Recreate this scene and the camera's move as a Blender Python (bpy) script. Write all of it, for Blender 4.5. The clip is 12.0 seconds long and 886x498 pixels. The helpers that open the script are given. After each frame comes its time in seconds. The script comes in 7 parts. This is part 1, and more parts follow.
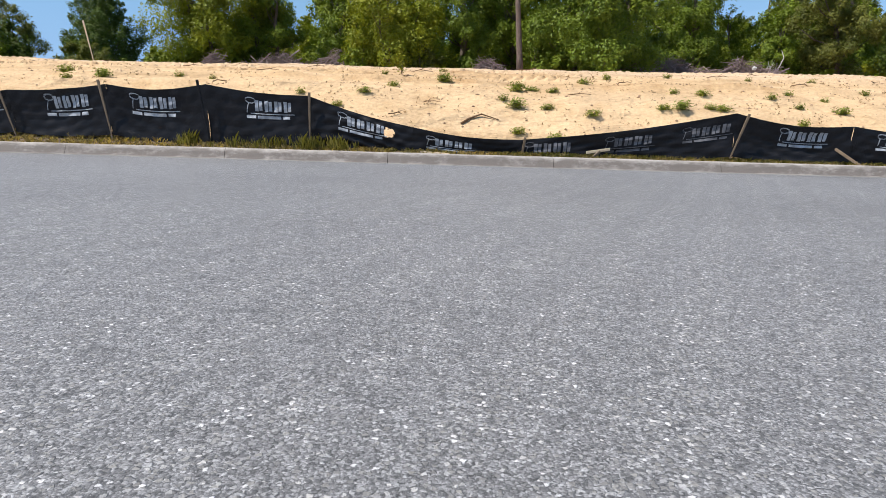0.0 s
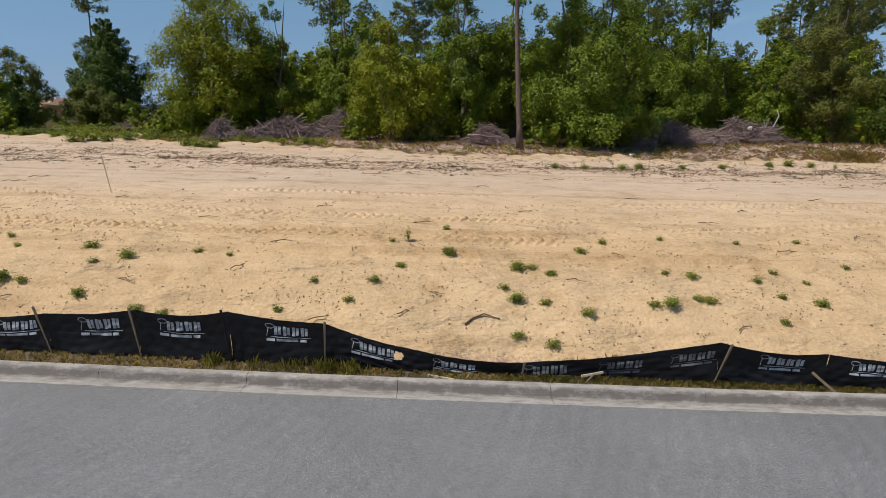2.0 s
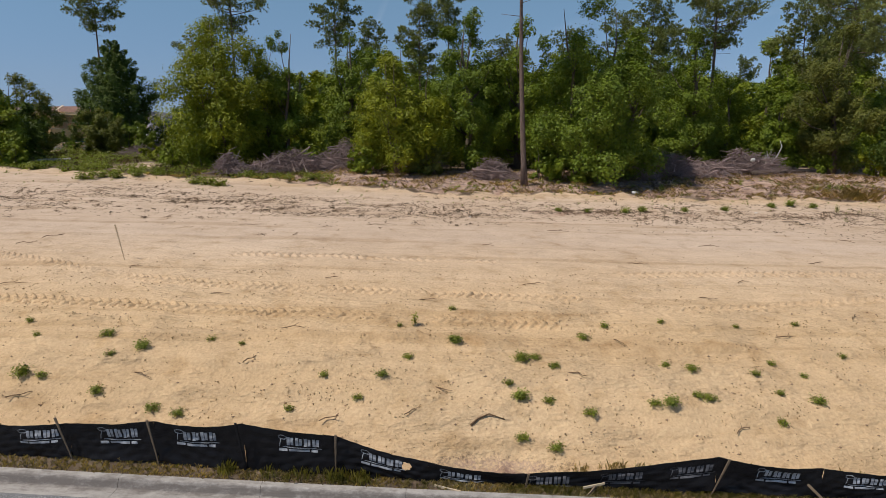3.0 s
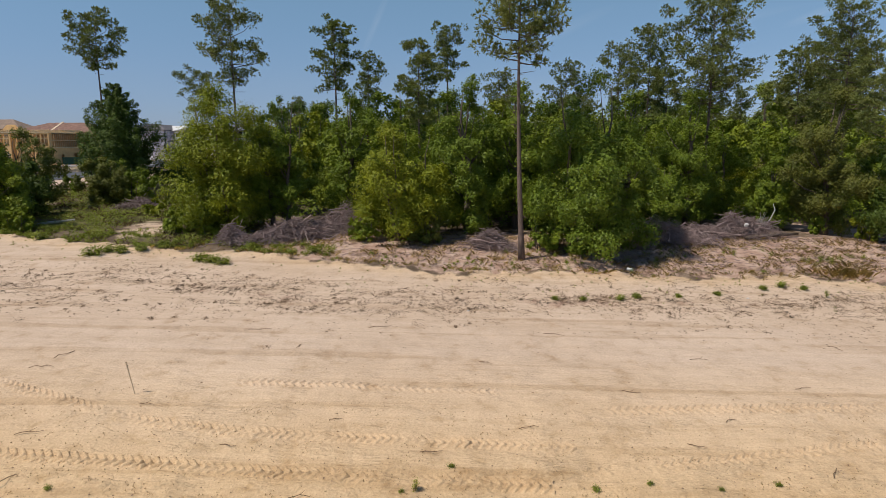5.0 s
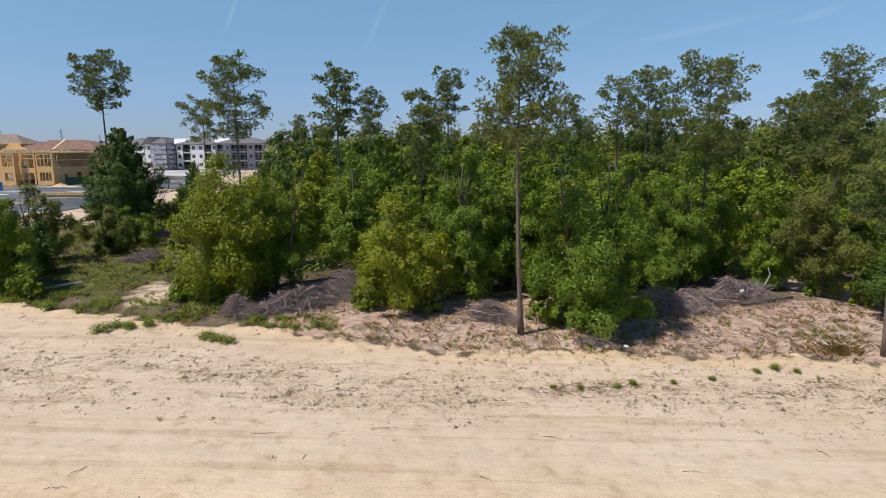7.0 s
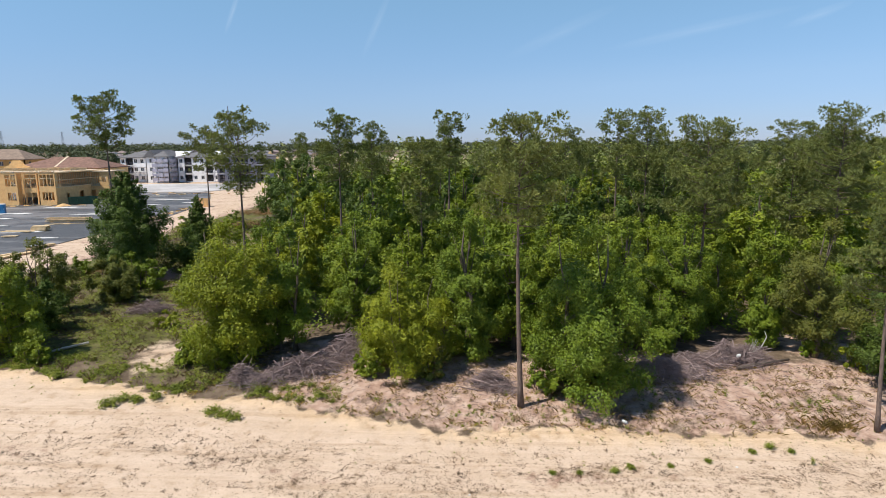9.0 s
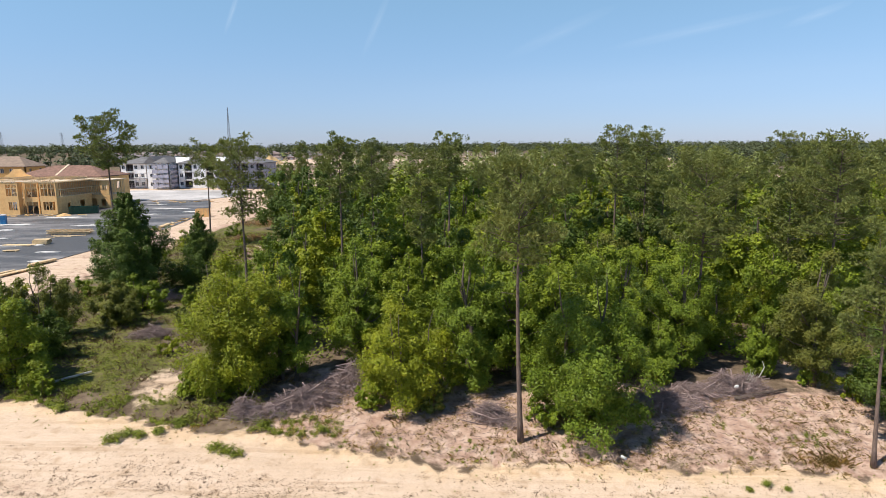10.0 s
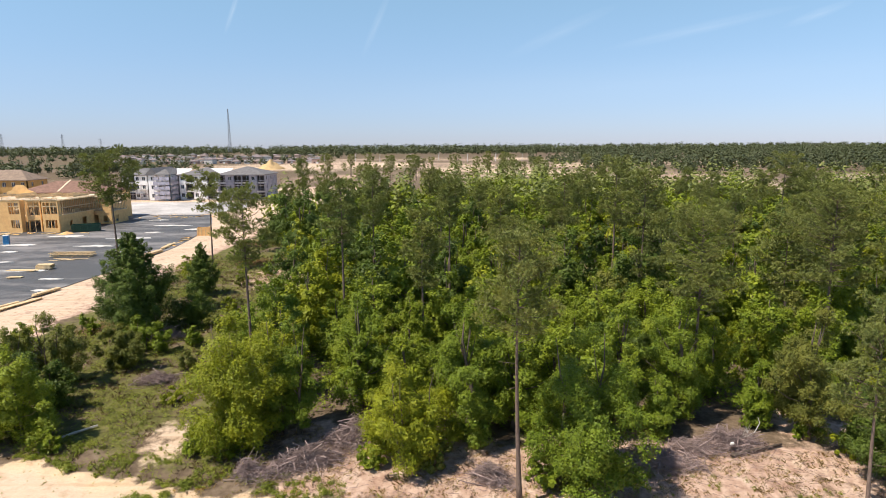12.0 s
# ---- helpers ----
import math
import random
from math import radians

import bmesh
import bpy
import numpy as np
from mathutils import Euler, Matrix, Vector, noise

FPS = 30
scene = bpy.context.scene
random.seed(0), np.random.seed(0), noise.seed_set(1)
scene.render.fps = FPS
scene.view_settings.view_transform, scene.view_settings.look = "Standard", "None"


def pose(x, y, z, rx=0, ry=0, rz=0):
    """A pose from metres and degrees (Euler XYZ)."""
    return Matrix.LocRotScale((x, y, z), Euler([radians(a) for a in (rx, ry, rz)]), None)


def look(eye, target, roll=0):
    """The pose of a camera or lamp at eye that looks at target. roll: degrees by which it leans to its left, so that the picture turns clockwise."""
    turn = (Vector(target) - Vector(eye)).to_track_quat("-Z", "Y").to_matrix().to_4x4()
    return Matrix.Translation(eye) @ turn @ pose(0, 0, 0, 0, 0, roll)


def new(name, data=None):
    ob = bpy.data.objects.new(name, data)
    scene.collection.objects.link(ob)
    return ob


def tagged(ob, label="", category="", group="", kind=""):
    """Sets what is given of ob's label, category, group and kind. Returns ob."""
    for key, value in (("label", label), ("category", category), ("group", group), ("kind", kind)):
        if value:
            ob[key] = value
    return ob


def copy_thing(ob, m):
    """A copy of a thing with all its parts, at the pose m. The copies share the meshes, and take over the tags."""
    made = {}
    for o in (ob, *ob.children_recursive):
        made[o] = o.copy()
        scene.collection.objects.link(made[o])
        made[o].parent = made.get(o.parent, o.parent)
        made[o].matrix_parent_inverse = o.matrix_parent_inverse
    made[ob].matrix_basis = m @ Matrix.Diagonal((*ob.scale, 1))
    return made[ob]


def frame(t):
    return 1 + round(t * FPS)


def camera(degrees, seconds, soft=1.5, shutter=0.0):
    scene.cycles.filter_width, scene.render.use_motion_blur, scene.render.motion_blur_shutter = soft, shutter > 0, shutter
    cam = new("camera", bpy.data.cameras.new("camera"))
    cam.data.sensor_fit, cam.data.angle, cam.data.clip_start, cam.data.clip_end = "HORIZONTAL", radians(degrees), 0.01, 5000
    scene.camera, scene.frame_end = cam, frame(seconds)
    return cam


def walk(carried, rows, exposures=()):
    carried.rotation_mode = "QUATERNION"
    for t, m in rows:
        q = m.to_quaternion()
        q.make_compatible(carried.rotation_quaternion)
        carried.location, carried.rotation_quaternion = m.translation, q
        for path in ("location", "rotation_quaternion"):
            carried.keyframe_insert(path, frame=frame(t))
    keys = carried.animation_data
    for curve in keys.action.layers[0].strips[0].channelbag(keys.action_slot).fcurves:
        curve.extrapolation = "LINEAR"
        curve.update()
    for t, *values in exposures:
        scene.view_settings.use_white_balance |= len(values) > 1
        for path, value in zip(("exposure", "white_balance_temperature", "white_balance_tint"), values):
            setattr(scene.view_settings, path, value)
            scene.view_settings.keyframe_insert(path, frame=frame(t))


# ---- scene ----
from itertools import product

# ---------------------------------------------------------------- the flight
cam = camera(71.9, 12.0, soft=0.8)
LEAN = -0.336
ROWS = [
    (0, 0.000, 0.000, 0.470, 0.00, -9.59),
    (0.5, 0.030, -0.032, 1.401, 0.03, -9.58),
    (1, 0.016, -0.064, 2.469, 0.03, -9.57),
    (1.5, -0.030, -0.108, 3.564, 0.00, -9.56),
    (2, -0.082, -0.154, 4.692, 0.00, -9.56),
    (2.5, -0.115, -0.175, 5.848, 0.05, -9.56),
    (2.7, -0.123, -0.175, 6.314, 0.17, -9.56),
    (2.9, -0.130, -0.178, 6.778, 0.32, -9.56),
    (3.2, -0.122, -0.179, 7.480, 0.40, -9.56),
    (4.8, -0.112, -0.160, 11.359, 0.27, -9.55),
    (5.5, -0.100, -0.157, 13.122, 0.26, -9.54),
    (6, -0.095, -0.160, 14.395, 0.26, -9.54),
    (6.5, -0.096, -0.160, 15.673, 0.27, -9.53),
    (7.2, -0.088, -0.140, 17.470, 0.34, -9.51),
    (8.8, -0.115, -0.058, 21.571, 0.37, -9.50),
    (9.5, -0.160, -0.039, 23.355, 0.35, -9.50),
    (10, -0.168, -0.025, 24.619, 0.34, -9.51),
    (10.5, -0.164, -0.020, 25.864, 0.34, -9.52),
    (11, -0.161, -0.020, 27.088, 0.35, -9.53),
    (11.5, -0.164, -0.024, 28.289, 0.35, -9.53),
    (12, -0.163, -0.030, 29.470, 0.36, -9.54),
]
walk(cam, [(t, pose(x, y, z, 0, 0, yaw) @ pose(0, 0, 0, 90 + pitch) @ pose(0, 0, 0, 0, 0, LEAN)) for t, x, y, z, yaw, pitch in ROWS],
     [(0, 0.46, 6500, 12), (0.5, 0.38, 6400, 11), (1, 0.17, 6400, 11), (1.5, -0.02, 6450, 10), (2, -0.18, 6700, 11), (2.5, -0.3, 6750, 12), (3.2, -0.28, 6700, 13), (5, -0.2, 6700, 13), (5.5, -0.12, 6600, 12), (7, 0.07, 6350, 10), (9.5, 0.37, 6550, 11), (12, 0.57, 7050, 13)])

# ---------------------------------------------------------------- sky and sun
SUN_TO = Vector((-0.48, -0.23, 0.85)).normalized()
world = bpy.data.worlds.new("sky")
world.use_nodes = True
scene.world = world
wt = world.node_tree
sky = wt.nodes.new("ShaderNodeTexSky")
sky.sky_type, sky.sun_disc = "NISHITA", False
sky.sun_elevation, sky.sun_rotation = math.asin(SUN_TO.z), math.atan2(SUN_TO.x, SUN_TO.y)
sky.air_density, sky.dust_density, sky.ozone_density, sky.altitude = 1.0, 0.0, 2.6, 20
wt.nodes["Background"].inputs["Strength"].default_value = 0.088
# thin ice-cloud streaks, by direction: across and up per unit ahead, turn, half length, half width, density
STREAKS = [(-0.333, 0.210, 68, 0.040, 0.005, 0.26), (-0.108, 0.190, 65, 0.060, 0.007, 0.16), (0.40, 0.180, 12, 0.16, 0.010, 0.17), (0.58, 0.200, 20, 0.06, 0.009, 0.2), (0.18, 0.176, 24, 0.10, 0.012, 0.12), (0.3, 0.10, 4, 0.5, 0.04, 0.05)]
way = wt.nodes.new("ShaderNodeTexCoord")
parts = wt.nodes.new("ShaderNodeSeparateXYZ")
wt.links.new(way.outputs["Generated"], parts.inputs[0])


def wmath(op, a, b=0.0):
    n = wt.nodes.new("ShaderNodeMath")
    n.operation = op
    for i, v in enumerate((a, b)):
        if isinstance(v, bpy.types.NodeSocket):
            wt.links.new(v, n.inputs[i])
        else:
            n.inputs[i].default_value = v
    return n.outputs[0]


ahead = wmath("MAXIMUM", parts.outputs[1], 0.05)
flat = wt.nodes.new("ShaderNodeCombineXYZ")
wt.links.new(wmath("DIVIDE", parts.outputs[0], ahead), flat.inputs[0])
wt.links.new(wmath("DIVIDE", parts.outputs[2], ahead), flat.inputs[1])
cloud = 0.0
for u, v, turn, half, wide, dense in STREAKS:
    mp = wt.nodes.new("ShaderNodeMapping")
    mp.vector_type = "TEXTURE"
    mp.inputs["Location"].default_value, mp.inputs["Rotation"].default_value, mp.inputs["Scale"].default_value = (u, v, 0), (0, 0, radians(turn)), (half, wide, 1)
    wt.links.new(flat.outputs[0], mp.inputs[0])
    gr = wt.nodes.new("ShaderNodeTexGradient")
    gr.gradient_type = "SPHERICAL"
    wt.links.new(mp.outputs[0], gr.inputs[0])
    wisp = wt.nodes.new("ShaderNodeTexNoise")
    wisp.inputs["Scale"].default_value, wisp.inputs["Detail"].default_value = 1.6, 5.0
    wt.links.new(mp.outputs[0], wisp.inputs["Vector"])
    cloud = wmath("ADD", wmath("MULTIPLY", wmath("MULTIPLY", gr.outputs[1], wisp.outputs["Fac"]), dense), cloud)
tint = wt.nodes.new("ShaderNodeMix")
tint.data_type, tint.blend_type = "RGBA", "MULTIPLY"
tint.inputs[0].default_value = 1.0
rise = wt.nodes.new("ShaderNodeValToRGB")
el = rise.color_ramp.elements
el.new(0.12)
el.new(0.5)
for e, (at_, c) in zip(el, ((0.0, (0.46, 0.585, 1.04)), (0.10, (0.77, 0.87, 1.08)), (0.27, (1.15, 1.34, 1.26)), (0.75, (0.66, 0.76, 0.9)))):
    e.position, e.color = at_, (*c, 1.0)
wt.links.new(parts.outputs[2], rise.inputs[0])
wt.links.new(rise.outputs[0], tint.inputs[7])
wt.links.new(sky.outputs["Color"], tint.inputs[6])
veil = wt.nodes.new("ShaderNodeMix")
veil.data_type = "RGBA"
veil.inputs[7].default_value = (8.0, 9.0, 10.0, 1.0)
wt.links.new(wmath("MINIMUM", cloud, 0.6), veil.inputs[0])
wt.links.new(tint.outputs[2], veil.inputs[6])
wt.links.new(veil.outputs[2], wt.nodes["Background"].inputs["Color"])
sun = new("sun", bpy.data.lights.new("sun", "SUN"))
sun.data.energy, sun.data.angle, sun.data.color = 4.2, radians(0.53), (1.0, 0.95, 0.87)
sun.matrix_basis = look(SUN_TO * 60, (0, 0, 0))


# ---------------------------------------------------------------- materials
def material(name, rough=0.9, spec=0.3):
    m = bpy.data.materials.new(name)
    m.use_nodes = True
    b = m.node_tree.nodes["Principled BSDF"]
    b.inputs["Roughness"].default_value, b.inputs["Specular IOR Level"].default_value = rough, spec
    return m, m.node_tree, b


def node(nt, kind, ins=(), **props):
    n = nt.nodes.new(kind)
    for k, v in dict(ins).items():
        if isinstance(v, bpy.types.NodeSocket):
            nt.links.new(v, n.inputs[k])
        else:
            n.inputs[k].default_value = v
    if "op" in props:
        n.operation = props["op"]
    return n


def coords(nt, scale=(1, 1, 1), turn=0.0):
    tc = nt.nodes.new("ShaderNodeTexCoord")
    mp = node(nt, "ShaderNodeMapping", {"Vector": tc.outputs["Object"], "Scale": scale, "Rotation": (0, 0, radians(turn))})
    return mp.outputs[0]


def noise_of(nt, vec, scale, detail=4.0, rough=0.6):
    return node(nt, "ShaderNodeTexNoise", {"Vector": vec, "Scale": scale, "Detail": detail, "Roughness": rough}).outputs["Fac"]


def ramp(nt, fac, stops):
    r = nt.nodes.new("ShaderNodeValToRGB")
    nt.links.new(fac, r.inputs[0])
    el = r.color_ramp.elements
    while len(el) < len(stops):
        el.new(0.5)
    for e, (p, c) in zip(el, stops):
        e.position, e.color = p, (*c, 1.0) if len(c) == 3 else c
    return r.outputs[0]


def grey(v):
    return (v, v, v)


def mixed(nt, fac, a, b, kind="MIX"):
    n = nt.nodes.new("ShaderNodeMix")
    n.data_type, n.blend_type = "RGBA", kind
    for k, v in (("Factor", fac), ("A", a), ("B", b)):
        s = n.inputs[0] if k == "Factor" else n.inputs[6 if k == "A" else 7]
        if isinstance(v, bpy.types.NodeSocket):
            nt.links.new(v, s)
        else:
            s.default_value = v if k == "Factor" else (*v, 1.0)
    return n.outputs[2]


def maths(nt, op, a, b=0.0):
    n = nt.nodes.new("ShaderNodeMath")
    n.operation = op
    for i, v in enumerate((a, b)):
        if isinstance(v, bpy.types.NodeSocket):
            nt.links.new(v, n.inputs[i])
        else:
            n.inputs[i].default_value = v
    return n.outputs[0]


def bump(nt, b, height, strength, distance):
    n = node(nt, "ShaderNodeBump", {"Height": height, "Strength": strength, "Distance": distance})
    nt.links.new(n.outputs[0], b.inputs["Normal"])


def plain(name, colour, rough=0.8, scale=3.0, spread=0.25, grain=40.0, relief=0.004, spec=0.3, metal=0.0, per_object=0.0):
    """A surface of one colour with stains, grain and a little relief."""
    m, nt, b = material(name, rough, spec)
    v = coords(nt)
    c = np.array(colour)
    col = ramp(nt, noise_of(nt, v, scale), [(0.3, tuple(c * (1 - spread))), (0.7, tuple(np.minimum(c * (1 + spread), 0.95)))])
    col = mixed(nt, 0.5, col, ramp(nt, noise_of(nt, v, grain, 3), [(0.3, grey(0.35)), (0.7, grey(0.65))]), "OVERLAY")
    if per_object:
        info = nt.nodes.new("ShaderNodeObjectInfo")
        col = mixed(nt, 1.0, col, ramp(nt, info.outputs["Random"], [(0.0, grey(1 - per_object)), (1.0, grey(1.0))]), "MULTIPLY")
    nt.links.new(col, b.inputs["Base Color"])
    b.inputs["Metallic"].default_value = metal
    if relief:
        bump(nt, b, noise_of(nt, v, grain, 3), 0.6, relief)
    return m


def leaf_material(name, dark, light, shift, through_light=0.35, rough=0.55):
    """Leaves: each differs a little, each plant differs more, and light comes through them."""
    m, nt, b = material(name, rough, 0.25)
    geo, info = nt.nodes.new("ShaderNodeNewGeometry"), nt.nodes.new("ShaderNodeObjectInfo")
    col = ramp(nt, geo.outputs["Random Per Island"], [(0.0, tuple(np.array(dark) * 0.6 + np.array(light) * 0.4)), (1.0, tuple(np.array(light) * 1.1))])
    col = mixed(nt, info.outputs["Random"], col, mixed(nt, 1.0, col, shift, "MULTIPLY"))
    big = noise_of(nt, coords(nt), 0.75, 3)
    col = mixed(nt, 1.0, col, ramp(nt, big, [(0.3, (0.7, 0.76, 0.7)), (0.7, (1.22, 1.15, 0.9))]), "MULTIPLY")
    nt.links.new(col, b.inputs["Base Color"])
    tr = node(nt, "ShaderNodeBsdfTranslucent", {"Color": mixed(nt, 1.0, col, (1.5, 1.6, 0.7), "MULTIPLY")})
    mx = node(nt, "ShaderNodeMixShader", {0: through_light, 1: b.outputs[0], 2: tr.outputs[0]})
    nt.links.new(mx.outputs[0], nt.nodes["Material Output"].inputs["Surface"])
    return m


LEAF_OAK = leaf_material("oak_leaves", (0.115, 0.15, 0.013), (0.23, 0.282, 0.022), (0.7, 0.78, 0.8), 0.12)
LEAF_DEEP = leaf_material("deep_green_leaves", (0.078, 0.115, 0.012), (0.17, 0.23, 0.02), (0.8, 0.86, 0.85), 0.1)
LEAF_LIME = leaf_material("bright_leaves", (0.15, 0.17, 0.01), (0.272, 0.295, 0.018), (0.8, 0.86, 0.85), 0.12)
LEAF_DARK = leaf_material("dark_leaves", (0.052, 0.082, 0.016), (0.11, 0.158, 0.026), (0.8, 0.85, 0.9), 0.18)
LEAF_OLIVE = leaf_material("olive_leaves", (0.1, 0.112, 0.024), (0.19, 0.202, 0.042), (0.85, 0.85, 0.9), 0.2)
# far leaves: distance haze is mixed into this greyed colour
HAZED_LEAF = leaf_material("hazed_foliage", (0.05, 0.063, 0.036), (0.098, 0.115, 0.06), (0.85, 0.9, 0.95), 0.1)
NEEDLES = leaf_material("pine_needles", (0.1, 0.114, 0.034), (0.26, 0.278, 0.088), (0.82, 0.88, 0.9), 0.1, 0.5)
WEED = leaf_material("weed_leaves", (0.125, 0.155, 0.02), (0.25, 0.28, 0.045), (0.85, 0.85, 0.9), 0.22)
GRASS = leaf_material("grass_blades", (0.14, 0.15, 0.04), (0.27, 0.26, 0.09), (0.9, 0.8, 0.6), 0.25)
STRAW = leaf_material("dry_grass", (0.32, 0.235, 0.12), (0.56, 0.43, 0.23), (0.85, 0.85, 0.8), 0.2)
DRY_WEED = leaf_material("dry_stems", (0.115, 0.074, 0.056), (0.21, 0.145, 0.11), (0.85, 0.82, 0.82), 0.05)
DEAD_WEED = leaf_material("dead_weed", (0.2, 0.11, 0.06), (0.33, 0.2, 0.11), (0.8, 0.9, 0.8), 0.1)


def bark_material(name, a, b_):
    m, nt, b = material(name, 0.9, 0.2)
    v = coords(nt, (6, 6, 1.2))
    f = noise_of(nt, v, 2.2, 6, 0.7)
    nt.links.new(ramp(nt, f, [(0.3, a), (0.68, b_)]), b.inputs["Base Color"])
    bump(nt, b, f, 0.8, 0.03)
    return m


BARK = bark_material("tree_bark", (0.06, 0.045, 0.035), (0.2, 0.16, 0.125))
PINE_BARK = bark_material("pine_bark", (0.085, 0.06, 0.05), (0.225, 0.168, 0.138))
DEADWOOD = plain("dead_branches", (0.34, 0.255, 0.235), 0.9, 1.2, 0.35, 20, 0.01, per_object=0.3)
STAKE = plain("weathered_stakes", (0.26, 0.19, 0.125), 0.85, 5, 0.3, 60, 0.003, per_object=0.3)
PALE_WOOD = plain("pale_stakes", (0.62, 0.5, 0.34), 0.8, 5, 0.2, 60, 0.003)


def asphalt_material(name, chip_scale, base, chip, dusty=0.0):
    m, nt, b = material(name, 0.62, 0.5)
    v = coords(nt)
    warp = node(nt, "ShaderNodeTexNoise", {"Vector": v, "Scale": chip_scale * 1.3, "Detail": 2.0})
    bent = mixed(nt, 0.012, v, warp.outputs["Color"], "ADD")
    vo = node(nt, "ShaderNodeTexVoronoi", {"Vector": bent, "Scale": chip_scale, "Randomness": 1.0})
    fi = node(nt, "ShaderNodeTexVoronoi", {"Vector": bent, "Scale": chip_scale * 2.3, "Randomness": 1.0})
    sep, sep2 = nt.nodes.new("ShaderNodeSeparateColor"), nt.nodes.new("ShaderNodeSeparateColor")
    nt.links.new(vo.outputs["Color"], sep.inputs[0])
    nt.links.new(fi.outputs["Color"], sep2.inputs[0])
    # fine grit in the binder, coarse stones of mixed tone bedded among it, a few of them pale
    grit = ramp(nt, sep2.outputs[0], [(0.0, grey(base * 0.42)), (0.6, grey(base)), (0.9, grey(base * 1.45)), (1.0, grey(chip * 0.85))])
    stone = ramp(nt, sep.outputs[0], [(0.0, grey(base * 0.6)), (0.5, tuple(np.array((1.05, 1.02, 0.94)) * base * 1.1)), (0.86, grey(base * 1.5)), (0.93, tuple(np.array((1.0, 0.97, 0.92)) * chip)), (1.0, grey(min(0.8, chip * 1.25)))])
    bedded = maths(nt, "MULTIPLY", ramp(nt, sep.outputs[2], [(0.4, grey(0.0)), (0.46, grey(1.0))]), ramp(nt, vo.outputs["Distance"], [(0.36, grey(1.0)), (0.5, grey(0.0))]))
    col = mixed(nt, bedded, grit, stone)
    gap = ramp(nt, fi.outputs["Distance"], [(0.4, grey(1.0)), (0.8, grey(0.5))])
    col = mixed(nt, maths(nt, "SUBTRACT", 1.0, bedded), col, mixed(nt, 1.0, col, gap, "MULTIPLY"))
    big = noise_of(nt, v, 0.35, 5)
    col = mixed(nt, 1.0, col, ramp(nt, big, [(0.3, grey(0.86)), (0.7, grey(1.1))]), "MULTIPLY")
    col = mixed(nt, 1.0, col, ramp(nt, noise_of(nt, v, 22, 4, 0.75), [(0.32, grey(0.74)), (0.5, grey(1.0)), (0.68, grey(1.26))]), "MULTIPLY")
    if dusty:
        dust = ramp(nt, noise_of(nt, coords(nt, (0.6, 1.6, 1.0)), 0.09, 7, 0.7), [(0.46, grey(0.0)), (0.68, grey(dusty))])
        col = mixed(nt, dust, col, (0.42, 0.39, 0.37))
    nt.links.new(col, b.inputs["Base Color"])
    h = maths(nt, "ADD", maths(nt, "MULTIPLY", bedded, 0.5), maths(nt, "SUBTRACT", maths(nt, "MULTIPLY", sep2.outputs[1], 0.35), maths(nt, "MULTIPLY", fi.outputs["Distance"], 0.4)))
    bump(nt, b, h, 0.75, 0.004)
    return m


ASPHALT = asphalt_material("road_asphalt", 88.0, 0.268, 0.6)
LOT_ASPHALT = asphalt_material("new_asphalt", 60.0, 0.1, 0.15, 0.62)


def concrete_material(name, colour, stain_shade):
    """Poured concrete: mottled; where the attribute is high, dark runs of tyre and water dirt, with the kerb face's
    shade put into the same colour.
    """
    m, nt, b = material(name, 0.85, 0.3)
    v = coords(nt)
    col = ramp(nt, noise_of(nt, v, 2.0, 6, 0.65), [(0.25, tuple(np.array(colour) * 0.76)), (0.7, colour)])
    mark = nt.nodes.new("ShaderNodeAttribute")
    mark.attribute_name = "grime_shade"
    streak = maths(nt, "ADD", noise_of(nt, coords(nt, (1.3, 2.6, 2.6)), 2.4, 7, 0.74), maths(nt, "MULTIPLY", mark.outputs["Fac"], 0.34))
    col = mixed(nt, ramp(nt, streak, [(0.5, grey(0.0)), (0.8, grey(0.9))]), col, stain_shade)
    col = mixed(nt, 0.5, col, ramp(nt, noise_of(nt, v, 70, 3), [(0.3, grey(0.38)), (0.7, grey(0.62))]), "OVERLAY")
    nt.links.new(col, b.inputs["Base Color"])
    bump(nt, b, noise_of(nt, v, 40, 4), 0.5, 0.005)
    return m


KERB = concrete_material("kerb_concrete", (0.47, 0.44, 0.4), (0.15, 0.13, 0.115))
SLAB = plain("pale_concrete", (0.62, 0.6, 0.56), 0.85, 0.15, 0.25, 8, 0.0)


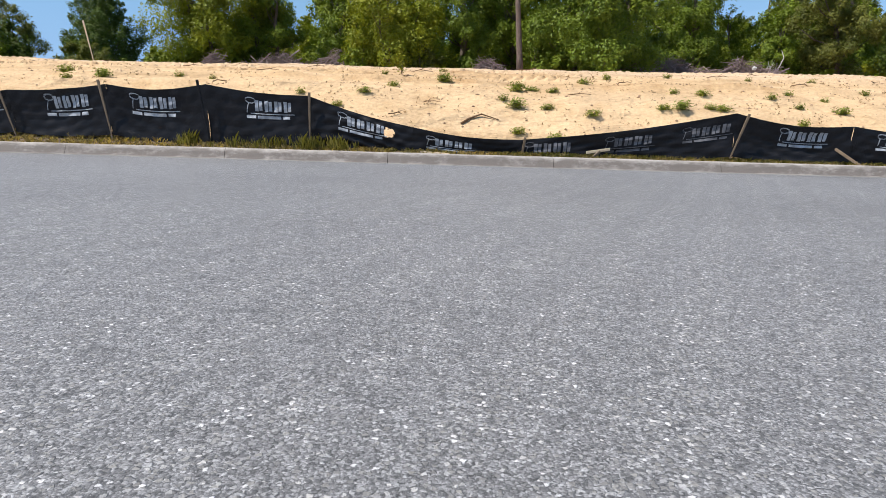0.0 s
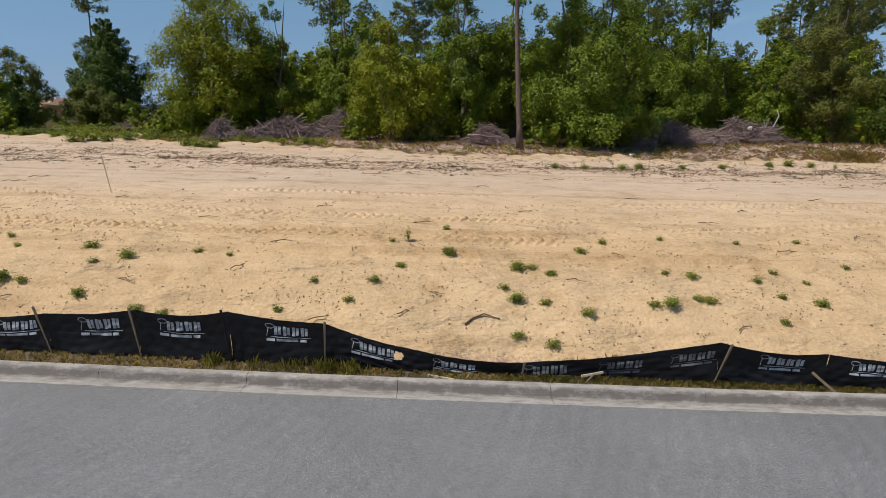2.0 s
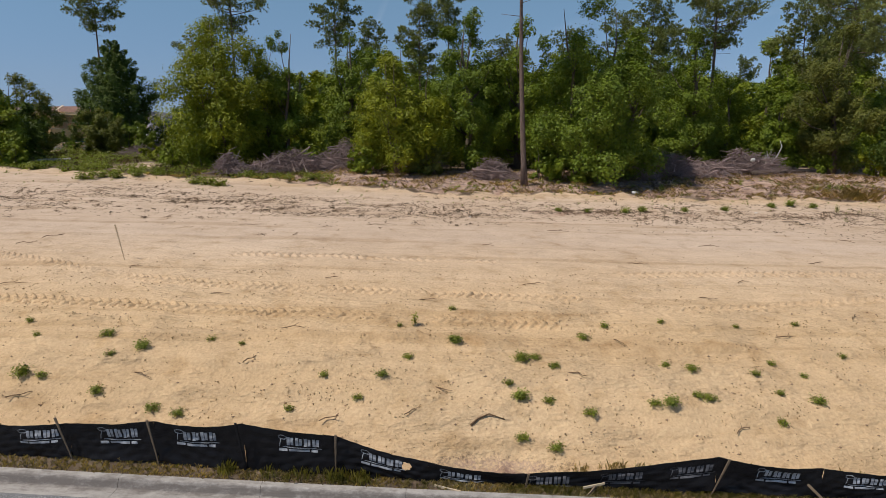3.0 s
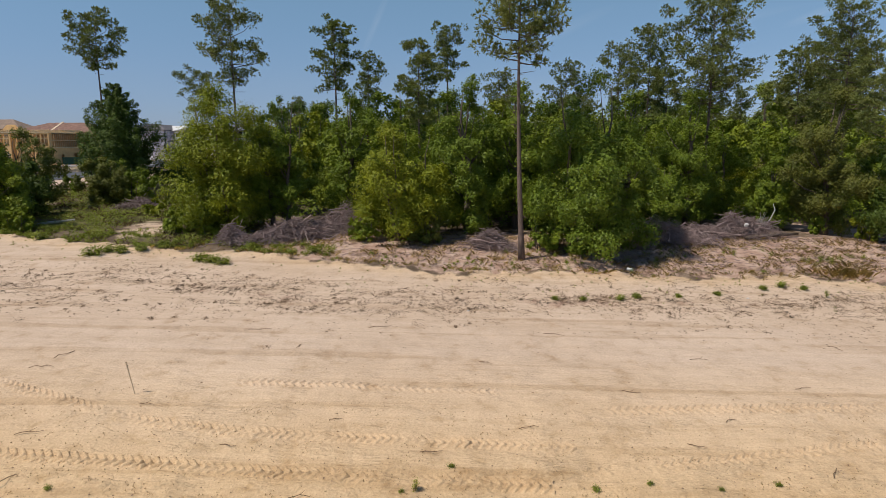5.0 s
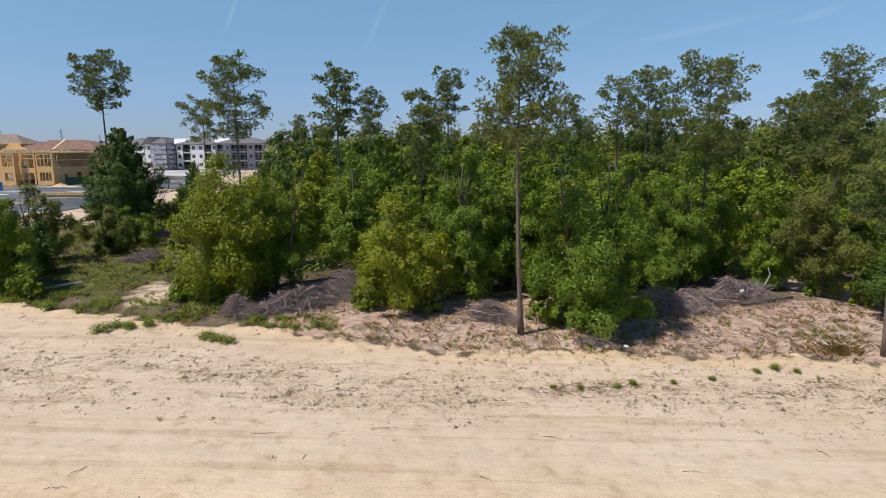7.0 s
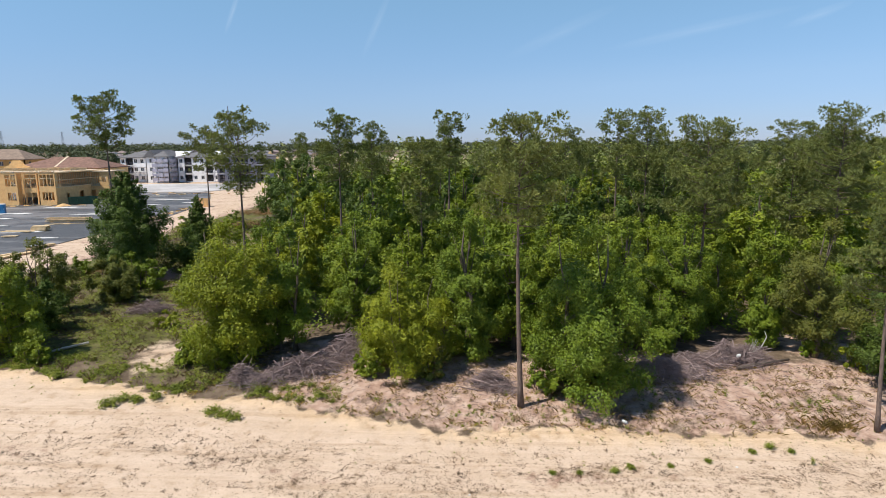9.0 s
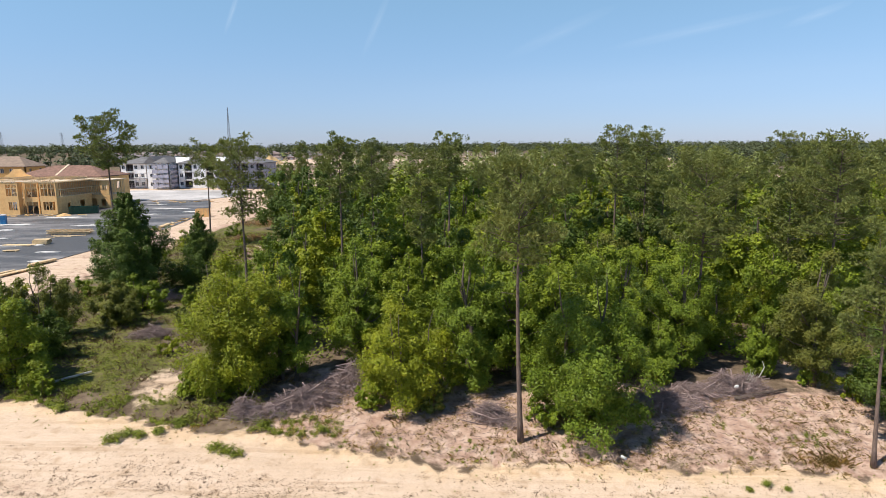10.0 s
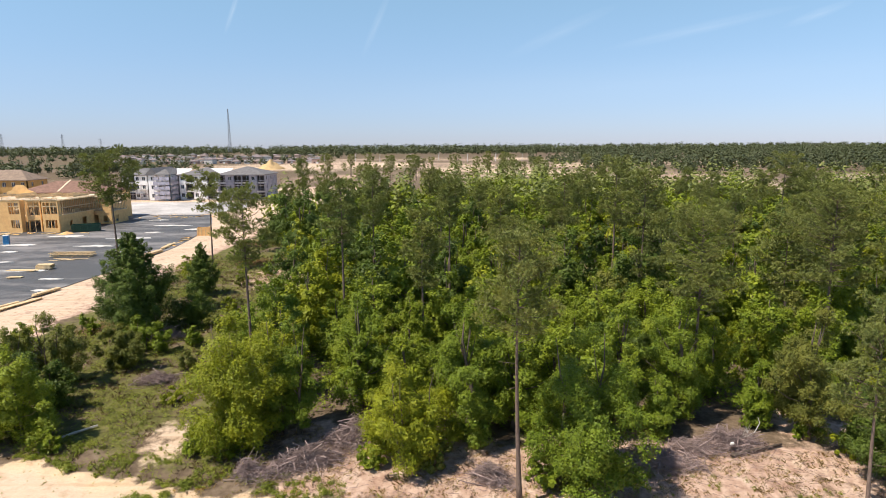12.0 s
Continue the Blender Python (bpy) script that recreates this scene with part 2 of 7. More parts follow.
def ground_material():
    m, nt, b = material("ground_soil", 0.95, 0.15)
    v = coords(nt)
    zone = nt.nodes.new("ShaderNodeAttribute")
    zone.attribute_name = "zone"
    sep = nt.nodes.new("ShaderNodeSeparateColor")
    nt.links.new(zone.outputs["Color"], sep.inputs[0])
    wide, mid, fine = noise_of(nt, v, 0.12, 5), noise_of(nt, v, 1.1, 5, 0.65), noise_of(nt, v, 14, 5, 0.7)
    # graded sand: drag marks along the lot, stains and grit
    drag = noise_of(nt, coords(nt, (0.05, 1.0, 1.0), 1.5), 1.6, 5, 0.6)
    sand = ramp(nt, wide, [(0.3, (0.58, 0.437, 0.312)), (0.7, (0.645, 0.502, 0.374))])
    sand = mixed(nt, 1.0, sand, ramp(nt, drag, [(0.3, (0.94, 0.925, 0.9)), (0.6, grey(1.02))]), "MULTIPLY")
    sand = mixed(nt, 1.0, sand, ramp(nt, mid, [(0.26, (0.76, 0.7, 0.62)), (0.46, grey(0.98)), (0.75, grey(1.06))]), "MULTIPLY")
    sand = mixed(nt, 1.0, sand, ramp(nt, fine, [(0.3, grey(0.9)), (0.6, grey(1.04))]), "MULTIPLY")
    damp = noise_of(nt, coords(nt, (0.035, 1.0, 1.0), -1.5), 1.1, 5, 0.6)
    sand = mixed(nt, 1.0, sand, ramp(nt, damp, [(0.36, (0.87, 0.84, 0.8)), (0.45, grey(1.0))]), "MULTIPLY")
    # deeper orange sand towards the road
    sand = mixed(nt, zone.outputs["Alpha"], sand, mixed(nt, 1.0, sand, (1.14, 1.055, 0.835), "MULTIPLY"))
    floor = ramp(nt, mid, [(0.3, (0.085, 0.06, 0.038)), (0.55, (0.17, 0.125, 0.085)), (0.75, (0.24, 0.185, 0.13))])
    grass = ramp(nt, mid, [(0.3, (0.075, 0.078, 0.022)), (0.55, (0.135, 0.135, 0.038)), (0.75, (0.21, 0.175, 0.085))])
    clay = ramp(nt, mid, [(0.28, (0.29, 0.17, 0.12)), (0.48, (0.455, 0.31, 0.23)), (0.7, (0.6, 0.455, 0.355))])
    ragged = maths(nt, "SUBTRACT", maths(nt, "MULTIPLY", maths(nt, "ADD", mid, fine), 0.75), 0.75)

    def share(s):
        return ramp(nt, maths(nt, "ADD", s, ragged), [(0.38, grey(0.0)), (0.62, grey(1.0))])
    col = mixed(nt, share(sep.outputs[1]), floor, grass)
    col = mixed(nt, share(sep.outputs[2]), col, clay)
    col = mixed(nt, share(sep.outputs[0]), col, sand)
    col = mixed(nt, 0.4, col, ramp(nt, fine, [(0.3, grey(0.38)), (0.7, grey(0.6))]), "OVERLAY")
    nt.links.new(col, b.inputs["Base Color"])
    h = maths(nt, "ADD", maths(nt, "MULTIPLY", mid, 0.5), maths(nt, "ADD", maths(nt, "MULTIPLY", fine, 0.25), maths(nt, "MULTIPLY", drag, 0.3)))
    # churned patches: scuffs and small scarps among smoother, dragged sand
    churn = ramp(nt, noise_of(nt, coords(nt, (0.5, 1.0, 1.0)), 0.9, 4), [(0.45, grey(0.0)), (0.62, grey(1.0))])
    scuff = noise_of(nt, coords(nt, (0.45, 1.0, 1.0), 4), 4.5, 6, 0.68)
    h = maths(nt, "ADD", h, maths(nt, "MULTIPLY", maths(nt, "MULTIPLY", churn, scuff), 1.1))
    bump(nt, b, h, maths(nt, "ADD", maths(nt, "MULTIPLY", zone.outputs["Alpha"], 0.6), 0.4), 0.14)
    return m


SOIL = ground_material()

# ---------------------------------------------------------------- mesh helpers
def part(name, data, mat, parent=None, label="", smooth=False):
    """Links a bmesh or (vertices, faces) as ONE mesh object, under parent if there is one."""
    me = bpy.data.meshes.new(name)
    if isinstance(data, bmesh.types.BMesh):
        data.to_mesh(me)
        data.free()
    elif isinstance(data[1], np.ndarray):
        v, f = np.asarray(data[0], np.float32), data[1].astype(np.int32)
        me.vertices.add(len(v))
        me.vertices.foreach_set("co", v.ravel())
        me.loops.add(f.size)
        me.loops.foreach_set("vertex_index", f.ravel())
        me.polygons.add(len(f))
        me.polygons.foreach_set("loop_start", np.arange(0, f.size, f.shape[1], dtype=np.int32))
        me.update(calc_edges=True)
    else:
        me.from_pydata([tuple(p) for p in data[0]], [], data[1])
    me.materials.append(mat)
    if smooth:
        me.polygons.foreach_set("use_smooth", np.ones(len(me.polygons), bool))
    ob = new(name, me)
    if parent is not None:
        ob.parent = parent
    if label:
        tagged(ob, label)
    return ob


def thing(name, m, label, category, group=""):
    """An empty at the base of a thing, which holds its parts."""
    ob = new(name)
    ob.empty_display_size = 0.2
    ob.matrix_basis = m
    return tagged(ob, label, category, group)


def box(bm, centre, size, turn=None, bevel=0.0):
    m = Matrix.Translation(centre) @ (turn or Matrix()) @ Matrix.Diagonal((*size, 1))
    made = bmesh.ops.create_cube(bm, size=1.0, matrix=m)["verts"]
    if bevel:
        edges = list({e for v in made for e in v.link_edges})
        bmesh.ops.bevel(bm, geom=edges, offset=bevel, segments=1, affect="EDGES")
    return made


def boxed(centre, size, turn=None, bevel=0.0):
    bm = bmesh.new()
    box(bm, centre, size, turn, bevel)
    return bm


class Rods:
    """Gathers tapered round bars into one list of vertices and faces."""

    def __init__(self):
        self.v, self.f = [], []

    def add(self, points, radii, sides=5):
        p = [Vector(q) for q in points]
        start = len(self.v)
        for i, q in enumerate(p):
            d = (p[min(i + 1, len(p) - 1)] - p[max(i - 1, 0)]).normalized()
            a = d.orthogonal().normalized()
            b = d.cross(a)
            for k in range(sides):
                w = 2 * math.pi * k / sides
                self.v.append(tuple(q + (a * math.cos(w) + b * math.sin(w)) * radii[i]))
        for i, k in product(range(len(p) - 1), range(sides)):
            o, n = start + i * sides, start + (i + 1) * sides
            self.f.append((o + k, o + (k + 1) % sides, n + (k + 1) % sides, n + k))
        self.f.append(tuple(range(start + sides - 1, start - 1, -1)))
        self.f.append(tuple(range(len(self.v) - sides, len(self.v))))
        return self

    def data(self):
        return self.v, self.f


# ---------------------------------------------------------------- lie of the land
KY = [-400, -60, -6, 10.4, 10.9, 11.3, 11.9, 12.7, 13.3, 14.2, 15.4, 16.2, 20.5, 25, 30, 34, 39, 46, 60, 90, 130, 200, 400, 800, 1500, 4600]
KZ = [-1, -.6, -.1, .16, .30, .40, .58, .97, 1.3, 1.7, 2.02, 2.25, 2.95, 3.2, 3.5, 3.8, 4.55, 5.2, 5.6, 6.2, 7.2, 8, 9, 11, 14, 14]


def kerb_y(x):
    x = np.clip(x, -22, 22)
    return 10.27 - 0.033 * x + 0.0012 * x * x


def base_height(x, y):
    # the bank follows the kerb's bend
    y = np.asarray(y, float) - (kerb_y(x) - 10.27) * np.interp(y, [9, 10, 11.6, 14], [0, 1, 1, 0])
    s = np.interp(y, [10, 10.9, 11.3, 12.5, 20, 30, 45, 80, 150], [.033, .034, .046, .034, .028, .035, .025, .01, 0.0])
    return np.interp(y, KY, KZ) - s * 40 * np.tanh(np.asarray(x) / 40)


_rs = np.random.RandomState(5)
WAVES = [(_rs.uniform(0, 6.28), _rs.uniform(0, 6.28), 0.35 * 1.45 ** k) for k in range(14)]


def ripple(x, y, lo, hi):
    """Smooth noise about -1 to 1 from waves lo to hi."""
    s = 0
    for k in range(lo, hi):
        a, ph, f = WAVES[k]
        s = s + np.sin((x * np.cos(a) + y * np.sin(a)) * f + ph + 1.7 * np.sin((x * np.sin(a) - y * np.cos(a)) * f * 0.6 + ph * 2))
    return s / (hi - lo) ** 0.75


def sand_edge(x):
    """The line where the graded sand gives way to scrub."""
    return np.interp(x, [-60, -35, -28, -18.6, -13, -5.5, 2, 7.4, 12.5, 21.7, 26.4, 60], [51, 44.2, 42.6, 40, 40, 38, 36.8, 37.6, 37, 37.6, 36.5, 37]) + 0.5 * ripple(x, y=0 * x, lo=2, hi=8)


def height(x, y):
    x, y = np.asarray(x, float), np.asarray(y, float)
    h = base_height(x, y)
    lot = np.clip((y - 11.9) / 2, 0, 1) * np.clip((50 - y) / 8, 0, 1)
    h = h + lot * (0.035 * ripple(x, y, 2, 6) + 0.02 * ripple(x, y, 6, 12) + np.clip((24 - y) / 4, 0, 1) * np.clip(0.35 + 0.8 * ripple(x * 0.5, y * 0.9, 2, 8), 0.12, 1.3) * 0.02 * (ripple(x, y * 1.3, 9, 14) + 0.7 * np.abs(ripple(x * 0.8, y * 1.6, 8, 13))))
    # low drag ledges left by the grader
    for x0, y0, half, slope, lift in ((-3.0, 15.2, 4.0, 0.01, 0.12), (3.8, 12.9, 2.6, -0.02, 0.12), (-5.6, 13.2, 3.0, 0.0, 0.1), (8.6, 14.9, 3.5, 0.02, 0.1), (-11.6, 13.6, 2.5, 0.0, 0.1), (0.4, 16.6, 4.0, 0.0, 0.08), (-5.2, 13.95, 4.5, -0.02, 0.13), (4.6, 14.9, 5.0, 0.015, 0.07), (-7.5, 15.7, 5.0, -0.03, 0.08), (9.0, 12.9, 4.0, -0.03, 0.09), (-1.5, 12.6, 3.5, 0.02, 0.1), (2.5, 13.6, 3.0, -0.04, 0.07), (-10.0, 14.6, 3.0, 0.03, 0.1), (7.5, 15.9, 4.0, 0.0, 0.06), (-9.0, 12.9, 2.5, 0.0, 0.09), (5.5, 12.35, 3.0, -0.02, 0.1)):
        away = y - y0 - slope * (x - x0) - 0.07 * np.sin(1.7 * x + y0) - 0.03 * np.sin(5.3 * x)
        h = h + 1.3 * lift * np.exp(-((x - x0) / half) ** 4) * np.where(away > 0, np.exp(-away / 0.5), np.exp(away / 0.07)) * (0.75 + 0.25 * np.sin(2.9 * x))
    # ragged ledge where the graded sand ends
    d = y - sand_edge(x)
    near = (np.abs(x) < 60)
    h = h + near * 0.16 * np.exp(-((d + 0.4) / 0.7) ** 2) * (0.6 + 0.6 * ripple(x, y, 3, 8)) - near * 0.12 * np.exp(-((d - 0.7) / 0.8) ** 2)
    # washed-out scarp above the sagging fence
    h = h - 0.22 * np.exp(-((x - 0.9) / 1.5) ** 2 - ((y - 11.75) / 0.42) ** 2) * (1 + 0.4 * ripple(x * 2, y * 2, 6, 12))
    # rough ground in the woods
    wild = np.clip((y - 44) / 10, 0, 1) * np.clip((x + 50) / 6, 0, 1) * np.clip((300 - y) / 60, 0, 1)
    h = h + wild * 0.22 * ripple(x * 0.5, y * 0.5, 0, 6)
    # the building site's fill, level
    pad = np.clip((-52 - x) / 10, 0, 1) * np.clip((y - 66) / 8, 0, 1) * np.clip((300 - y) / 40, 0, 1)
    h = h * (1 - pad) + pad * np.interp(y, [70, 130, 200, 260], [6.3, 7.2, 8.0, 8.3])
    return h


def axis(stops):
    out = [stops[0][0]]
    for (a, _), (b, step) in zip(stops, stops[1:]):
        n = max(1, round((b - a) / step))
        out += [a + (b - a) * (i + 1) / n for i in range(n)]
    return np.array(out)


def oval(x, y, cx, cy, rx, ry):
    return np.clip(1.4 - 0.7 * np.hypot((x - cx) / rx, (y - cy) / ry), 0, 1)


def build_ground():
    gx = axis([(-5000, 0), (-2000, 600), (-700, 100), (-300, 20), (-130, 6), (-36, 2), (-14, 0.4), (14, 0.16), (36, 0.4), (130, 3), (400, 20), (1000, 100), (2000, 250), (5000, 750)])
    gy = axis([(-400, 0), (-60, 60), (-8, 13), (10.2, 2.6), (11.6, 0.13), (16.6, 0.075), (21, 0.13), (40, 0.3), (50, 0.5), (110, 2), (270, 4), (700, 14), (1600, 60), (5000, 400)])
    X, Y = np.meshgrid(gx, gy)
    Z = height(X, Y)
    Z = np.where(Y < kerb_y(X) + 0.57, Z - 0.3, Z)
    n, m = X.shape
    i = (np.arange(n - 1)[:, None] * m + np.arange(m - 1)).ravel()
    ob = part("ground", (np.stack([X, Y, Z], -1).reshape(-1, 3), np.stack([i, i + 1, i + m + 1, i + m], -1)), SOIL, smooth=True)
    x, y = X.ravel(), Y.ravel()
    e = sand_edge(x)
    wob = ripple(x * 0.6, y * 0.6, 2, 9)
    lot = np.clip((e + 0.5 - y) / 1.6 + 0.5 * wob, 0, 1) * (y > kerb_y(x) + 1.05 + 0.1 * wob)
    # bare pale patches inside the scrub
    bare = 0.82 * oval(x, y, -23.3, 47.0, 1.9, 2.8) * (0.9 + 0.35 * wob) + 0.24 * oval(x, y, 23.5, 45.5, 6, 2.6) * (0.9 + 0.4 * wob) + 0.2 * oval(x, y, 30, 43, 4, 2.5) * (0.9 + 0.4 * wob)
    site = np.clip((-50 - x + 0.05 * (y - 100) + 1.5 * wob) / 3, 0, 1) * np.clip((y - 62 + 2 * wob) / 5, 0, 1) * np.clip((330 - y) / 20, 0, 1) * np.clip(0.62 + 0.16 * wob, 0, 1)
    plainland = np.maximum.reduce([oval(x, y, -20, 470, 150, 130), oval(x, y, -120, 650, 140, 140), oval(x, y, 60, 900, 330, 90), oval(x, y, 230, 340, 230, 110),
                                   oval(x, y, 290, 1150, 90, 90), oval(x, y, 130, 620, 150, 40), oval(x, y, -190, 300, 60, 60), oval(x, y, 420, 700, 330, 50), oval(x, y, 560, 1020, 420, 60)])
    plainland = plainland * np.clip(0.46 + 0.4 * ripple(x * 0.03, y * 0.012, 0, 6) + 0.3 * ripple(x * 0.09, y * 0.03, 0, 6), 0, 0.62) * (y > 250)
    sand = np.maximum.reduce([lot, bare, site, plainland])
    clay = np.clip((y - e + 1.5) / 1.5, 0, 1) * np.clip((e + 13 - y) / 3, 0, 1) * np.clip((x + 16) / 4 + 0.3 * wob, 0, 1) * (0.68 + 0.22 * wob)
    clay = np.maximum(clay, (y > 250) * 0.6 * oval(x, y, 0, 600, 300, 320) * np.clip(0.7 + 0.5 * ripple(x * 0.02, y * 0.02, 2, 8), 0, 1))
    clay = np.maximum(clay, 0.8 * oval(x, y, 2.7, 42, 2.2, 1.2) + 0.8 * oval(x, y, 32, 51, 3, 3) + 0.8 * oval(x, y, -6.8, 71.5, 2.6, 3.4) + 0.8 * oval(x, y, -5.6, 82, 2.2, 3) + 0.7 * oval(x, y, -30, 106, 6, 9))
    clay = np.maximum(clay, np.clip(site * 3, 0, 1))
    band = np.exp(-((y - np.interp(x, [-34, -16, -5, 9, 20, 34], [33.2, 33.0, 31.2, 32.0, 32.4, 32.6])) / 1.9) ** 2) * np.clip(0.75 + 0.6 * ripple(x * 0.4, y * 1.2, 1, 7), 0, 1) * (np.abs(x) < 40)
    sand, clay = np.minimum(sand, 1 - 0.44 * band), np.maximum(clay, 0.9 * band)
    scarp = 0.75 * oval(x, y, 0.9, 11.75, 1.3, 0.28) * (y > 11.3)
    clay, sand = np.maximum(clay, scarp), np.minimum(sand, 1 - 0.7 * scarp)
    green = np.maximum(np.clip((-15 - x) / 4, 0, 1) * np.clip((y - e) / 3, 0, 1) * (0.56 + 0.36 * wob), np.clip((y - 55) / 10, 0, 1) * (0.5 + 0.25 * wob))
    green = np.where(y > 300, green * 0.62, green)
    green = np.maximum(green, (y < 11.9) * (0.3 + 0.2 * wob + 0.014 * np.clip(x, -12, 12)))
    edge = 0.5 * np.exp(-((y - e + 0.7) / 0.9) ** 2) * (np.abs(x) < 45)
    rgba = np.stack([sand, green, clay, np.maximum(np.clip((25 - y) / 9, 0, 1), edge)], -1).astype(np.float32)
    at = ob.data.color_attributes.new("zone", "FLOAT_COLOR", "POINT")
    at.data.foreach_set("color", rgba.ravel())
    return tagged(ob, "graded pale sand running into scrub, woods and cleared land", "ground", kind="structure")


build_ground()


def at(x, y, lift=0.0, rz=0.0, scale=1.0, tilt=0.0):
    """A pose on the ground."""
    return pose(x, y, float(height(x, y)) + lift, tilt, 0, rz) @ Matrix.Scale(scale, 4)


# ---------------------------------------------------------------- road and kerb
def road_z(x, y):
    return 0.0155 * y - 0.033 * 40 * np.tanh(x / 40)


def build_road():
    xs = axis([(-90, 0), (-20, 5), (20, 1), (90, 5)])
    v, f = [], []
    for x in xs:
        k = float(kerb_y(x))
        for y in (k - 18.5, k - 12, k - 6, k - 2, k + 0.02):
            v.append((x, y, float(road_z(x, y)) - (0.012 if y > k else 0)))
    for i, j in product(range(len(xs) - 1), range(4)):
        a = i * 5 + j
        f.append((a, a + 5, a + 6, a + 1))
    tagged(part("road", (v, f), ASPHALT, smooth=True), "worn grey asphalt road with pale stone chips", "road", kind="structure")


build_road()


def kerb_piece(x0, x1):
    """One poured length of kerb and gutter between two joints."""
    prof = [(0.0, -0.2), (0.0, 0.0), (0.17, -0.008), (0.33, -0.012), (0.37, 0.0), (0.395, 0.05), (0.42, 0.11), (0.45, 0.15), (0.49, 0.17), (0.60, 0.176), (0.63, 0.155), (0.63, -0.2)]
    # highest on the steep face: stains, plus the face's shade painted in
    grime_shade = [0.0, 0.0, 0.16, 0.55, 0.8, 0.9, 0.82, 0.5, 0.2, 0.18, 0.2, 0.2]
    xs = np.linspace(x0 + 0.004, x1 - 0.004, 9)
    v, f = [], []
    n = len(prof)
    for i, x in enumerate(xs):
        k = float(kerb_y(x))
        for j, (dy, dz) in enumerate(prof):
            chip = 0.006 * math.sin(37 * x + j) * math.sin(11.3 * x) if 5 < j < 10 else 0.0
            v.append((x, k + dy + chip, float(road_z(x, k)) + dz - abs(chip)))
    for i, j in product(range(8), range(n - 1)):
        a = i * n + j
        f.append((a, a + n, a + n + 1, a + 1))
    f += [tuple(range(n)), tuple(range(9 * n - 1, 8 * n - 1, -1))]
    ob = part("kerb_length", (v, f), KERB, kerb)
    mark = ob.data.color_attributes.new("grime_shade", "FLOAT_COLOR", "POINT")
    mark.data.foreach_set("color", np.repeat(np.tile(grime_shade, 9).astype(np.float32), 4))
    return ob


kerb = tagged(new("kerb"), "stained concrete kerb with a shallow gutter", "kerb", kind="structure")
STEP = 2.86
for i in range(-8, 8):
    kerb_piece(-0.95 + i * STEP, -0.95 + (i + 1) * STEP)
for a, b in ((-70, -0.95 - 8 * STEP), (-0.95 + 8 * STEP, 70)):
    kerb_piece(a, b)


# ---------------------------------------------------------------- silt fence
def fabric_material():
    m, nt, b = material("black_woven_fabric", 0.42, 0.24)
    v = coords(nt)
    wide = noise_of(nt, coords(nt, (1.0, 1.0, 3.5)), 3.0, 5, 0.7)
    col = ramp(nt, wide, [(0.35, (0.006, 0.006, 0.008)), (0.62, (0.013, 0.013, 0.016)), (0.85, (0.045, 0.04, 0.038))])
    nt.links.new(col, b.inputs["Base Color"])
    nt.links.new(ramp(nt, wide, [(0.3, grey(0.34)), (0.7, grey(0.62))]), b.inputs["Roughness"])
    weave = node(nt, "ShaderNodeTexWave", {"Vector": v, "Scale": 60.0, "Distortion": 2.0})
    bump(nt, b, maths(nt, "ADD", maths(nt, "MULTIPLY", weave.outputs["Fac"], 0.15), wide), 0.5, 0.02)
    return m


FABRIC = fabric_material()
WORN_PRINT = plain("worn_grey_print", (0.13, 0.13, 0.14), 0.7, 7, 0.5, 50, 0.0)
PRINT = plain("grey_print", (0.36, 0.38, 0.41), 0.6, 9, 0.35, 50, 0.0)

# posts along the fence: x, height of the fabric's upper and lower edge
FENCE = [(-13.4, 1.50, 0.98), (-11.55, 1.51, 0.95), (-9.7, 1.50, 0.92), (-7.87, 1.52, 0.88), (-6.04, 1.60, 0.82), (-4.22, 1.58, 0.64), (-2.38, 1.36, 0.62),
         (-0.52, 0.80, 0.32), (1.40, 0.57, 0.24), (5.16, 1.00, 0.36), (7.22, 0.76, 0.20), (9.2, 0.60, 0.12), (11.1, 0.66, 0.05), (13.0, 0.62, -0.02)]


def fence_y(x):
    return float(kerb_y(x)) + 0.92


def fabric_point(a, b, u, w, rnd, off=0.0):
    """A point of the fabric between posts a and b: u along, w up."""
    x = a[0] + (b[0] - a[0]) * u
    belly = math.sin(math.pi * u)
    top = a[1] + (b[1] - a[1]) * u - 0.075 * belly * rnd[0]
    low = a[2] + (b[2] - a[2]) * u - 0.05 * belly * rnd[1] - 0.11
    tall = max(0.25, top - low)
    lean = -0.13 * w * min(1, tall / 0.8) + 0.10 * belly * math.sin(math.pi * w) * rnd[2]
    fold = 0.012 * math.sin(9 * u * rnd[1] + 5 * w + rnd[3]) + 0.010 * math.sin(23 * u + 11 * w * rnd[0]) * (1 - w) + 0.006 * math.sin(41 * u - 17 * w + rnd[3]) + 0.007 * math.sin(30 * w + 4 * math.sin(5 * u + rnd[3])) * (0.4 + belly)
    low_out = -0.05 * (1 - w) ** 3
    return Vector((x, fence_y(x) + lean + fold + low_out - off, low + (top - low) * w))


def wooden_stake(length, wide, thick):
    bm = boxed((0, 0, length / 2 - 0.12), (wide, thick, length + 0.24), bevel=0.004)
    for v in bm.verts:
        if v.co.z < 0:
            v.co.x *= 0.4
            v.co.y *= 0.4
        v.co.x += 0.006 * math.sin(v.co.z * 5)
    return bm


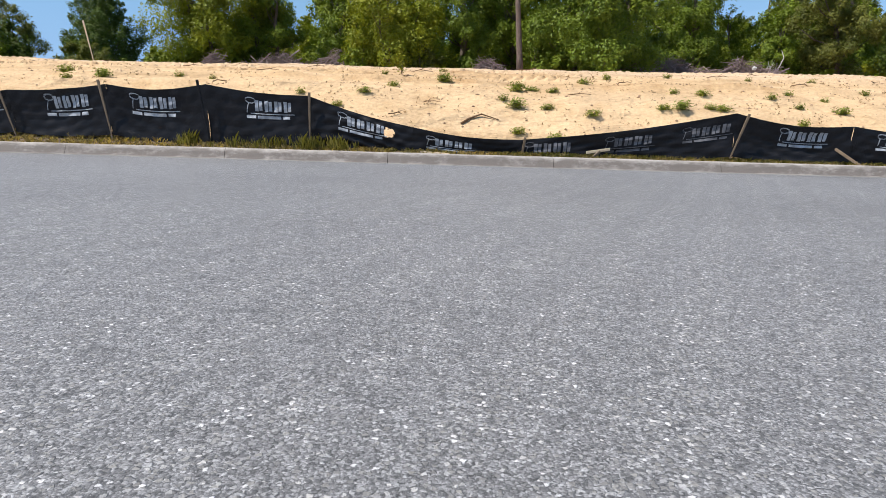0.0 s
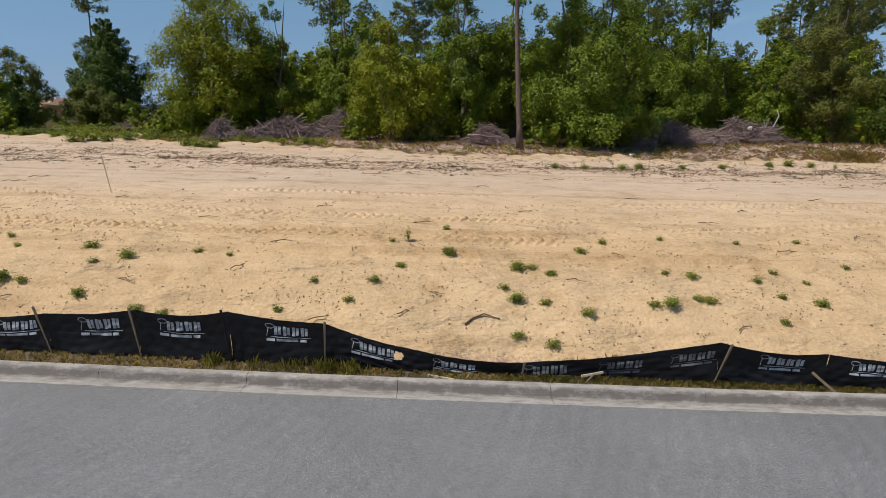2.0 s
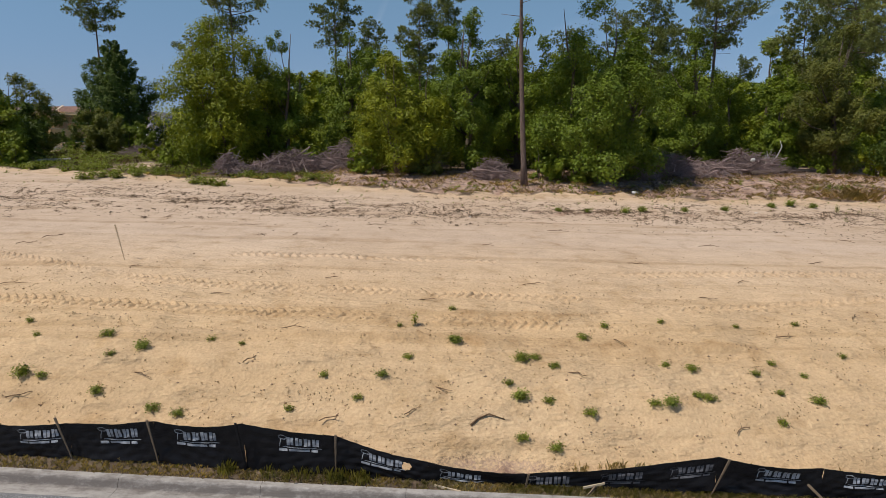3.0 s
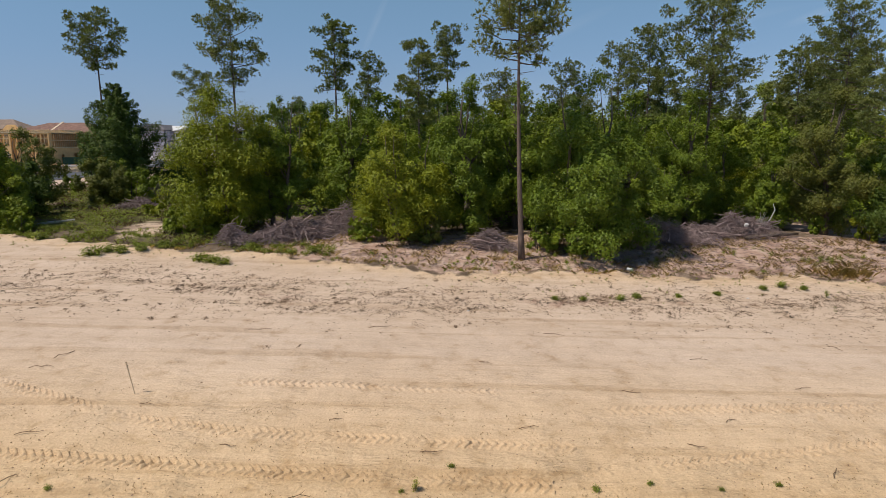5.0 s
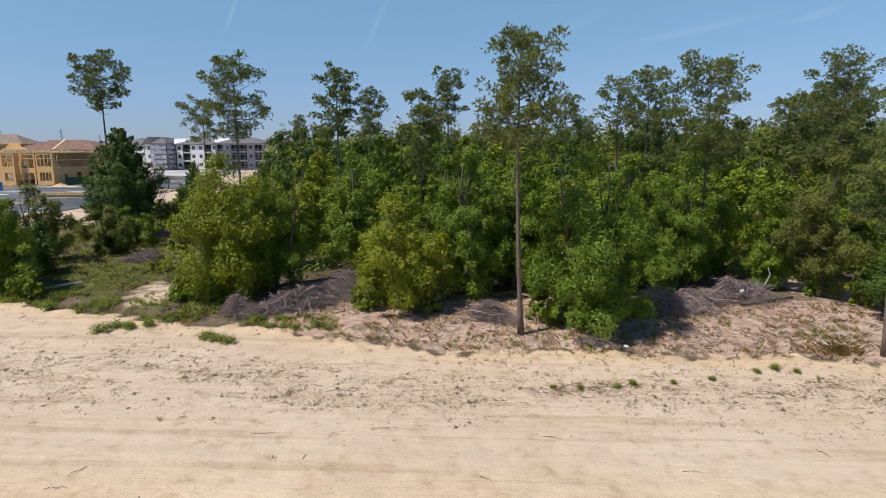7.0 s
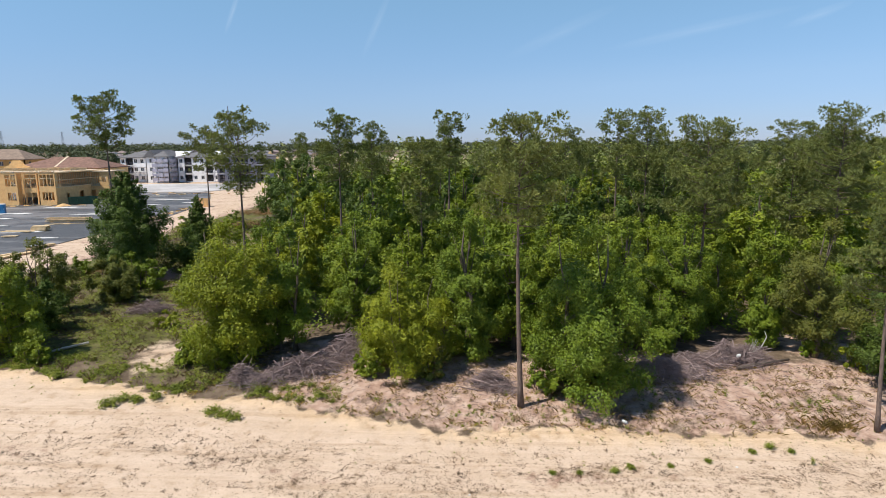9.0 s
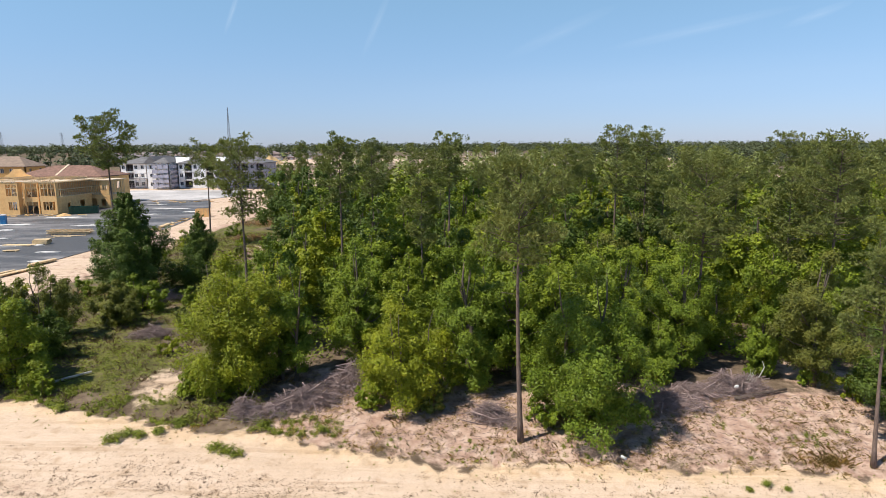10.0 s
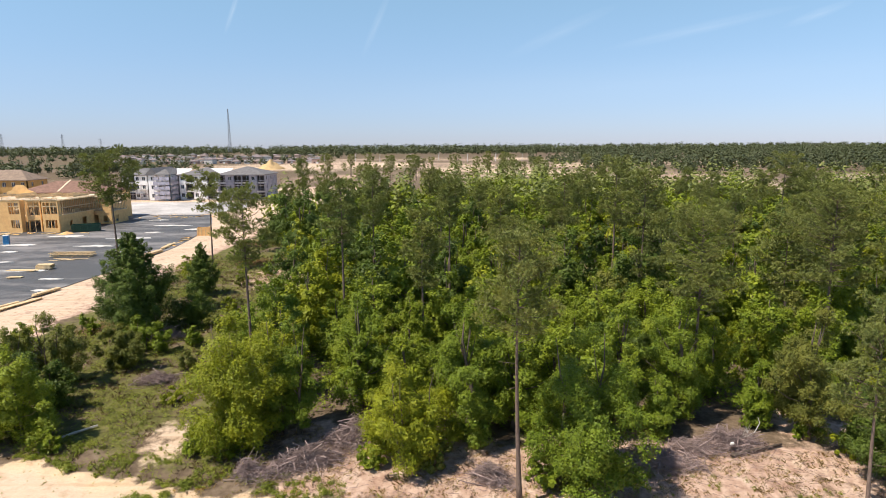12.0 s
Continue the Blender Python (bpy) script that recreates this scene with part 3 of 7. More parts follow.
def printed_mark(a, b, u0, rnd, squash=1.0, high=0.8):
    """The pale print on the fabric: a looped outline, four blocks, a rule and a row of small bars."""
    width = (b[0] - a[0])
    v, f = [], []

    def patch(x0, x1, z0, z1, slant=0.0):
        x0, x1, z0, z1 = 1.12 * x0, 1.12 * x1, 1.12 * z0, 1.12 * z1
        n = max(2, int((x1 - x0) / 0.035) + 1)
        s = len(v)
        for i in range(n):
            x = x0 + (x1 - x0) * i / (n - 1)
            for z in (z0, z0 + (z1 - z0) / 3, z0 + (z1 - z0) * 2 / 3, z1):
                tall = max(0.2, a[1] + (b[1] - a[1]) * u0 - a[2] - (b[2] - a[2]) * u0)
                w = high + (z * squash) / tall
                v.append(fabric_point(a, b, u0 + (x + slant * z) / width, min(0.98, max(0.03, w)), rnd, 0.010))
        f.extend((s + 4 * i + j, s + 4 * i + 4 + j, s + 4 * i + 5 + j, s + 4 * i + 1 + j) for i in range(n - 1) for j in range(3))

    for k in range(4):
        x = 0.15 + 0.155 * k
        patch(x, x + 0.055, -0.16, 0.0, 0.05)
        patch(x + 0.068, x + 0.118, -0.15, -0.01, 0.05)
    patch(0.06, 0.78, -0.2, -0.188)
    for x0, x1 in ((0.0, 0.15), (0.18, 0.55), (0.58, 0.7)):
        patch(x0, x1, -0.265, -0.222)
    for k in range(12):
        t0, t1 = 2 * math.pi * k / 12, 2 * math.pi * (k + 1) / 12
        x0, x1 = 0.075 + 0.075 * math.cos(t0), 0.075 + 0.075 * math.cos(t1)
        z0 = -0.01 + 0.04 * math.sin((t0 + t1) / 2)
        patch(min(x0, x1) - 0.004, max(x0, x1) + 0.004, z0 - 0.006, z0 + 0.006)
    patch(0.05, 0.062, -0.185, -0.05, 0.25)
    return v, f


def build_fence():
    fence = thing("silt_fence", Matrix(), "black woven silt fence sagging between wooden stakes beside the kerb", "fence")
    rs = random.Random(11)
    for i, (a, b) in enumerate(zip(FENCE, FENCE[1:])):
        rnd = [rs.uniform(0.5, 1.3), rs.uniform(0.6, 1.3), rs.uniform(-0.4, 1.0), rs.uniform(0, 6)]
        n, m = max(10, int((b[0] - a[0]) / 0.06)), 17
        if i == 6:
            n, m = n * 4, 49
        v = [fabric_point(a, b, u / n, w / (m - 1), rnd) for u, w in product(range(n + 1), range(m))]
        v += [p + Vector((0, 0.006, 0)) for p in v]
        k = (n + 1) * m
        f = []
        holed = i == 6
        for u, w in product(range(n), range(m - 1)):
            if holed and ((u / n - 0.76) / 0.052) ** 2 + ((w / (m - 1) - 0.69) / 0.13) ** 2 < 1 + 0.3 * math.sin(u * 0.9 + w * 0.5):
                continue
            q = u * m + w
            f.append((q, q + m, q + m + 1, q + 1))
            f.append((k + q + 1, k + q + m + 1, k + q + m, k + q))
        panel = part("fabric_panel", (v, f), FABRIC, fence, smooth=True)
        tall = (a[1] + b[1] - a[2] - b[2]) / 2
        marks = {3: [0.35], 4: [0.23], 5: [0.38], 6: [0.28], 7: [0.12], 8: [0.02, 0.40, 0.76], 9: [0.39], 10: [0.22]}.get(i, [0.44])
        for u0 in marks:
            part("print", printed_mark(a, b, u0, rnd, min(1, tall / 0.72), 0.86 if tall > 0.5 else 0.8), WORN_PRINT if i == 8 else PRINT, panel, "dull worn printed mark" if i == 8 else "pale grey printed mark")
    rs = random.Random(3)
    leans = {3: (-10, 0.86), 4: (-5, 0.9), 6: (3, 0.84), 8: (9, 0.42), 9: (17, 0.7)}
    for i, p in enumerate(FENCE):
        if i in (7, 10):
            continue
        tip, length = leans.get(i, (rs.uniform(-6, 6), p[1] - p[2] + 0.12))
        ob = part("stake", wooden_stake(length, 0.045, 0.03), STAKE if i != 5 else FABRIC, fence)
        ob.matrix_basis = pose(p[0] - (0.01 if tip > 12 else 0), fence_y(p[0]) - 0.09, p[2] - 0.04, 8, tip, 0)
    return fence


build_fence()


def lying_stake(x0, y0, x1, y1, lift, label):
    """A broken stake that lies on the ground."""
    a, b = Vector((x0, y0, float(height(x0, y0)) + lift[0])), Vector((x1, y1, float(height(x1, y1)) + lift[1]))
    d = b - a
    ob = part("broken_stake", boxed((0, 0, d.length / 2), (0.05, 0.025, d.length), bevel=0.004), PALE_WOOD if lift[2] else STAKE)
    ob.matrix_basis = Matrix.Translation(a) @ d.to_track_quat("Z", "X").to_matrix().to_4x4()
    tagged(ob, label, "stake", "broken stakes")


lying_stake(-0.4, 11.02, 0.12, 10.86, (0.02, 0.03, 1), "pale broken wooden stake lying on the grass verge")
lying_stake(2.55, 10.96, 2.98, 11.02, (0.1, 0.16, 1), "pale broken stake poking from under the fence")
lying_stake(2.6, 10.84, 2.8, 10.99, (0.01, 0.12, 0), "dark broken stake leaning at the fence foot")
lying_stake(7.28, 10.72, 6.98, 11.0, (0.02, 0.3, 0), "brown broken stake leaning against the fence")

marker = part("survey_stake", wooden_stake(1.25, 0.05, 0.03), PALE_WOOD)
marker.matrix_basis = at(-11.2, 20.4) @ pose(0, 0, 0, 4, -8, 0)
tagged(marker, "weathered wooden survey stake leaning in the sand", "stake")

# ---------------------------------------------------------------- plants
def leaves(centres, normals, size, rs, slim=0.55):
    """Small pointed leaves, one at each centre, facing about along the normals."""
    n = len(centres)
    nrm = normals + rs.normal(0, 0.42, (n, 3))
    nrm /= np.linalg.norm(nrm, axis=1)[:, None] + 1e-9
    a = np.cross(nrm, rs.normal(0, 1, (n, 3)))
    a /= np.linalg.norm(a, axis=1)[:, None] + 1e-9
    b = np.cross(nrm, a)
    s = (size * rs.uniform(0.6, 1.35, n))[:, None]
    v = np.stack([centres - a * s, centres + a * s * 0.55 + b * s * slim, centres + a * s * 0.75 - b * s * slim - nrm * s * 0.2], 1).reshape(-1, 3)
    return v, np.arange(3 * n).reshape(n, 3)


def crown_points(rs, h, w, low, clumps, count, lean=0.0, cone=0.0):
    """Points and normals of a crown that is made of uneven clumps."""
    # several leaders of unequal height, each a ragged spindle hung with clumps
    leaders = 1 if cone > 0.5 else max(3, int(w * 0.75))
    ang = np.arange(leaders) * 2.4 + rs.uniform(0, 6.28)
    off = (rs.uniform(0.16, 0.36, leaders) if leaders > 1 else np.zeros(1)) * w
    off[0] *= 0.25
    tip = h * np.concatenate([[0.97], rs.uniform(0.58, 0.92, leaders - 1)])
    which = np.concatenate([np.arange(leaders), rs.randint(0, leaders, clumps - leaders)])
    zf = rs.uniform(0.0, 1.0, clumps) ** 0.9
    zf[:leaders] = 0.95
    wide = np.interp(zf, [0, 0.15, 0.5, 0.8, 1.0], [0.76, 0.92, 1.0, 0.66, 0.15]) * (1 - cone) + cone * (1.1 - zf)
    a = rs.uniform(0, 6.28, clumps)
    rad = wide * w * (0.5 if leaders == 1 else 0.27) * rs.uniform(0.35, 1.05, clumps)
    zz = tip[which] * (low + (1 - low) * (0.05 + 0.9 * zf))
    c = np.stack([np.cos(a), np.sin(a), zf - 0.4], -1)
    centre = np.stack([off[which] * np.cos(ang[which]) * (0.7 + 0.3 * zf) + rad * np.cos(a), off[which] * np.sin(ang[which]) * (0.7 + 0.3 * zf) + rad * np.sin(a), zz], -1)
    size = rs.uniform(0.06, 0.13, clumps) * min(w, h) * np.interp(zf, [0, 0.5, 1], [1.1, 1.0, 0.7]) * (1 + 0.35 * cone)
    share = size ** 2
    k = rs.choice(clumps, count, p=share / share.sum())
    d = rs.normal(0, 1, (count, 3))
    d /= np.linalg.norm(d, axis=1)[:, None]
    r = rs.uniform(0.15, 1.0, count) ** 0.4 * rs.choice([1, 1, 1, 1, 1, 1.25], count)
    # each clump is drawn out along a shoot that points up and away from the trunk
    shoot = c * np.array([1, 1, 0.3]) + rs.normal(0, 0.35, c.shape) + np.array([0, 0, 0.75])
    shoot /= np.linalg.norm(shoot, axis=1)[:, None]
    along = (d * shoot[k]).sum(1)[:, None] * shoot[k]
    q = (d - along) * 0.9 + along * 1.2
    # sprays: leaves gather on a few twigs inside each clump
    spray = rs.randint(0, 9, count)
    twig_way = rs.normal(0, 1, (clumps, 9, 3))
    twig_way /= np.linalg.norm(twig_way, axis=2)[:, :, None]
    tw = twig_way[k, spray]
    mix = (rs.uniform(0, 1, count) < 0.3)[:, None]
    q = np.where(mix, tw * 1.15 + 0.28 * d, q)
    p = centre[k] + q * (size[k] * r)[:, None]
    stray = rs.uniform(0, 1, count) < 0.05
    p[stray] += rs.normal(0, 0.022 * w, (int(stray.sum()), 3)) * np.array([1, 1, 0.8])
    p[:, 0] += lean * p[:, 2]
    out = p - np.array([0, 0, h * 0.4])
    out /= np.linalg.norm(out, axis=1)[:, None]
    keep = p[:, 2] > 0.05
    return p[keep], (d * 0.9 + 0.35 * out + np.array([-0.12, -0.03, 0.62]))[keep], centre


def broadleaf(name, m, seed, h, w, count, leaf, mat, label, category="tree", low=0.06, clumps=80, cone=0.0, stems=1, group="trees of the wood"):
    rs = np.random.RandomState(seed)
    ob = thing(name, m, label, category, group)
    p, nrm, centre = crown_points(rs, h, w, low, clumps, count, 0.0, cone)
    rods = Rods()
    r0 = 0.022 * h / max(1, stems) ** 0.5
    for s in range(stems):
        a = rs.uniform(0, 6.28)
        off = 0.1 * w * (stems > 1)
        foot, tip = Vector((off * math.cos(a), off * math.sin(a), -0.15)), Vector((off * 2.4 * math.cos(a) + rs.normal(0, 0.02 * h), off * 2.4 * math.sin(a) + rs.normal(0, 0.02 * h), 0.86 * h))
        pts = [foot.lerp(tip, t) + Vector((rs.normal(0, 0.012 * h), rs.normal(0, 0.012 * h), 0)) * (t > 0) for t in (0, 0.2, 0.4, 0.6, 0.8, 1.0)]
        rods.add(pts, [r0 * q for q in (1.25, 0.9, 0.72, 0.5, 0.3, 0.08)], 7)
        for c in centre[s::stems * (3 if count > 15000 else 8)]:
            j = Vector(c)
            t = min(0.85, max(0.08, j.z / h * 0.75))
            root = foot.lerp(tip, t)
            mid = root.lerp(j, 0.5) + Vector((0, 0, -0.03 * h))
            rods.add([root, mid, j], [r0 * 0.3, r0 * 0.19, r0 * 0.05], 4)
    part("trunk", rods.data(), BARK, ob, smooth=True)
    part("crown", leaves(p, nrm, leaf, rs), mat, ob)
    return ob


def pine(m, seed, h, crown_from, reach, branches, mat, label, tufts=7, needles=11, length=0.3, thin=0.028, top=0.35):
    """A bare trunk and an open crown: limbs that rise at their ends, each shoot closed by a rounded clump of needle tufts."""
    rs = np.random.RandomState(seed)
    ob = thing("pine_tree", m, label, "pine tree", "tall pines")
    rods = Rods()
    bend = rs.normal(0, 0.011 * h, 2)
    r0 = 0.0105 * h

    def stem(t):
        return Vector((bend[0] * math.sin(t * 2.4), bend[1] * math.sin(t * 1.9), h * t))
    ts = np.linspace(0, 1, 14)
    rods.add([stem(t) - Vector((0, 0, 0.2 * (t == 0))) for t in ts], [r0 * (1.3 if t == 0 else 1 - 0.88 * t) for t in ts], 8)
    tips, sizes = [], []
    for i in range(branches):
        f = (i + rs.uniform(0, 1)) / branches
        root = stem(crown_from + (0.99 - crown_from) * f)
        a = i * 2.4 + rs.normal(0, 0.5)
        wide = np.interp(f, [0, 0.12, 0.35, 0.6, 0.85, 1.0], [0.55, 0.82, 1.0, 0.94, 0.72, top])
        span = reach * wide * rs.choice([0.45, 0.7, 0.85, 1.0, 1.12])
        lift = np.interp(f, [0, 0.4, 1.0], [-0.05, 0.25, 0.75]) + rs.normal(0, 0.16)
        out = Vector((math.cos(a), math.sin(a), 0))
        across = Vector((-out.y, out.x, 0))
        mid = root + out * span * 0.5 + Vector((0, 0, span * lift * 0.38)) + across * rs.normal(0, 0.06 * span)
        end = root + out * span * 0.96 + Vector((0, 0, span * (lift * 0.85 + 0.14))) + across * rs.normal(0, 0.1 * span)
        thick = r0 * 0.25 * (1.15 - 0.65 * f)
        rods.add([root, mid, end], [thick, thick * 0.62, thick * 0.22], 5)
        for q in range(max(2, int(1.6 + span * 1.35))):
            u = 1.0 if q == 0 else rs.uniform(0.25, 0.98)
            b = mid.lerp(end, u * 2 - 1) if u > 0.5 else root.lerp(mid, u * 2)
            side = across * rs.uniform(-1, 1) + out * rs.uniform(0.0, 0.5) + Vector((0, 0, rs.uniform(0.1, 0.7)))
            tip = b + side.normalized() * rs.uniform(0.3, 0.75) * (0.15 if q == 0 else 0.5 + 0.28 * span * (1.1 - u))
            if q:
                rods.add([b, tip], [thick * 0.3, thick * 0.14], 3)
            tips.append(tip)
            sizes.append(rs.uniform(0.32, 0.6) * (0.78 + 0.09 * reach))
    tips.append(stem(1.0))
    sizes.append(0.4)
    for q in range(6):
        t = crown_from * rs.uniform(0.6, 0.99)
        a, s = rs.uniform(0, 6.28), rs.uniform(0.3, 1.4)
        rods.add([stem(t), stem(t) + Vector((math.cos(a) * s, math.sin(a) * s, rs.uniform(-0.2, 0.25)))], [r0 * 0.13, r0 * 0.05], 4)
    part("trunk", rods.data(), PINE_BARK, ob, smooth=True)
    tips, sizes = np.array([tuple(p) for p in tips]), np.array(sizes)
    k = np.repeat(np.arange(len(tips)), tufts)
    d = rs.normal(0, 1, (len(k), 3)) + np.array([0, 0, 0.35])
    d /= np.linalg.norm(d, axis=1)[:, None]
    c = tips[k] + d * sizes[k][:, None] * (rs.uniform(0.1, 1.0, len(k)) ** 0.5)[:, None] * np.array([1.1, 1.1, 0.7])
    c, d = np.repeat(c, needles, 0), np.repeat(d, needles, 0)
    d = d * 1.0 + rs.normal(0, 0.42, d.shape) + np.array([0, 0, 0.1])
    d /= np.linalg.norm(d, axis=1)[:, None]
    side = np.cross(d, rs.normal(0, 1, d.shape))
    side /= np.linalg.norm(side, axis=1)[:, None]
    ln = (length * rs.uniform(0.65, 1.15, len(c)))[:, None]
    v = np.stack([c - side * thin, c + side * thin, c + d * ln], 1).reshape(-1, 3)
    part("crown", (v, np.arange(len(v)).reshape(-1, 3)), mat, ob)
    return ob


def cedar(m, seed, h, w, count, leaf, mat, label, category="tree"):
    """A dense conical evergreen: rising boughs set with sprays, ending in pointed shoots."""
    rs = np.random.RandomState(seed)
    ob = thing("conical_tree", m, label, category, "trees of the wood")
    rods = Rods()
    r0 = 0.016 * h
    rods.add([(0, 0, -0.15), (0, 0, 0.5 * h), (0.01 * h, 0, 0.97 * h)], [r0, r0 * 0.6, r0 * 0.08], 7)
    roots, ends = [], []
    n = int(110 + 6 * h)
    for i in range(n):
        f = ((i + rs.uniform(0, 1)) / n) ** 1.15
        a = i * 2.4 + rs.normal(0, 0.3)
        span = w / 2 * np.interp(f, [0, 0.12, 0.3, 0.6, 0.85, 1.0], [0.78, 1.0, 0.96, 0.62, 0.3, 0.06]) * rs.uniform(0.6, 1.12)
        root = np.array([0, 0, h * (0.02 + 0.9 * f)])
        rise = span * rs.uniform(0.25, 0.6) + h * 0.04 * rs.uniform(0.3, 1.6)
        end = root + np.array([math.cos(a) * span, math.sin(a) * span, rise])
        roots.append(root)
        ends.append(end)
        if i % 2 == 0:
            rods.add([tuple(root), tuple(end)], [r0 * 0.16, r0 * 0.04], 4)
    part("trunk", rods.data(), BARK, ob, smooth=True)
    roots, ends = np.array(roots), np.array(ends)
    size = np.linalg.norm(ends - roots, axis=1)
    k = rs.choice(n, count, p=size / size.sum())
    t = rs.uniform(0.1, 1.0, count) ** 0.55
    # each bough fans out in the middle and closes to an upturned point
    fat = (0.22 * np.sin(np.pi * np.clip(t, 0, 0.93)) + 0.02) * size[k]
    d = rs.normal(0, 1, (count, 3))
    d /= np.linalg.norm(d, axis=1)[:, None]
    p = roots[k] + (ends - roots)[k] * t[:, None] + d * fat[:, None] + np.array([0, 0, 1.0]) * (0.05 * size[k] * t * t)[:, None]
    out = (ends - roots)[k] / size[k][:, None]
    keep = p[:, 2] > 0.05
    part("crown", leaves(p[keep], (d * 0.7 + out * 0.5 + np.array([0, 0, 0.6]))[keep], leaf, rs, 0.4), mat, ob)
    return ob


# the trees along the edge of the wood: x, y, height, width
OAK = "green broadleaf tree with foliage down to the ground"
LIME = "bright yellow-green broadleaf tree at the edge of the sand"
broadleaf("broadleaf_tree", at(-16.8, 46.5), 1, 11.6, 9.6, 62000, 0.092, LEAF_LIME, LIME, clumps=110, stems=3)
broadleaf("broadleaf_tree", at(-13.2, 48.4), 2, 11.2, 6.4, 38000, 0.092, LEAF_DEEP, OAK, stems=2)
broadleaf("broadleaf_tree", at(-3.4, 44.6), 3, 8.8, 8.2, 54000, 0.092, LEAF_LIME, LIME, clumps=100, stems=3)
broadleaf("broadleaf_tree", at(1.6, 47.8), 4, 12.8, 7.4, 44000, 0.092, LEAF_DEEP, OAK)
broadleaf("broadleaf_tree", at(9.6, 41.5), 5, 13.2, 8.8, 66000, 0.092, LEAF_DEEP, OAK, clumps=120, stems=2)
broadleaf("broadleaf_tree", at(20.5, 52.0), 6, 12.4, 7.2, 44000, 0.092, LEAF_DEEP, OAK)
broadleaf("broadleaf_tree", at(30.4, 48.8), 7, 12.4, 7.4, 44000, 0.092, LEAF_OLIVE, "olive-green broadleaf tree at the wood's edge")
# the dark leaf colour here stands in for shade at the wood's edge
broadleaf("broadleaf_tree", at(33.2, 43.2), 8, 9.5, 7.0, 34000, 0.098, LEAF_DARK, "broadleaf tree with the wood's shade put into its dark leaves")
cedar(at(-39.0, 73.8), 9, 13.6, 10.4, 60000, 0.15, LEAF_DARK, "dark green dense conical tree beside the building site")
broadleaf("broadleaf_tree", at(-33.6, 77.5), 10, 6.0, 6.0, 11000, 0.12, LEAF_DARK, "dark green low tree beside the meadow", cone=0.2)
cedar(at(-38.3, 93.0), 11, 8.6, 5.0, 16000, 0.15, LEAF_DARK, "small dark green conical tree")
broadleaf("broadleaf_tree", at(14.6, 50.6), 21, 12.2, 6.6, 26000, 0.105, LEAF_OAK, OAK)
broadleaf("broadleaf_tree", at(5.6, 49.6), 22, 13.0, 6.8, 26000, 0.105, LEAF_OAK, OAK)
broadleaf("broadleaf_tree", at(-8.0, 53.0), 23, 12.0, 6.6, 24000, 0.105, LEAF_OAK, OAK)
broadleaf("broadleaf_tree", at(17.6, 49.4), 24, 5.8, 4.8, 20000, 0.092, LEAF_DEEP, "small rounded deep green tree behind the heap of branches")
broadleaf("broadleaf_tree", at(27.4, 51.2), 25, 6.6, 5.2, 16000, 0.1, LEAF_OAK, OAK)
broadleaf("shrub", at(-35.2, 62.5), 12, 5.0, 6.2, 24000, 0.1, LEAF_OLIVE, "grey-green rounded shrub on open ground", "shrub", 0.02, 70, stems=3, group="shrubs")
broadleaf("shrub", at(-39.5, 57.5), 13, 8.2, 6.2, 28000, 0.1, LEAF_OLIVE, "tall grey-green open shrub", "shrub", 0.02, 80, stems=3, group="shrubs")
broadleaf("broadleaf_tree", at(-35.2, 46.9), 14, 8.4, 6.4, 44000, 0.092, LEAF_OAK, OAK, low=0.02, stems=2)
broadleaf("shrub", at(-37.2, 51.5), 18, 6.0, 7.4, 22000, 0.11, LEAF_DARK, "dark green wide shrub beside the sand", "shrub", 0.0, 70, stems=3, group="shrubs")
broadleaf("shrub", at(-42.5, 55.0), 19, 7.0, 7.0, 18000, 0.11, LEAF_OLIVE, "grey-green wide shrub beside the sand", "shrub", 0.0, 70, stems=3, group="shrubs")
broadleaf("shrub", at(-35.6, 68.0), 20, 4.6, 6.4, 14000, 0.12, LEAF_OAK, "low spreading green shrub on open ground", "shrub", 0.0, 60, stems=3, group="shrubs")
broadleaf("broadleaf_tree", at(-40.5, 48.5), 15, 9.0, 7.0, 14000, 0.12, LEAF_DARK, "dark green broadleaf tree beside the sand", low=0.02)
broadleaf("broadleaf_tree", at(-8.9, 56.5), 16, 9.6, 7.4, 15000, 0.12, LEAF_OAK, OAK)
broadleaf("broadleaf_tree", at(-16.5, 57.0), 17, 9.4, 7.6, 15000, 0.12, LEAF_LIME, LIME)

TALL = "tall slender pine with an open crown high on a bare trunk"
# x, y, height, start of the crown, reach of the branches, limbs
PINES = [(4.9, 39.5, 18.9, 0.66, 3.0, 42), (28.0, 37.6, 15.5, 0.52, 2.6, 40), (-45.0, 82.4, 21.6, 0.72, 4.0, 36), (-43.6, 111.0, 17.8, 0.62, 4.0, 26), (-20.5, 60.9, 18.9, 0.62, 3.3, 38), (-12.6, 71.8, 19.5, 0.62, 2.7, 34), (-11.9, 95.6, 18.8, 0.55, 2.9, 36),
         (-2.8, 66.0, 16.6, 0.5, 2.2, 40), (0.1, 75.8, 19.5, 0.7, 2.4, 28), (27.4, 100.0, 20.6, 0.5, 3.5, 44), (25.6, 80.0, 20.0, 0.58, 3.1, 38), (22.3, 53.4, 18.2, 0.54, 3.9, 56), (39.4, 61.2, 19.6, 0.5, 4.0, 56), (80, 146.3, 19.4, 0.5, 4.4, 36),
         (8.3, 96.0, 16.0, 0.5, 3.2, 34), (46, 72, 17.5, 0.5, 3.6, 44), (66, 110, 18.0, 0.5, 4.0, 36), (19.2, 101, 18.0, 0.5, 3.4, 34), (49.5, 66, 18.6, 0.5, 3.6, 40)]
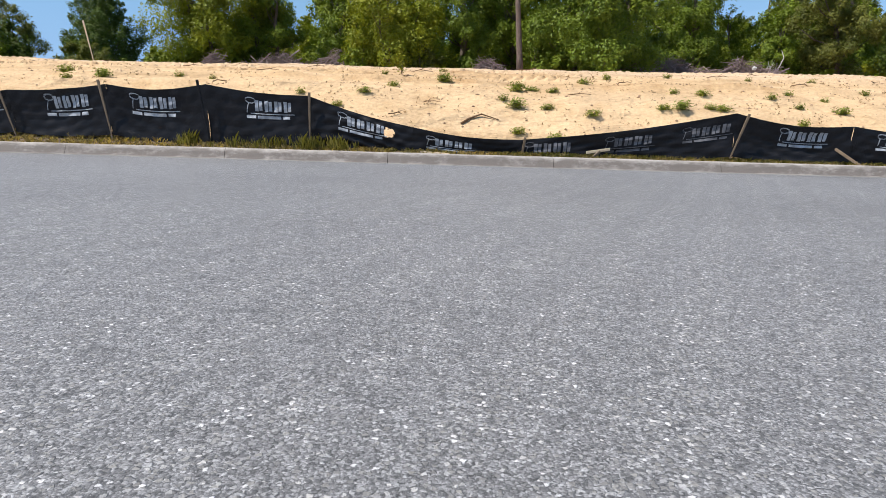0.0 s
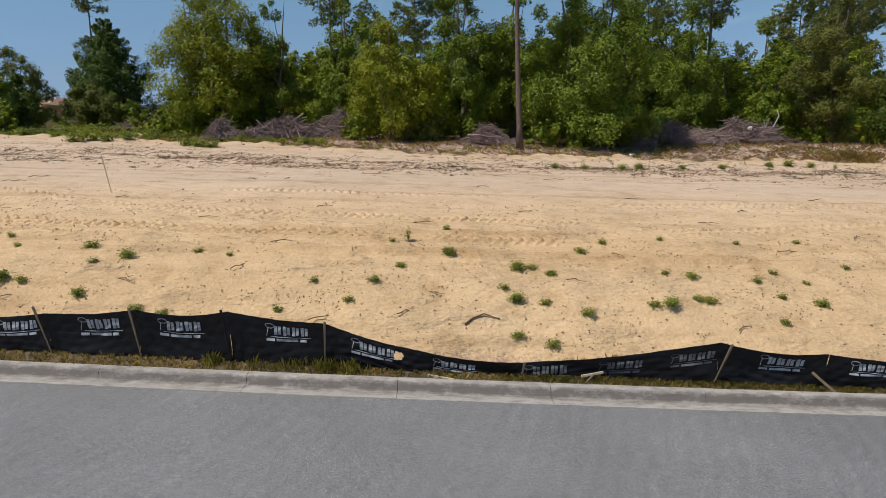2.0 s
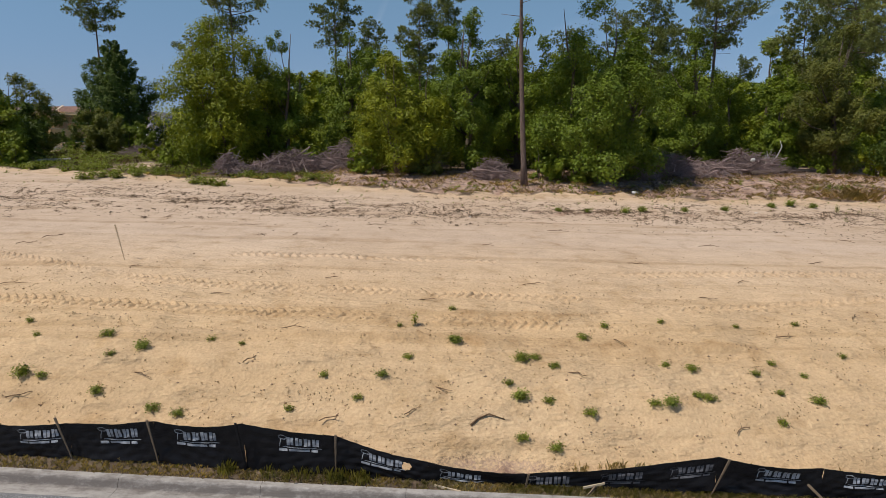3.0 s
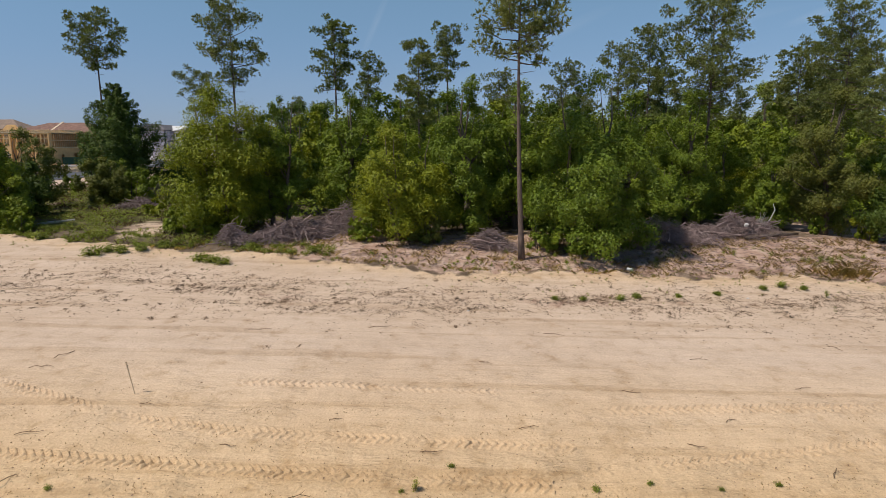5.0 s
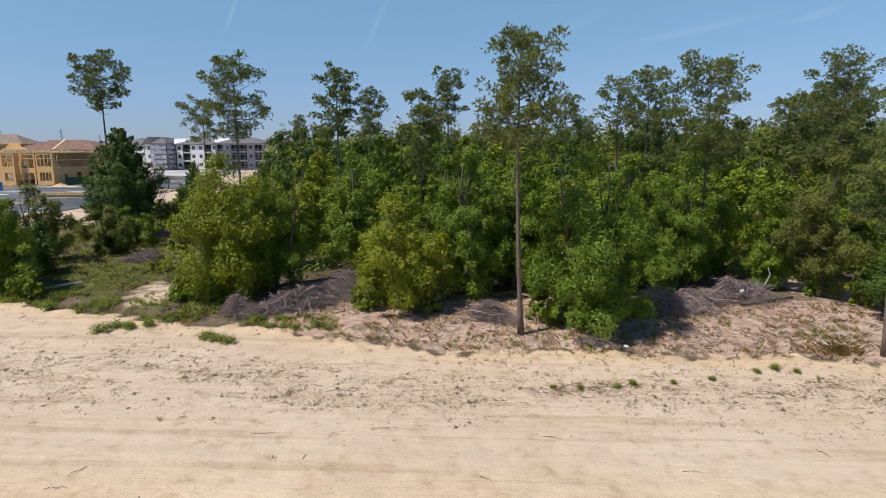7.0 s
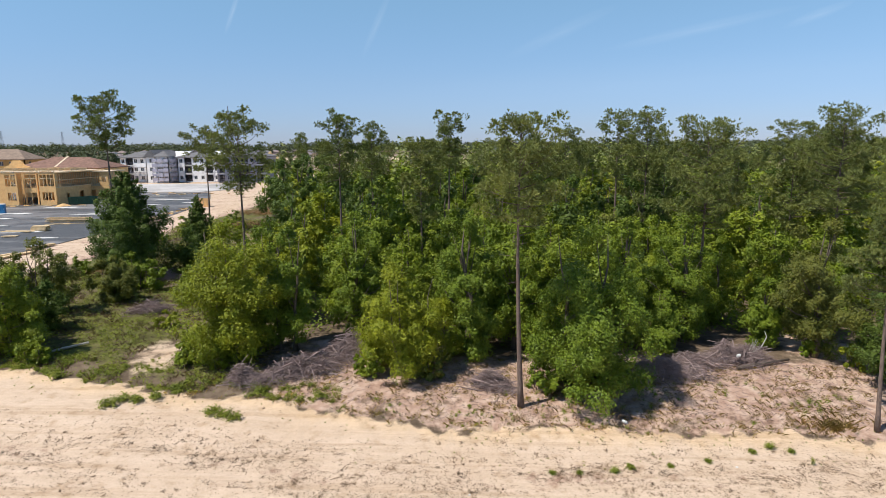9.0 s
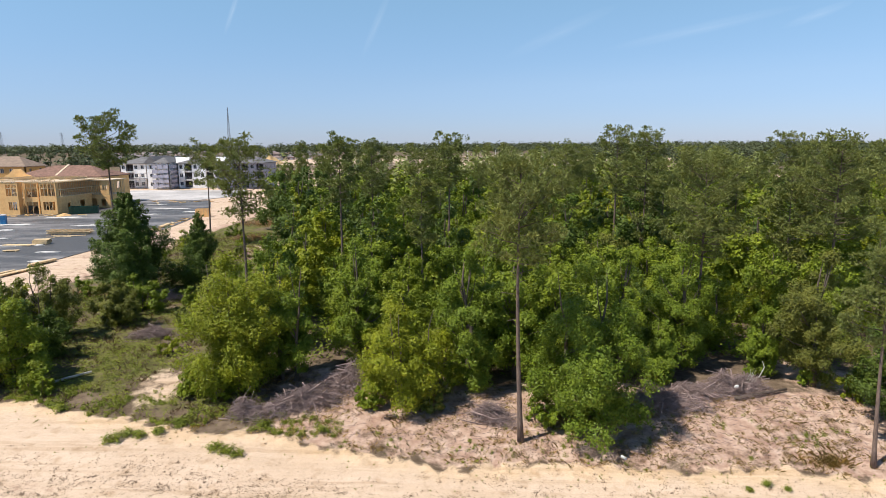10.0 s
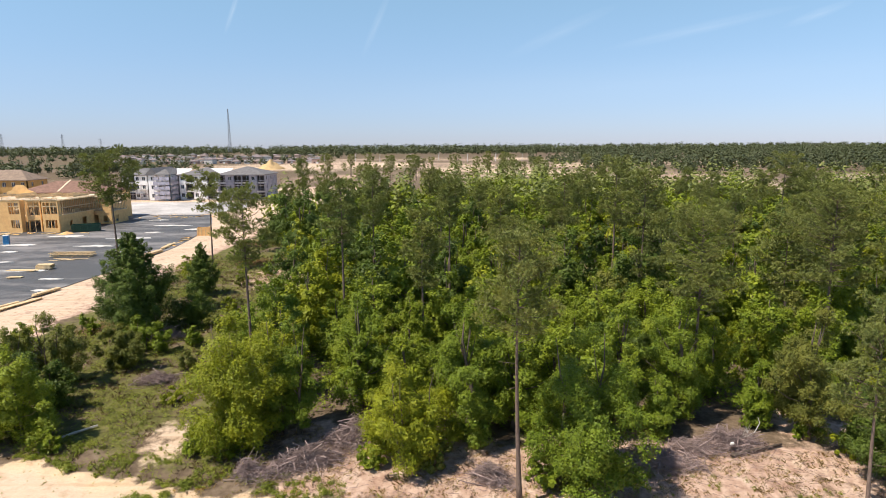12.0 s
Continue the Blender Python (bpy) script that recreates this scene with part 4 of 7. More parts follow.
for i, (x, y, h, c, r, n) in enumerate(PINES):
    near = y < 64
    pine(at(x, y, rz=i * 77), 100 + i, h, c, r, n, NEEDLES, TALL, 22 if near else 18, 9 if near else 8, 0.27 if near else 0.32, 0.027 if near else 0.042)


# the wood behind
def scatter(rs, x0, x1, y0, y1, gap, keep):
    pts = []
    for gx, gy in product(np.arange(x0, x1, gap), np.arange(y0, y1, gap)):
        x, y = gx + rs.uniform(-0.42, 0.42) * gap, gy + rs.uniform(-0.42, 0.42) * gap
        if keep(x, y):
            pts.append((x, y))
    return pts


TAKEN = [(-16.8, 46.5, 4), (-13.4, 47.4, 3), (-3.4, 44.6, 4), (1.6, 47.8, 3.5), (9.4, 43.6, 4.5), (20.5, 51.0, 4), (30, 48.6, 4), (36, 45.5, 4), (-39, 73, 5),
         (-33.6, 77.5, 3), (-38.3, 93, 3), (-8.9, 56.5, 4), (-16.5, 57, 4), (-6.8, 71.5, 3.4), (-5.6, 82, 3.2), (-10, 48, 5), (23.5, 47, 4.0), (16.5, 44.5, 3.6)]


def wooded(x, y):
    left = np.interp(y, [40, 50, 60, 80, 100, 125, 150, 200, 300], [-20, -20, -24, -25, -27, -33, -45, -58, -70])
    front = np.interp(x, [-60, -20, -14, 0, 10, 18, 26, 40, 120], [62, 56, 51, 49.5, 47.5, 53.5, 55, 50, 48])
    return x > left and y > front and abs(x) < 0.78 * y + 6 and all(math.hypot(x - a, y - b) > c for a, b, c in TAKEN)


rs = np.random.RandomState(21)
KINDS = [("oak", LEAF_OAK, OAK, 8.8, 7.2), ("lime", LEAF_LIME, "yellow-green young broadleaf tree", 8.0, 6.6), ("oak2", LEAF_OAK, OAK, 10.2, 6.8), ("dark", LEAF_DARK, "dark green dense broadleaf tree", 9.4, 7.0),
         ("oak3", LEAF_OAK, OAK, 7.4, 6.8), ("olive", LEAF_OLIVE, "olive-green broadleaf tree of the wood", 8.4, 6.4)]
MADE = {}


def wood_tree(kind, x, y, size, detail):
    """A tree of the wood: the first of each kind and detail is built, the others share its meshes."""
    m = at(x, y, rz=rs.uniform(0, 360), scale=size)
    key = (kind, detail)
    if key in MADE:
        return copy_thing(MADE[key], m)
    _, mat, label, h, w = KINDS[kind]
    count, leaf = ((13000, 0.128), (7000, 0.17), (3000, 0.25))[detail]
    MADE[key] = broadleaf("broadleaf_tree", m, 40 + kind * 7 + detail, h, w, count, leaf, mat, label, clumps=(70, 56, 40)[detail])
    return MADE[key]


for x, y in scatter(rs, -60, 70, 44, 72, 4.8, wooded):
    wood_tree(rs.choice(6, p=[.3, .2, .2, .1, .15, .05]), x, y, rs.uniform(0.62, 1.15), 0)
for x, y in scatter(rs, -70, 95, 72, 108, 6.0, wooded):
    wood_tree(rs.choice(6, p=[.3, .15, .25, .15, .1, .05]), x, y, rs.uniform(0.75, 1.25), 1)
for x, y in scatter(rs, -80, 135, 108, 160, 7.2, wooded):
    wood_tree(rs.choice(6, p=[.3, .1, .25, .2, .1, .05]), x, y, rs.uniform(0.8, 1.25), 2)

for x, y, k in ((-33.0, 124, 1.25), (-28.5, 119, 1.3), (-24.0, 124, 1.35), (-29.5, 130, 1.3), (-36.0, 132, 1.2), (-22.5, 116, 1.15)):
    wood_tree(3, x, y, k, 1)

PINE_MADE = {}
for x, y in scatter(rs, -20, 95, 70, 112, 21.0, lambda x, y: wooded(x, y) and x > 4):
    kind = rs.randint(3)
    h = (14.0, 15.5, 13.0)[kind]
    m = at(x, y, rz=rs.uniform(0, 360), scale=rs.uniform(0.85, 1.1) * (1 + (y - 60) * 0.002))
    if kind in PINE_MADE:
        copy_thing(PINE_MADE[kind], m)
    else:
        PINE_MADE[kind] = pine(m, 230 + kind, h, (0.36, 0.45, 0.4)[kind], (3.4, 3.0, 3.2)[kind], 44, NEEDLES, "middling pine standing among the broadleaf trees", 16, 8, 0.32, 0.042)
for x, y in scatter(rs, -62, 150, 112, 190, 11.5, lambda x, y: wooded(x, y) and (x > 20 or y > 135)):
    kind = 10 + rs.randint(3)
    size = rs.uniform(0.68, 0.9)
    m = at(x, y, rz=rs.uniform(0, 360), scale=size)
    if kind in PINE_MADE:
        copy_thing(PINE_MADE[kind], m)
    else:
        PINE_MADE[kind] = pine(m, 190 + kind, (19.5, 18, 21)[kind - 10], (0.5, 0.55, 0.58)[kind - 10], (3.8, 3.4, 4.0)[kind - 10], 34, NEEDLES, TALL, 10, 7, 0.45, 0.075)


def far_wood(name, pts, hs, ws, per, leaf, mat, label, cone=0.0, seed=1):
    """Woods too far off to count: many rough crowns in one mesh."""
    rs = np.random.RandomState(seed)
    n = len(pts)
    z = height(pts[:, 0], pts[:, 1])
    i = np.repeat(np.arange(n), per)
    d = rs.normal(0, 1, (n * per, 3))
    d /= np.linalg.norm(d, axis=1)[:, None]
    d *= rs.uniform(0.6, 1.05, n * per)[:, None]
    up = 0.5 + 0.5 * d[:, 2]
    wide = 1 - cone * up
    c = np.stack([pts[i, 0] + d[:, 0] * ws[i] / 2 * wide, pts[i, 1] + d[:, 1] * ws[i] / 2 * wide, z[i] + hs[i] * (0.06 + 0.94 * up)], -1)
    ob = part(name, leaves(c, d + np.array([0, 0, 0.6]), leaf, rs, 0.9), mat)
    return tagged(ob, label, "woods", kind="stuff")


rs = np.random.RandomState(31)
p = np.array(scatter(rs, -95, 330, 160, 330, 7.5, lambda x, y: wooded(x, y) and y < np.interp(x, [-70, -30, 20, 60, 110, 330], [150, 190, 260, 250, 212, 222])))
far_wood("far_trees", p, rs.uniform(7, 13, len(p)), rs.uniform(6, 9, len(p)), 150, 0.5, LEAF_OAK, "dense green broadleaf woods seen from above", 0.2, 3)
k = rs.choice(len(p), len(p) // 2, replace=False)
far_wood("far_pines", p[k] + 2, rs.uniform(13, 18, len(k)), rs.uniform(4, 7, len(k)), 150, 0.5, NEEDLES, "pine crowns standing above the woods", -0.3, 4)

p = np.array(scatter(rs, -1700, 2300, 1250, 1800, 25, lambda x, y: abs(x) < 0.85 * y and (x + 480) ** 2 > 3600 or y > 1650))
far_wood("horizon_woods", p, rs.uniform(11, 24, len(p)), rs.uniform(14, 26, len(p)), 45, 1.9, HAZED_LEAF, "dark wooded ridge on the horizon", 0.3, 5)
def open_land(x, y):
    """Cleared strips that stay free of trees."""
    return 470 < y < 560 and 60 < x < 150 or 1180 < y < 1330 and 230 < x < 330


p = np.column_stack([rs.uniform(20, 950, 3600), 430 + 850 * rs.uniform(0, 1, 3600) ** 1.4])
p = np.array([q for q in p if q[0] > np.interp(q[1], [440, 560, 700, 900, 1250], [100, 150, 90, 190, 330]) and abs(q[0]) < 0.8 * q[1] and not open_land(*q) and ripple(q[0] * 0.03, q[1] * 0.014, 0, 5) > -0.25 + rs.normal(0, 0.3)])
far_wood("middle_woods", p, rs.uniform(7, 18, len(p)), rs.uniform(5, 10, len(p)), 60, 1.0, HAZED_LEAF, "open pine woods beyond the cleared land", 0.2, 6)
p = np.concatenate([np.stack([rs.uniform(-430, -200, 110), rs.uniform(400, 560, 110)], -1), np.stack([rs.uniform(-760, -160, 90), rs.uniform(600, 1150, 90)], -1)])
far_wood("scattered_trees", p, rs.uniform(6, 12, len(p)), rs.uniform(7, 12, len(p)), 90, 1.0, HAZED_LEAF, "scattered dark trees round the far houses", 0.2, 7)
FAR_PINES = {}
for i in range(46):
    kind = i % 2
    y = rs.uniform(235, 430)
    x = rs.uniform(-0.2, 0.24) * y
    m = at(x, y, rz=rs.uniform(0, 360), scale=rs.uniform(0.7, 1.15))
    if kind in FAR_PINES:
        copy_thing(FAR_PINES[kind], m)
    else:
        FAR_PINES[kind] = pine(m, 260 + kind, (17, 15)[kind], (0.45, 0.55)[kind], (3.2, 3.6)[kind], 22, NEEDLES, "single pine standing at the edge of the cleared land", 4, 7, 0.7, 0.1)

# ---------------------------------------------------------------- the building site
OSB = plain("sheathing_board", (0.9, 0.53, 0.23), 0.8, 0.9, 0.16, 9, 0.0, per_object=0.12)
LUMBER = plain("new_lumber", (0.74, 0.55, 0.32), 0.8, 1.5, 0.2, 12, 0.0, per_object=0.2)
DECKING = plain("pale_roof_deck", (0.66, 0.53, 0.38), 0.85, 0.6, 0.2, 6, 0.0)
SHINGLE = plain("brown_shingles", (0.23, 0.135, 0.1), 0.9, 1.2, 0.3, 10, 0.0)
GREY_SHINGLE = plain("grey_shingles", (0.17, 0.165, 0.165), 0.9, 1.0, 0.25, 10, 0.0)
WRAP = plain("white_house_wrap", (0.86, 0.86, 0.86), 0.7, 0.5, 0.12, 6, 0.0)
# near-black colour that stands in for shade inside recesses
UNLIT = plain("unlit_opening", (0.035, 0.03, 0.028), 0.6, 1.0, 0.3, 6, 0.0)
PANE = plain("window_glass", (0.05, 0.06, 0.075), 0.12, 0.5, 0.2, 6, 0.0, 0.6)
TRIM = plain("white_trim", (0.7, 0.7, 0.68), 0.6, 1.0, 0.08, 8, 0.0)
STUCCO = plain("ochre_board", (0.45, 0.27, 0.1), 0.85, 0.8, 0.15, 8, 0.0)
STEEL = plain("scaffold_steel", (0.34, 0.33, 0.38), 0.5, 1.0, 0.15, 8, 0.0, 0.5, 0.6)
NETTING = plain("scaffold_netting", (0.4, 0.39, 0.46), 0.8, 0.6, 0.2, 7, 0.0)
GREEN_STEEL = plain("green_painted_steel", (0.014, 0.06, 0.035), 0.6, 1.0, 0.25, 8, 0.0, 0.4)
BLUE_PLASTIC = plain("blue_plastic", (0.03, 0.2, 0.42), 0.45, 1.0, 0.12, 8, 0.0, 0.4)
GALVANISED = plain("galvanised_steel", (0.3, 0.31, 0.33), 0.5, 0.3, 0.15, 3, 0.0, 0.5, 0.5)


def pad_sheet(name, outline, mat, lift, label, category="pavement"):
    """A flat sheet on the site's fill, cut into strips that follow the ground."""
    y0, y1 = min(p[1] for p in outline), max(p[1] for p in outline)
    left, right = [p for p in outline if p[2] < 0], [p for p in outline if p[2] > 0]
    ys = np.linspace(y0, y1, 40)
    xl, xr = np.interp(ys, [p[1] for p in left], [p[0] for p in left]), np.interp(ys, [p[1] for p in right], [p[0] for p in right])
    v, f = [], []
    for a, b, y in zip(xl, xr, ys):
        z = float(np.interp(y, [70, 130, 200, 260], [6.3, 7.2, 8.0, 8.3]))
        for x in (a, b):
            v += [(x, y, z + lift), (x, y, z - 0.4)]
    for i in range(len(ys) - 1):
        a = i * 4
        f += [(a, a + 2, a + 6, a + 4), (a + 2, a + 3, a + 7, a + 6), (a + 1, a, a + 4, a + 5)]
    f += [(0, 1, 3, 2), (len(v) - 4, len(v) - 2, len(v) - 1, len(v) - 3)]
    tagged(part(name, (v, f), mat), label, category, kind="structure")


pad_sheet("parking_pavement", [(-230, 60, -1), (-230, 196, -1), (-66, 60, 1), (-64.5, 92, 1), (-62, 115, 1), (-61.5, 135, 1), (-63, 150, 1), (-68, 175, 1), (-76, 196, 1)], LOT_ASPHALT, 0.10, "new dark asphalt parking area on the building site")
pad_sheet("gravel_pavement", [(-118, 197, -1), (-126, 240, -1), (-80, 197, 1), (-71, 215, 1), (-78, 240, 1)], plain("limerock", (0.46, 0.44, 0.42), 0.9, 0.08, 0.35, 1.2, 0.0), 0.16, "pale limerock base spread before the apartments")


def site_z(y):
    return float(np.interp(y, [70, 130, 200, 260], [6.3, 7.2, 8.0, 8.3])) + 0.10


def island(x0, x1, y, deep):
    """A poured concrete island with a ragged sandy outline."""
    rs = random.Random(int(x0 * 10))
    bm = bmesh.new()
    n = 22
    ring = [bm.verts.new(((x0 + x1) / 2 + math.cos(2 * math.pi * i / n) * (x1 - x0) / 2 * rs.uniform(0.55, 1.1), y + math.sin(2 * math.pi * i / n) * deep * rs.uniform(0.4, 1.3), site_z(y))) for i in range(n)]
    face = bm.faces.new(ring)
    up = bmesh.ops.extrude_face_region(bm, geom=[face])["geom"]
    bmesh.ops.translate(bm, verts=[v for v in up if isinstance(v, bmesh.types.BMVert)], vec=(0, 0, 0.12))
    bmesh.ops.recalc_face_normals(bm, faces=bm.faces)
    tagged(part("concrete_island", bm, SLAB), "pale concrete and sand island on the asphalt", "island", "concrete islands")


for x0, x1, y, d in ((-104, -94.7, 139, 1.4), (-85.2, -75.5, 137.2, 1.3), (-83.3, -71.9, 171, 1.2), (-84, -73.5, 111, 0.9), (-84.7, -71.6, 148.5, 1.0), (-97, -93.5, 130.2, 1.0), (-67.4, -63.8, 96, 0.7), (-92, -86, 119, 0.8), (-110, -99, 128, 1.2), (-79, -74, 158, 1.0), (-101, -90, 152, 1.6), (-72, -67, 104, 0.6), (-71, -66, 163, 1.3), (-90, -84, 183, 1.4)):
    island(x0, x1, y, d)


def lumber_stack(x, y, rz, length, rows, layers):
    ob = thing("lumber_stack", pose(x, y, site_z(y), 0, 0, rz), "stack of new pale timber lying on the asphalt", "timber stack", "timber stacks")
    rs = random.Random(int(x))
    me = None
    for s in (-0.35, 0.35):
        part("bearer", boxed((s * length, 0, 0.05), (0.1, rows * 0.32, 0.1)), LUMBER, ob)
    for i, j in product(range(rows), range(layers)):
        if me is None:
            b = part("plank", boxed((0, 0, 0), (length, 0.29, 0.13), bevel=0.01), LUMBER, ob)
            me = b.data
        else:
            b = new("plank", me)
            b.parent = ob
        b.matrix_basis = pose(rs.uniform(-0.3, 0.3), (i - rows / 2 + 0.5) * 0.32, 0.17 + j * 0.14, 0, 0, rs.uniform(-0.8, 0.8))


lumber_stack(-76.0, 112.8, 8, 2.6, 5, 6)
lumber_stack(-79.0, 111.0, -3, 5.5, 4, 1)
lumber_stack(-63.6, 87.5, 78, 7.5, 3, 1)
lumber_stack(-64.9, 86.0, 74, 5.0, 2, 2)
lumber_stack(-64.0, 94.5, 80, 5.0, 3, 2)
lumber_stack(-62.6, 127.0, 84, 6.0, 4, 3)
lumber_stack(-63.4, 136.0, 96, 6.0, 3, 2)
lumber_stack(-76.5, 105.3, 10, 2.4, 3, 1)


def truss_bundle(x, y, rz, length, count):
    """Roof trusses lying on their sides, one on another, with daylight between the chords."""
    ob = thing("truss_bundle", pose(x, y, site_z(y), 0, 0, rz), "bundle of pale timber roof trusses lying on the asphalt", "truss bundle", "timber stacks")
    rs = random.Random(3)
    for s in (-0.4, 0.0, 0.4):
        part("bearer", boxed((s * length, 0, 0.08), (0.14, 1.9, 0.16)), LUMBER, ob)
    for k in range(count):
        z, dx, dy = 0.22 + k * 0.17, rs.uniform(-0.35, 0.35), rs.uniform(-0.12, 0.12)
        for yy in (-0.8, 0.8):
            part("chord", boxed((dx, yy + dy, z), (length, 0.14, 0.09), bevel=0.008), LUMBER, ob)
        web = Rods()
        n = int(length / 0.9)
        for i in range(n):
            a = -length / 2 + 0.1 + i * (length - 0.2) / n
            web.add([(a + dx, -0.8 + dy, z), (a + (length - 0.2) / n + dx, 0.8 + dy, z)][:: 1 if i % 2 else -1], [0.05, 0.05], 4)
        part("web", web.data(), LUMBER, ob)


truss_bundle(-78.0, 125.0, 1, 8.8, 5)
for i in range(9):
    plank = part("loose_plank", boxed((0, 0, 0.05), (2.2 + (i * 0.37) % 1.9, 0.2, 0.06), bevel=0.006), LUMBER)
    px, py = -79.5 + (i * 1.93) % 5.5, 120.6 + (i * 0.71) % 2.2
    plank.matrix_basis = pose(px, py, site_z(py) + 0.03 * (i % 3), 0, 0, -14 + (i * 23) % 31)
    tagged(plank, "loose pale plank dropped on the asphalt", "plank", "loose planks")


def rubble_heap(x, y, wide, tall, mat, label, name="timber_heap"):
    rs = np.random.RandomState(int(abs(x)))
    bm = bmesh.new()
    bmesh.ops.create_cone(bm, cap_ends=False, segments=40, radius1=1.0, radius2=0.02, depth=1.0)
    bmesh.ops.subdivide_edges(bm, edges=[e for e in bm.edges if abs(e.verts[0].co.z - e.verts[1].co.z) > 0.5], cuts=7)
    for v in bm.verts:
        t = v.co.z + 0.5
        q = 1 + 0.3 * noise.noise(Vector((v.co.x * 1.7 + x, v.co.y * 1.7, 0))) + 0.14 * noise.noise(v.co * 7)
        v.co = Vector((v.co.x * wide / 2 * q, v.co.y * wide / 2.6 * q, t ** 1.15 * tall * (0.85 + 0.3 * noise.noise(v.co * 3 + Vector((x, 0, 0)))) - 0.1))
    z = site_z(y) if x < -60 and y < 260 else float(height(x, y))
    ob = part(name, bm, mat, smooth=True)
    ob.matrix_basis = pose(x, y, z, 0, 0, rs.uniform(0, 90))
    tagged(ob, label, "heap")


rubble_heap(-99, 156.5, 4.5, 0.9, OSB, "heap of splintered timber offcuts by the wooden building")
rubble_heap(-160, 562, 32, 9.5, plain("orange_soil", (0.58, 0.4, 0.2), 0.95, 0.15, 0.2, 2, 0.0), "tall mound of orange soil on the cleared land", "soil_mound")
rubble_heap(-129, 548, 20, 4.0, plain("pale_soil", (0.58, 0.44, 0.28), 0.95, 0.15, 0.2, 2, 0.0), "low mound of pale soil on the cleared land", "soil_mound")


rs = random.Random(12)
for i in range(70):
    if i < 26:
        px, py = rs.uniform(-116, -93), rs.uniform(154.5, 158.5)
    elif i < 50:
        py = rs.uniform(118, 150)
        px = float(np.interp(py, [115, 135, 150], [-62.6, -62.1, -63.6])) + rs.uniform(-1.6, 0.2)
    else:
        px, py = rs.uniform(-96, -66), rs.uniform(186, 198)
    plank = part("board_offcut", boxed((0, 0, 0.06), (rs.uniform(0.6, 2.6), rs.uniform(0.15, 0.6), rs.uniform(0.06, 0.25)), bevel=0.01), (LUMBER, OSB, LUMBER, STUCCO)[i % 4])
    plank.matrix_basis = pose(px, py, site_z(py), 0, 0, rs.uniform(0, 180))
    tagged(plank, "timber offcut dropped on the building site", "offcut", "timber offcuts")


def skip_bin():
    ob = thing("waste_skip", pose(-96.2, 161.0, site_z(161), 0, 0, 22), "dark green steel waste skip before the wooden building", "skip")
    bm = bmesh.new()
    for c, s in (((0, 0, 0.2), (6.4, 2.4, 0.1)), ((0, -1.2, 1.0), (6.6, 0.1, 1.7)), ((0, 1.2, 1.0), (6.6, 0.1, 1.7)), ((-3.25, 0, 1.0), (0.1, 2.4, 1.7)), ((3.25, 0, 1.0), (0.1, 2.4, 1.7))):
        box(bm, c, s)
    part("tub", bm, GREEN_STEEL, ob)
    for i in range(8):
        part("rib", boxed((-2.9 + i * 0.83, -1.29, 0.95), (0.12, 0.09, 1.5)), GREEN_STEEL, ob)
    for y in (-1.25, 1.25):
        part("rim", boxed((0, y, 1.9), (6.75, 0.16, 0.14)), GREEN_STEEL, ob)
    for x in (-2.6, 2.6):
        part("roller", Rods().add([(x, -1.0, 0.1), (x, 1.0, 0.1)], [0.1, 0.1], 8).data(), STEEL, ob)


skip_bin()


def portable_toilet(x, y, rz):
    ob = thing("portable_toilet", pose(x, y, site_z(y), 0, 0, rz), "blue plastic portable toilet standing on the asphalt", "portable toilet")
    part("cabin", boxed((0, 0, 1.05), (1.1, 1.15, 2.05), bevel=0.04), BLUE_PLASTIC, ob)
    part("roof", boxed((0, 0, 2.17), (1.16, 1.2, 0.22), bevel=0.08), TRIM, ob, "pale domed roof")
    door = part("door", boxed((0, -0.59, 1.05), (0.75, 0.04, 1.8), bevel=0.01), BLUE_PLASTIC, ob)
    part("handle", boxed((0.28, -0.625, 1.05), (0.06, 0.04, 0.18)), TRIM, door)
    part("skid", boxed((0, 0, 0.03), (1.2, 1.2, 0.08)), STEEL, ob)


portable_toilet(-102.8, 140.2, 20)

crate = thing("site_bin", pose(-61.9, 154.0, float(height(-61.9, 154)), 0, 0, 8), "plywood-sided site bin at the edge of the asphalt", "bin")
for c, s in (((0, -1.0, 1.0), (3.2, 0.08, 2.0)), ((0, 1.0, 1.0), (3.2, 0.08, 2.0)), ((-1.6, 0, 1.0), (0.08, 2.0, 2.0)), ((1.6, 0, 1.0), (0.08, 2.0, 2.0))):
    part("side_panel", boxed(c, s), OSB, crate)
for i in range(4):
    part("batten", boxed((-1.4 + i * 0.93, -1.07, 1.0), (0.1, 0.06, 2.0)), LUMBER, crate)


# ---------------------------------------------------------------- buildings
def wall_mesh(length, tall, thick, holes):
    """A wall along x with openings through it: holes are x0, x1, z0, z1."""
    xs = sorted({0.0, length, *[h[0] for h in holes], *[h[1] for h in holes]})
    zs = sorted({0.0, tall, *[h[2] for h in holes], *[h[3] for h in holes]})
    bm = bmesh.new()
    for x0, x1 in zip(xs, xs[1:]):
        start = None
        for z0, z1 in [*zip(zs, zs[1:]), (tall, tall)]:
            solid = z1 > z0 and not any(h[0] - 1e-4 <= x0 and x1 <= h[1] + 1e-4 and h[2] - 1e-4 <= z0 and z1 <= h[3] + 1e-4 for h in holes)
            if solid and start is None:
                start = z0
            if not solid and start is not None:
                box(bm, ((x0 + x1) / 2, thick / 2, (start + z0) / 2), (x1 - x0, thick, z0 - start))
                start = None
    return bm


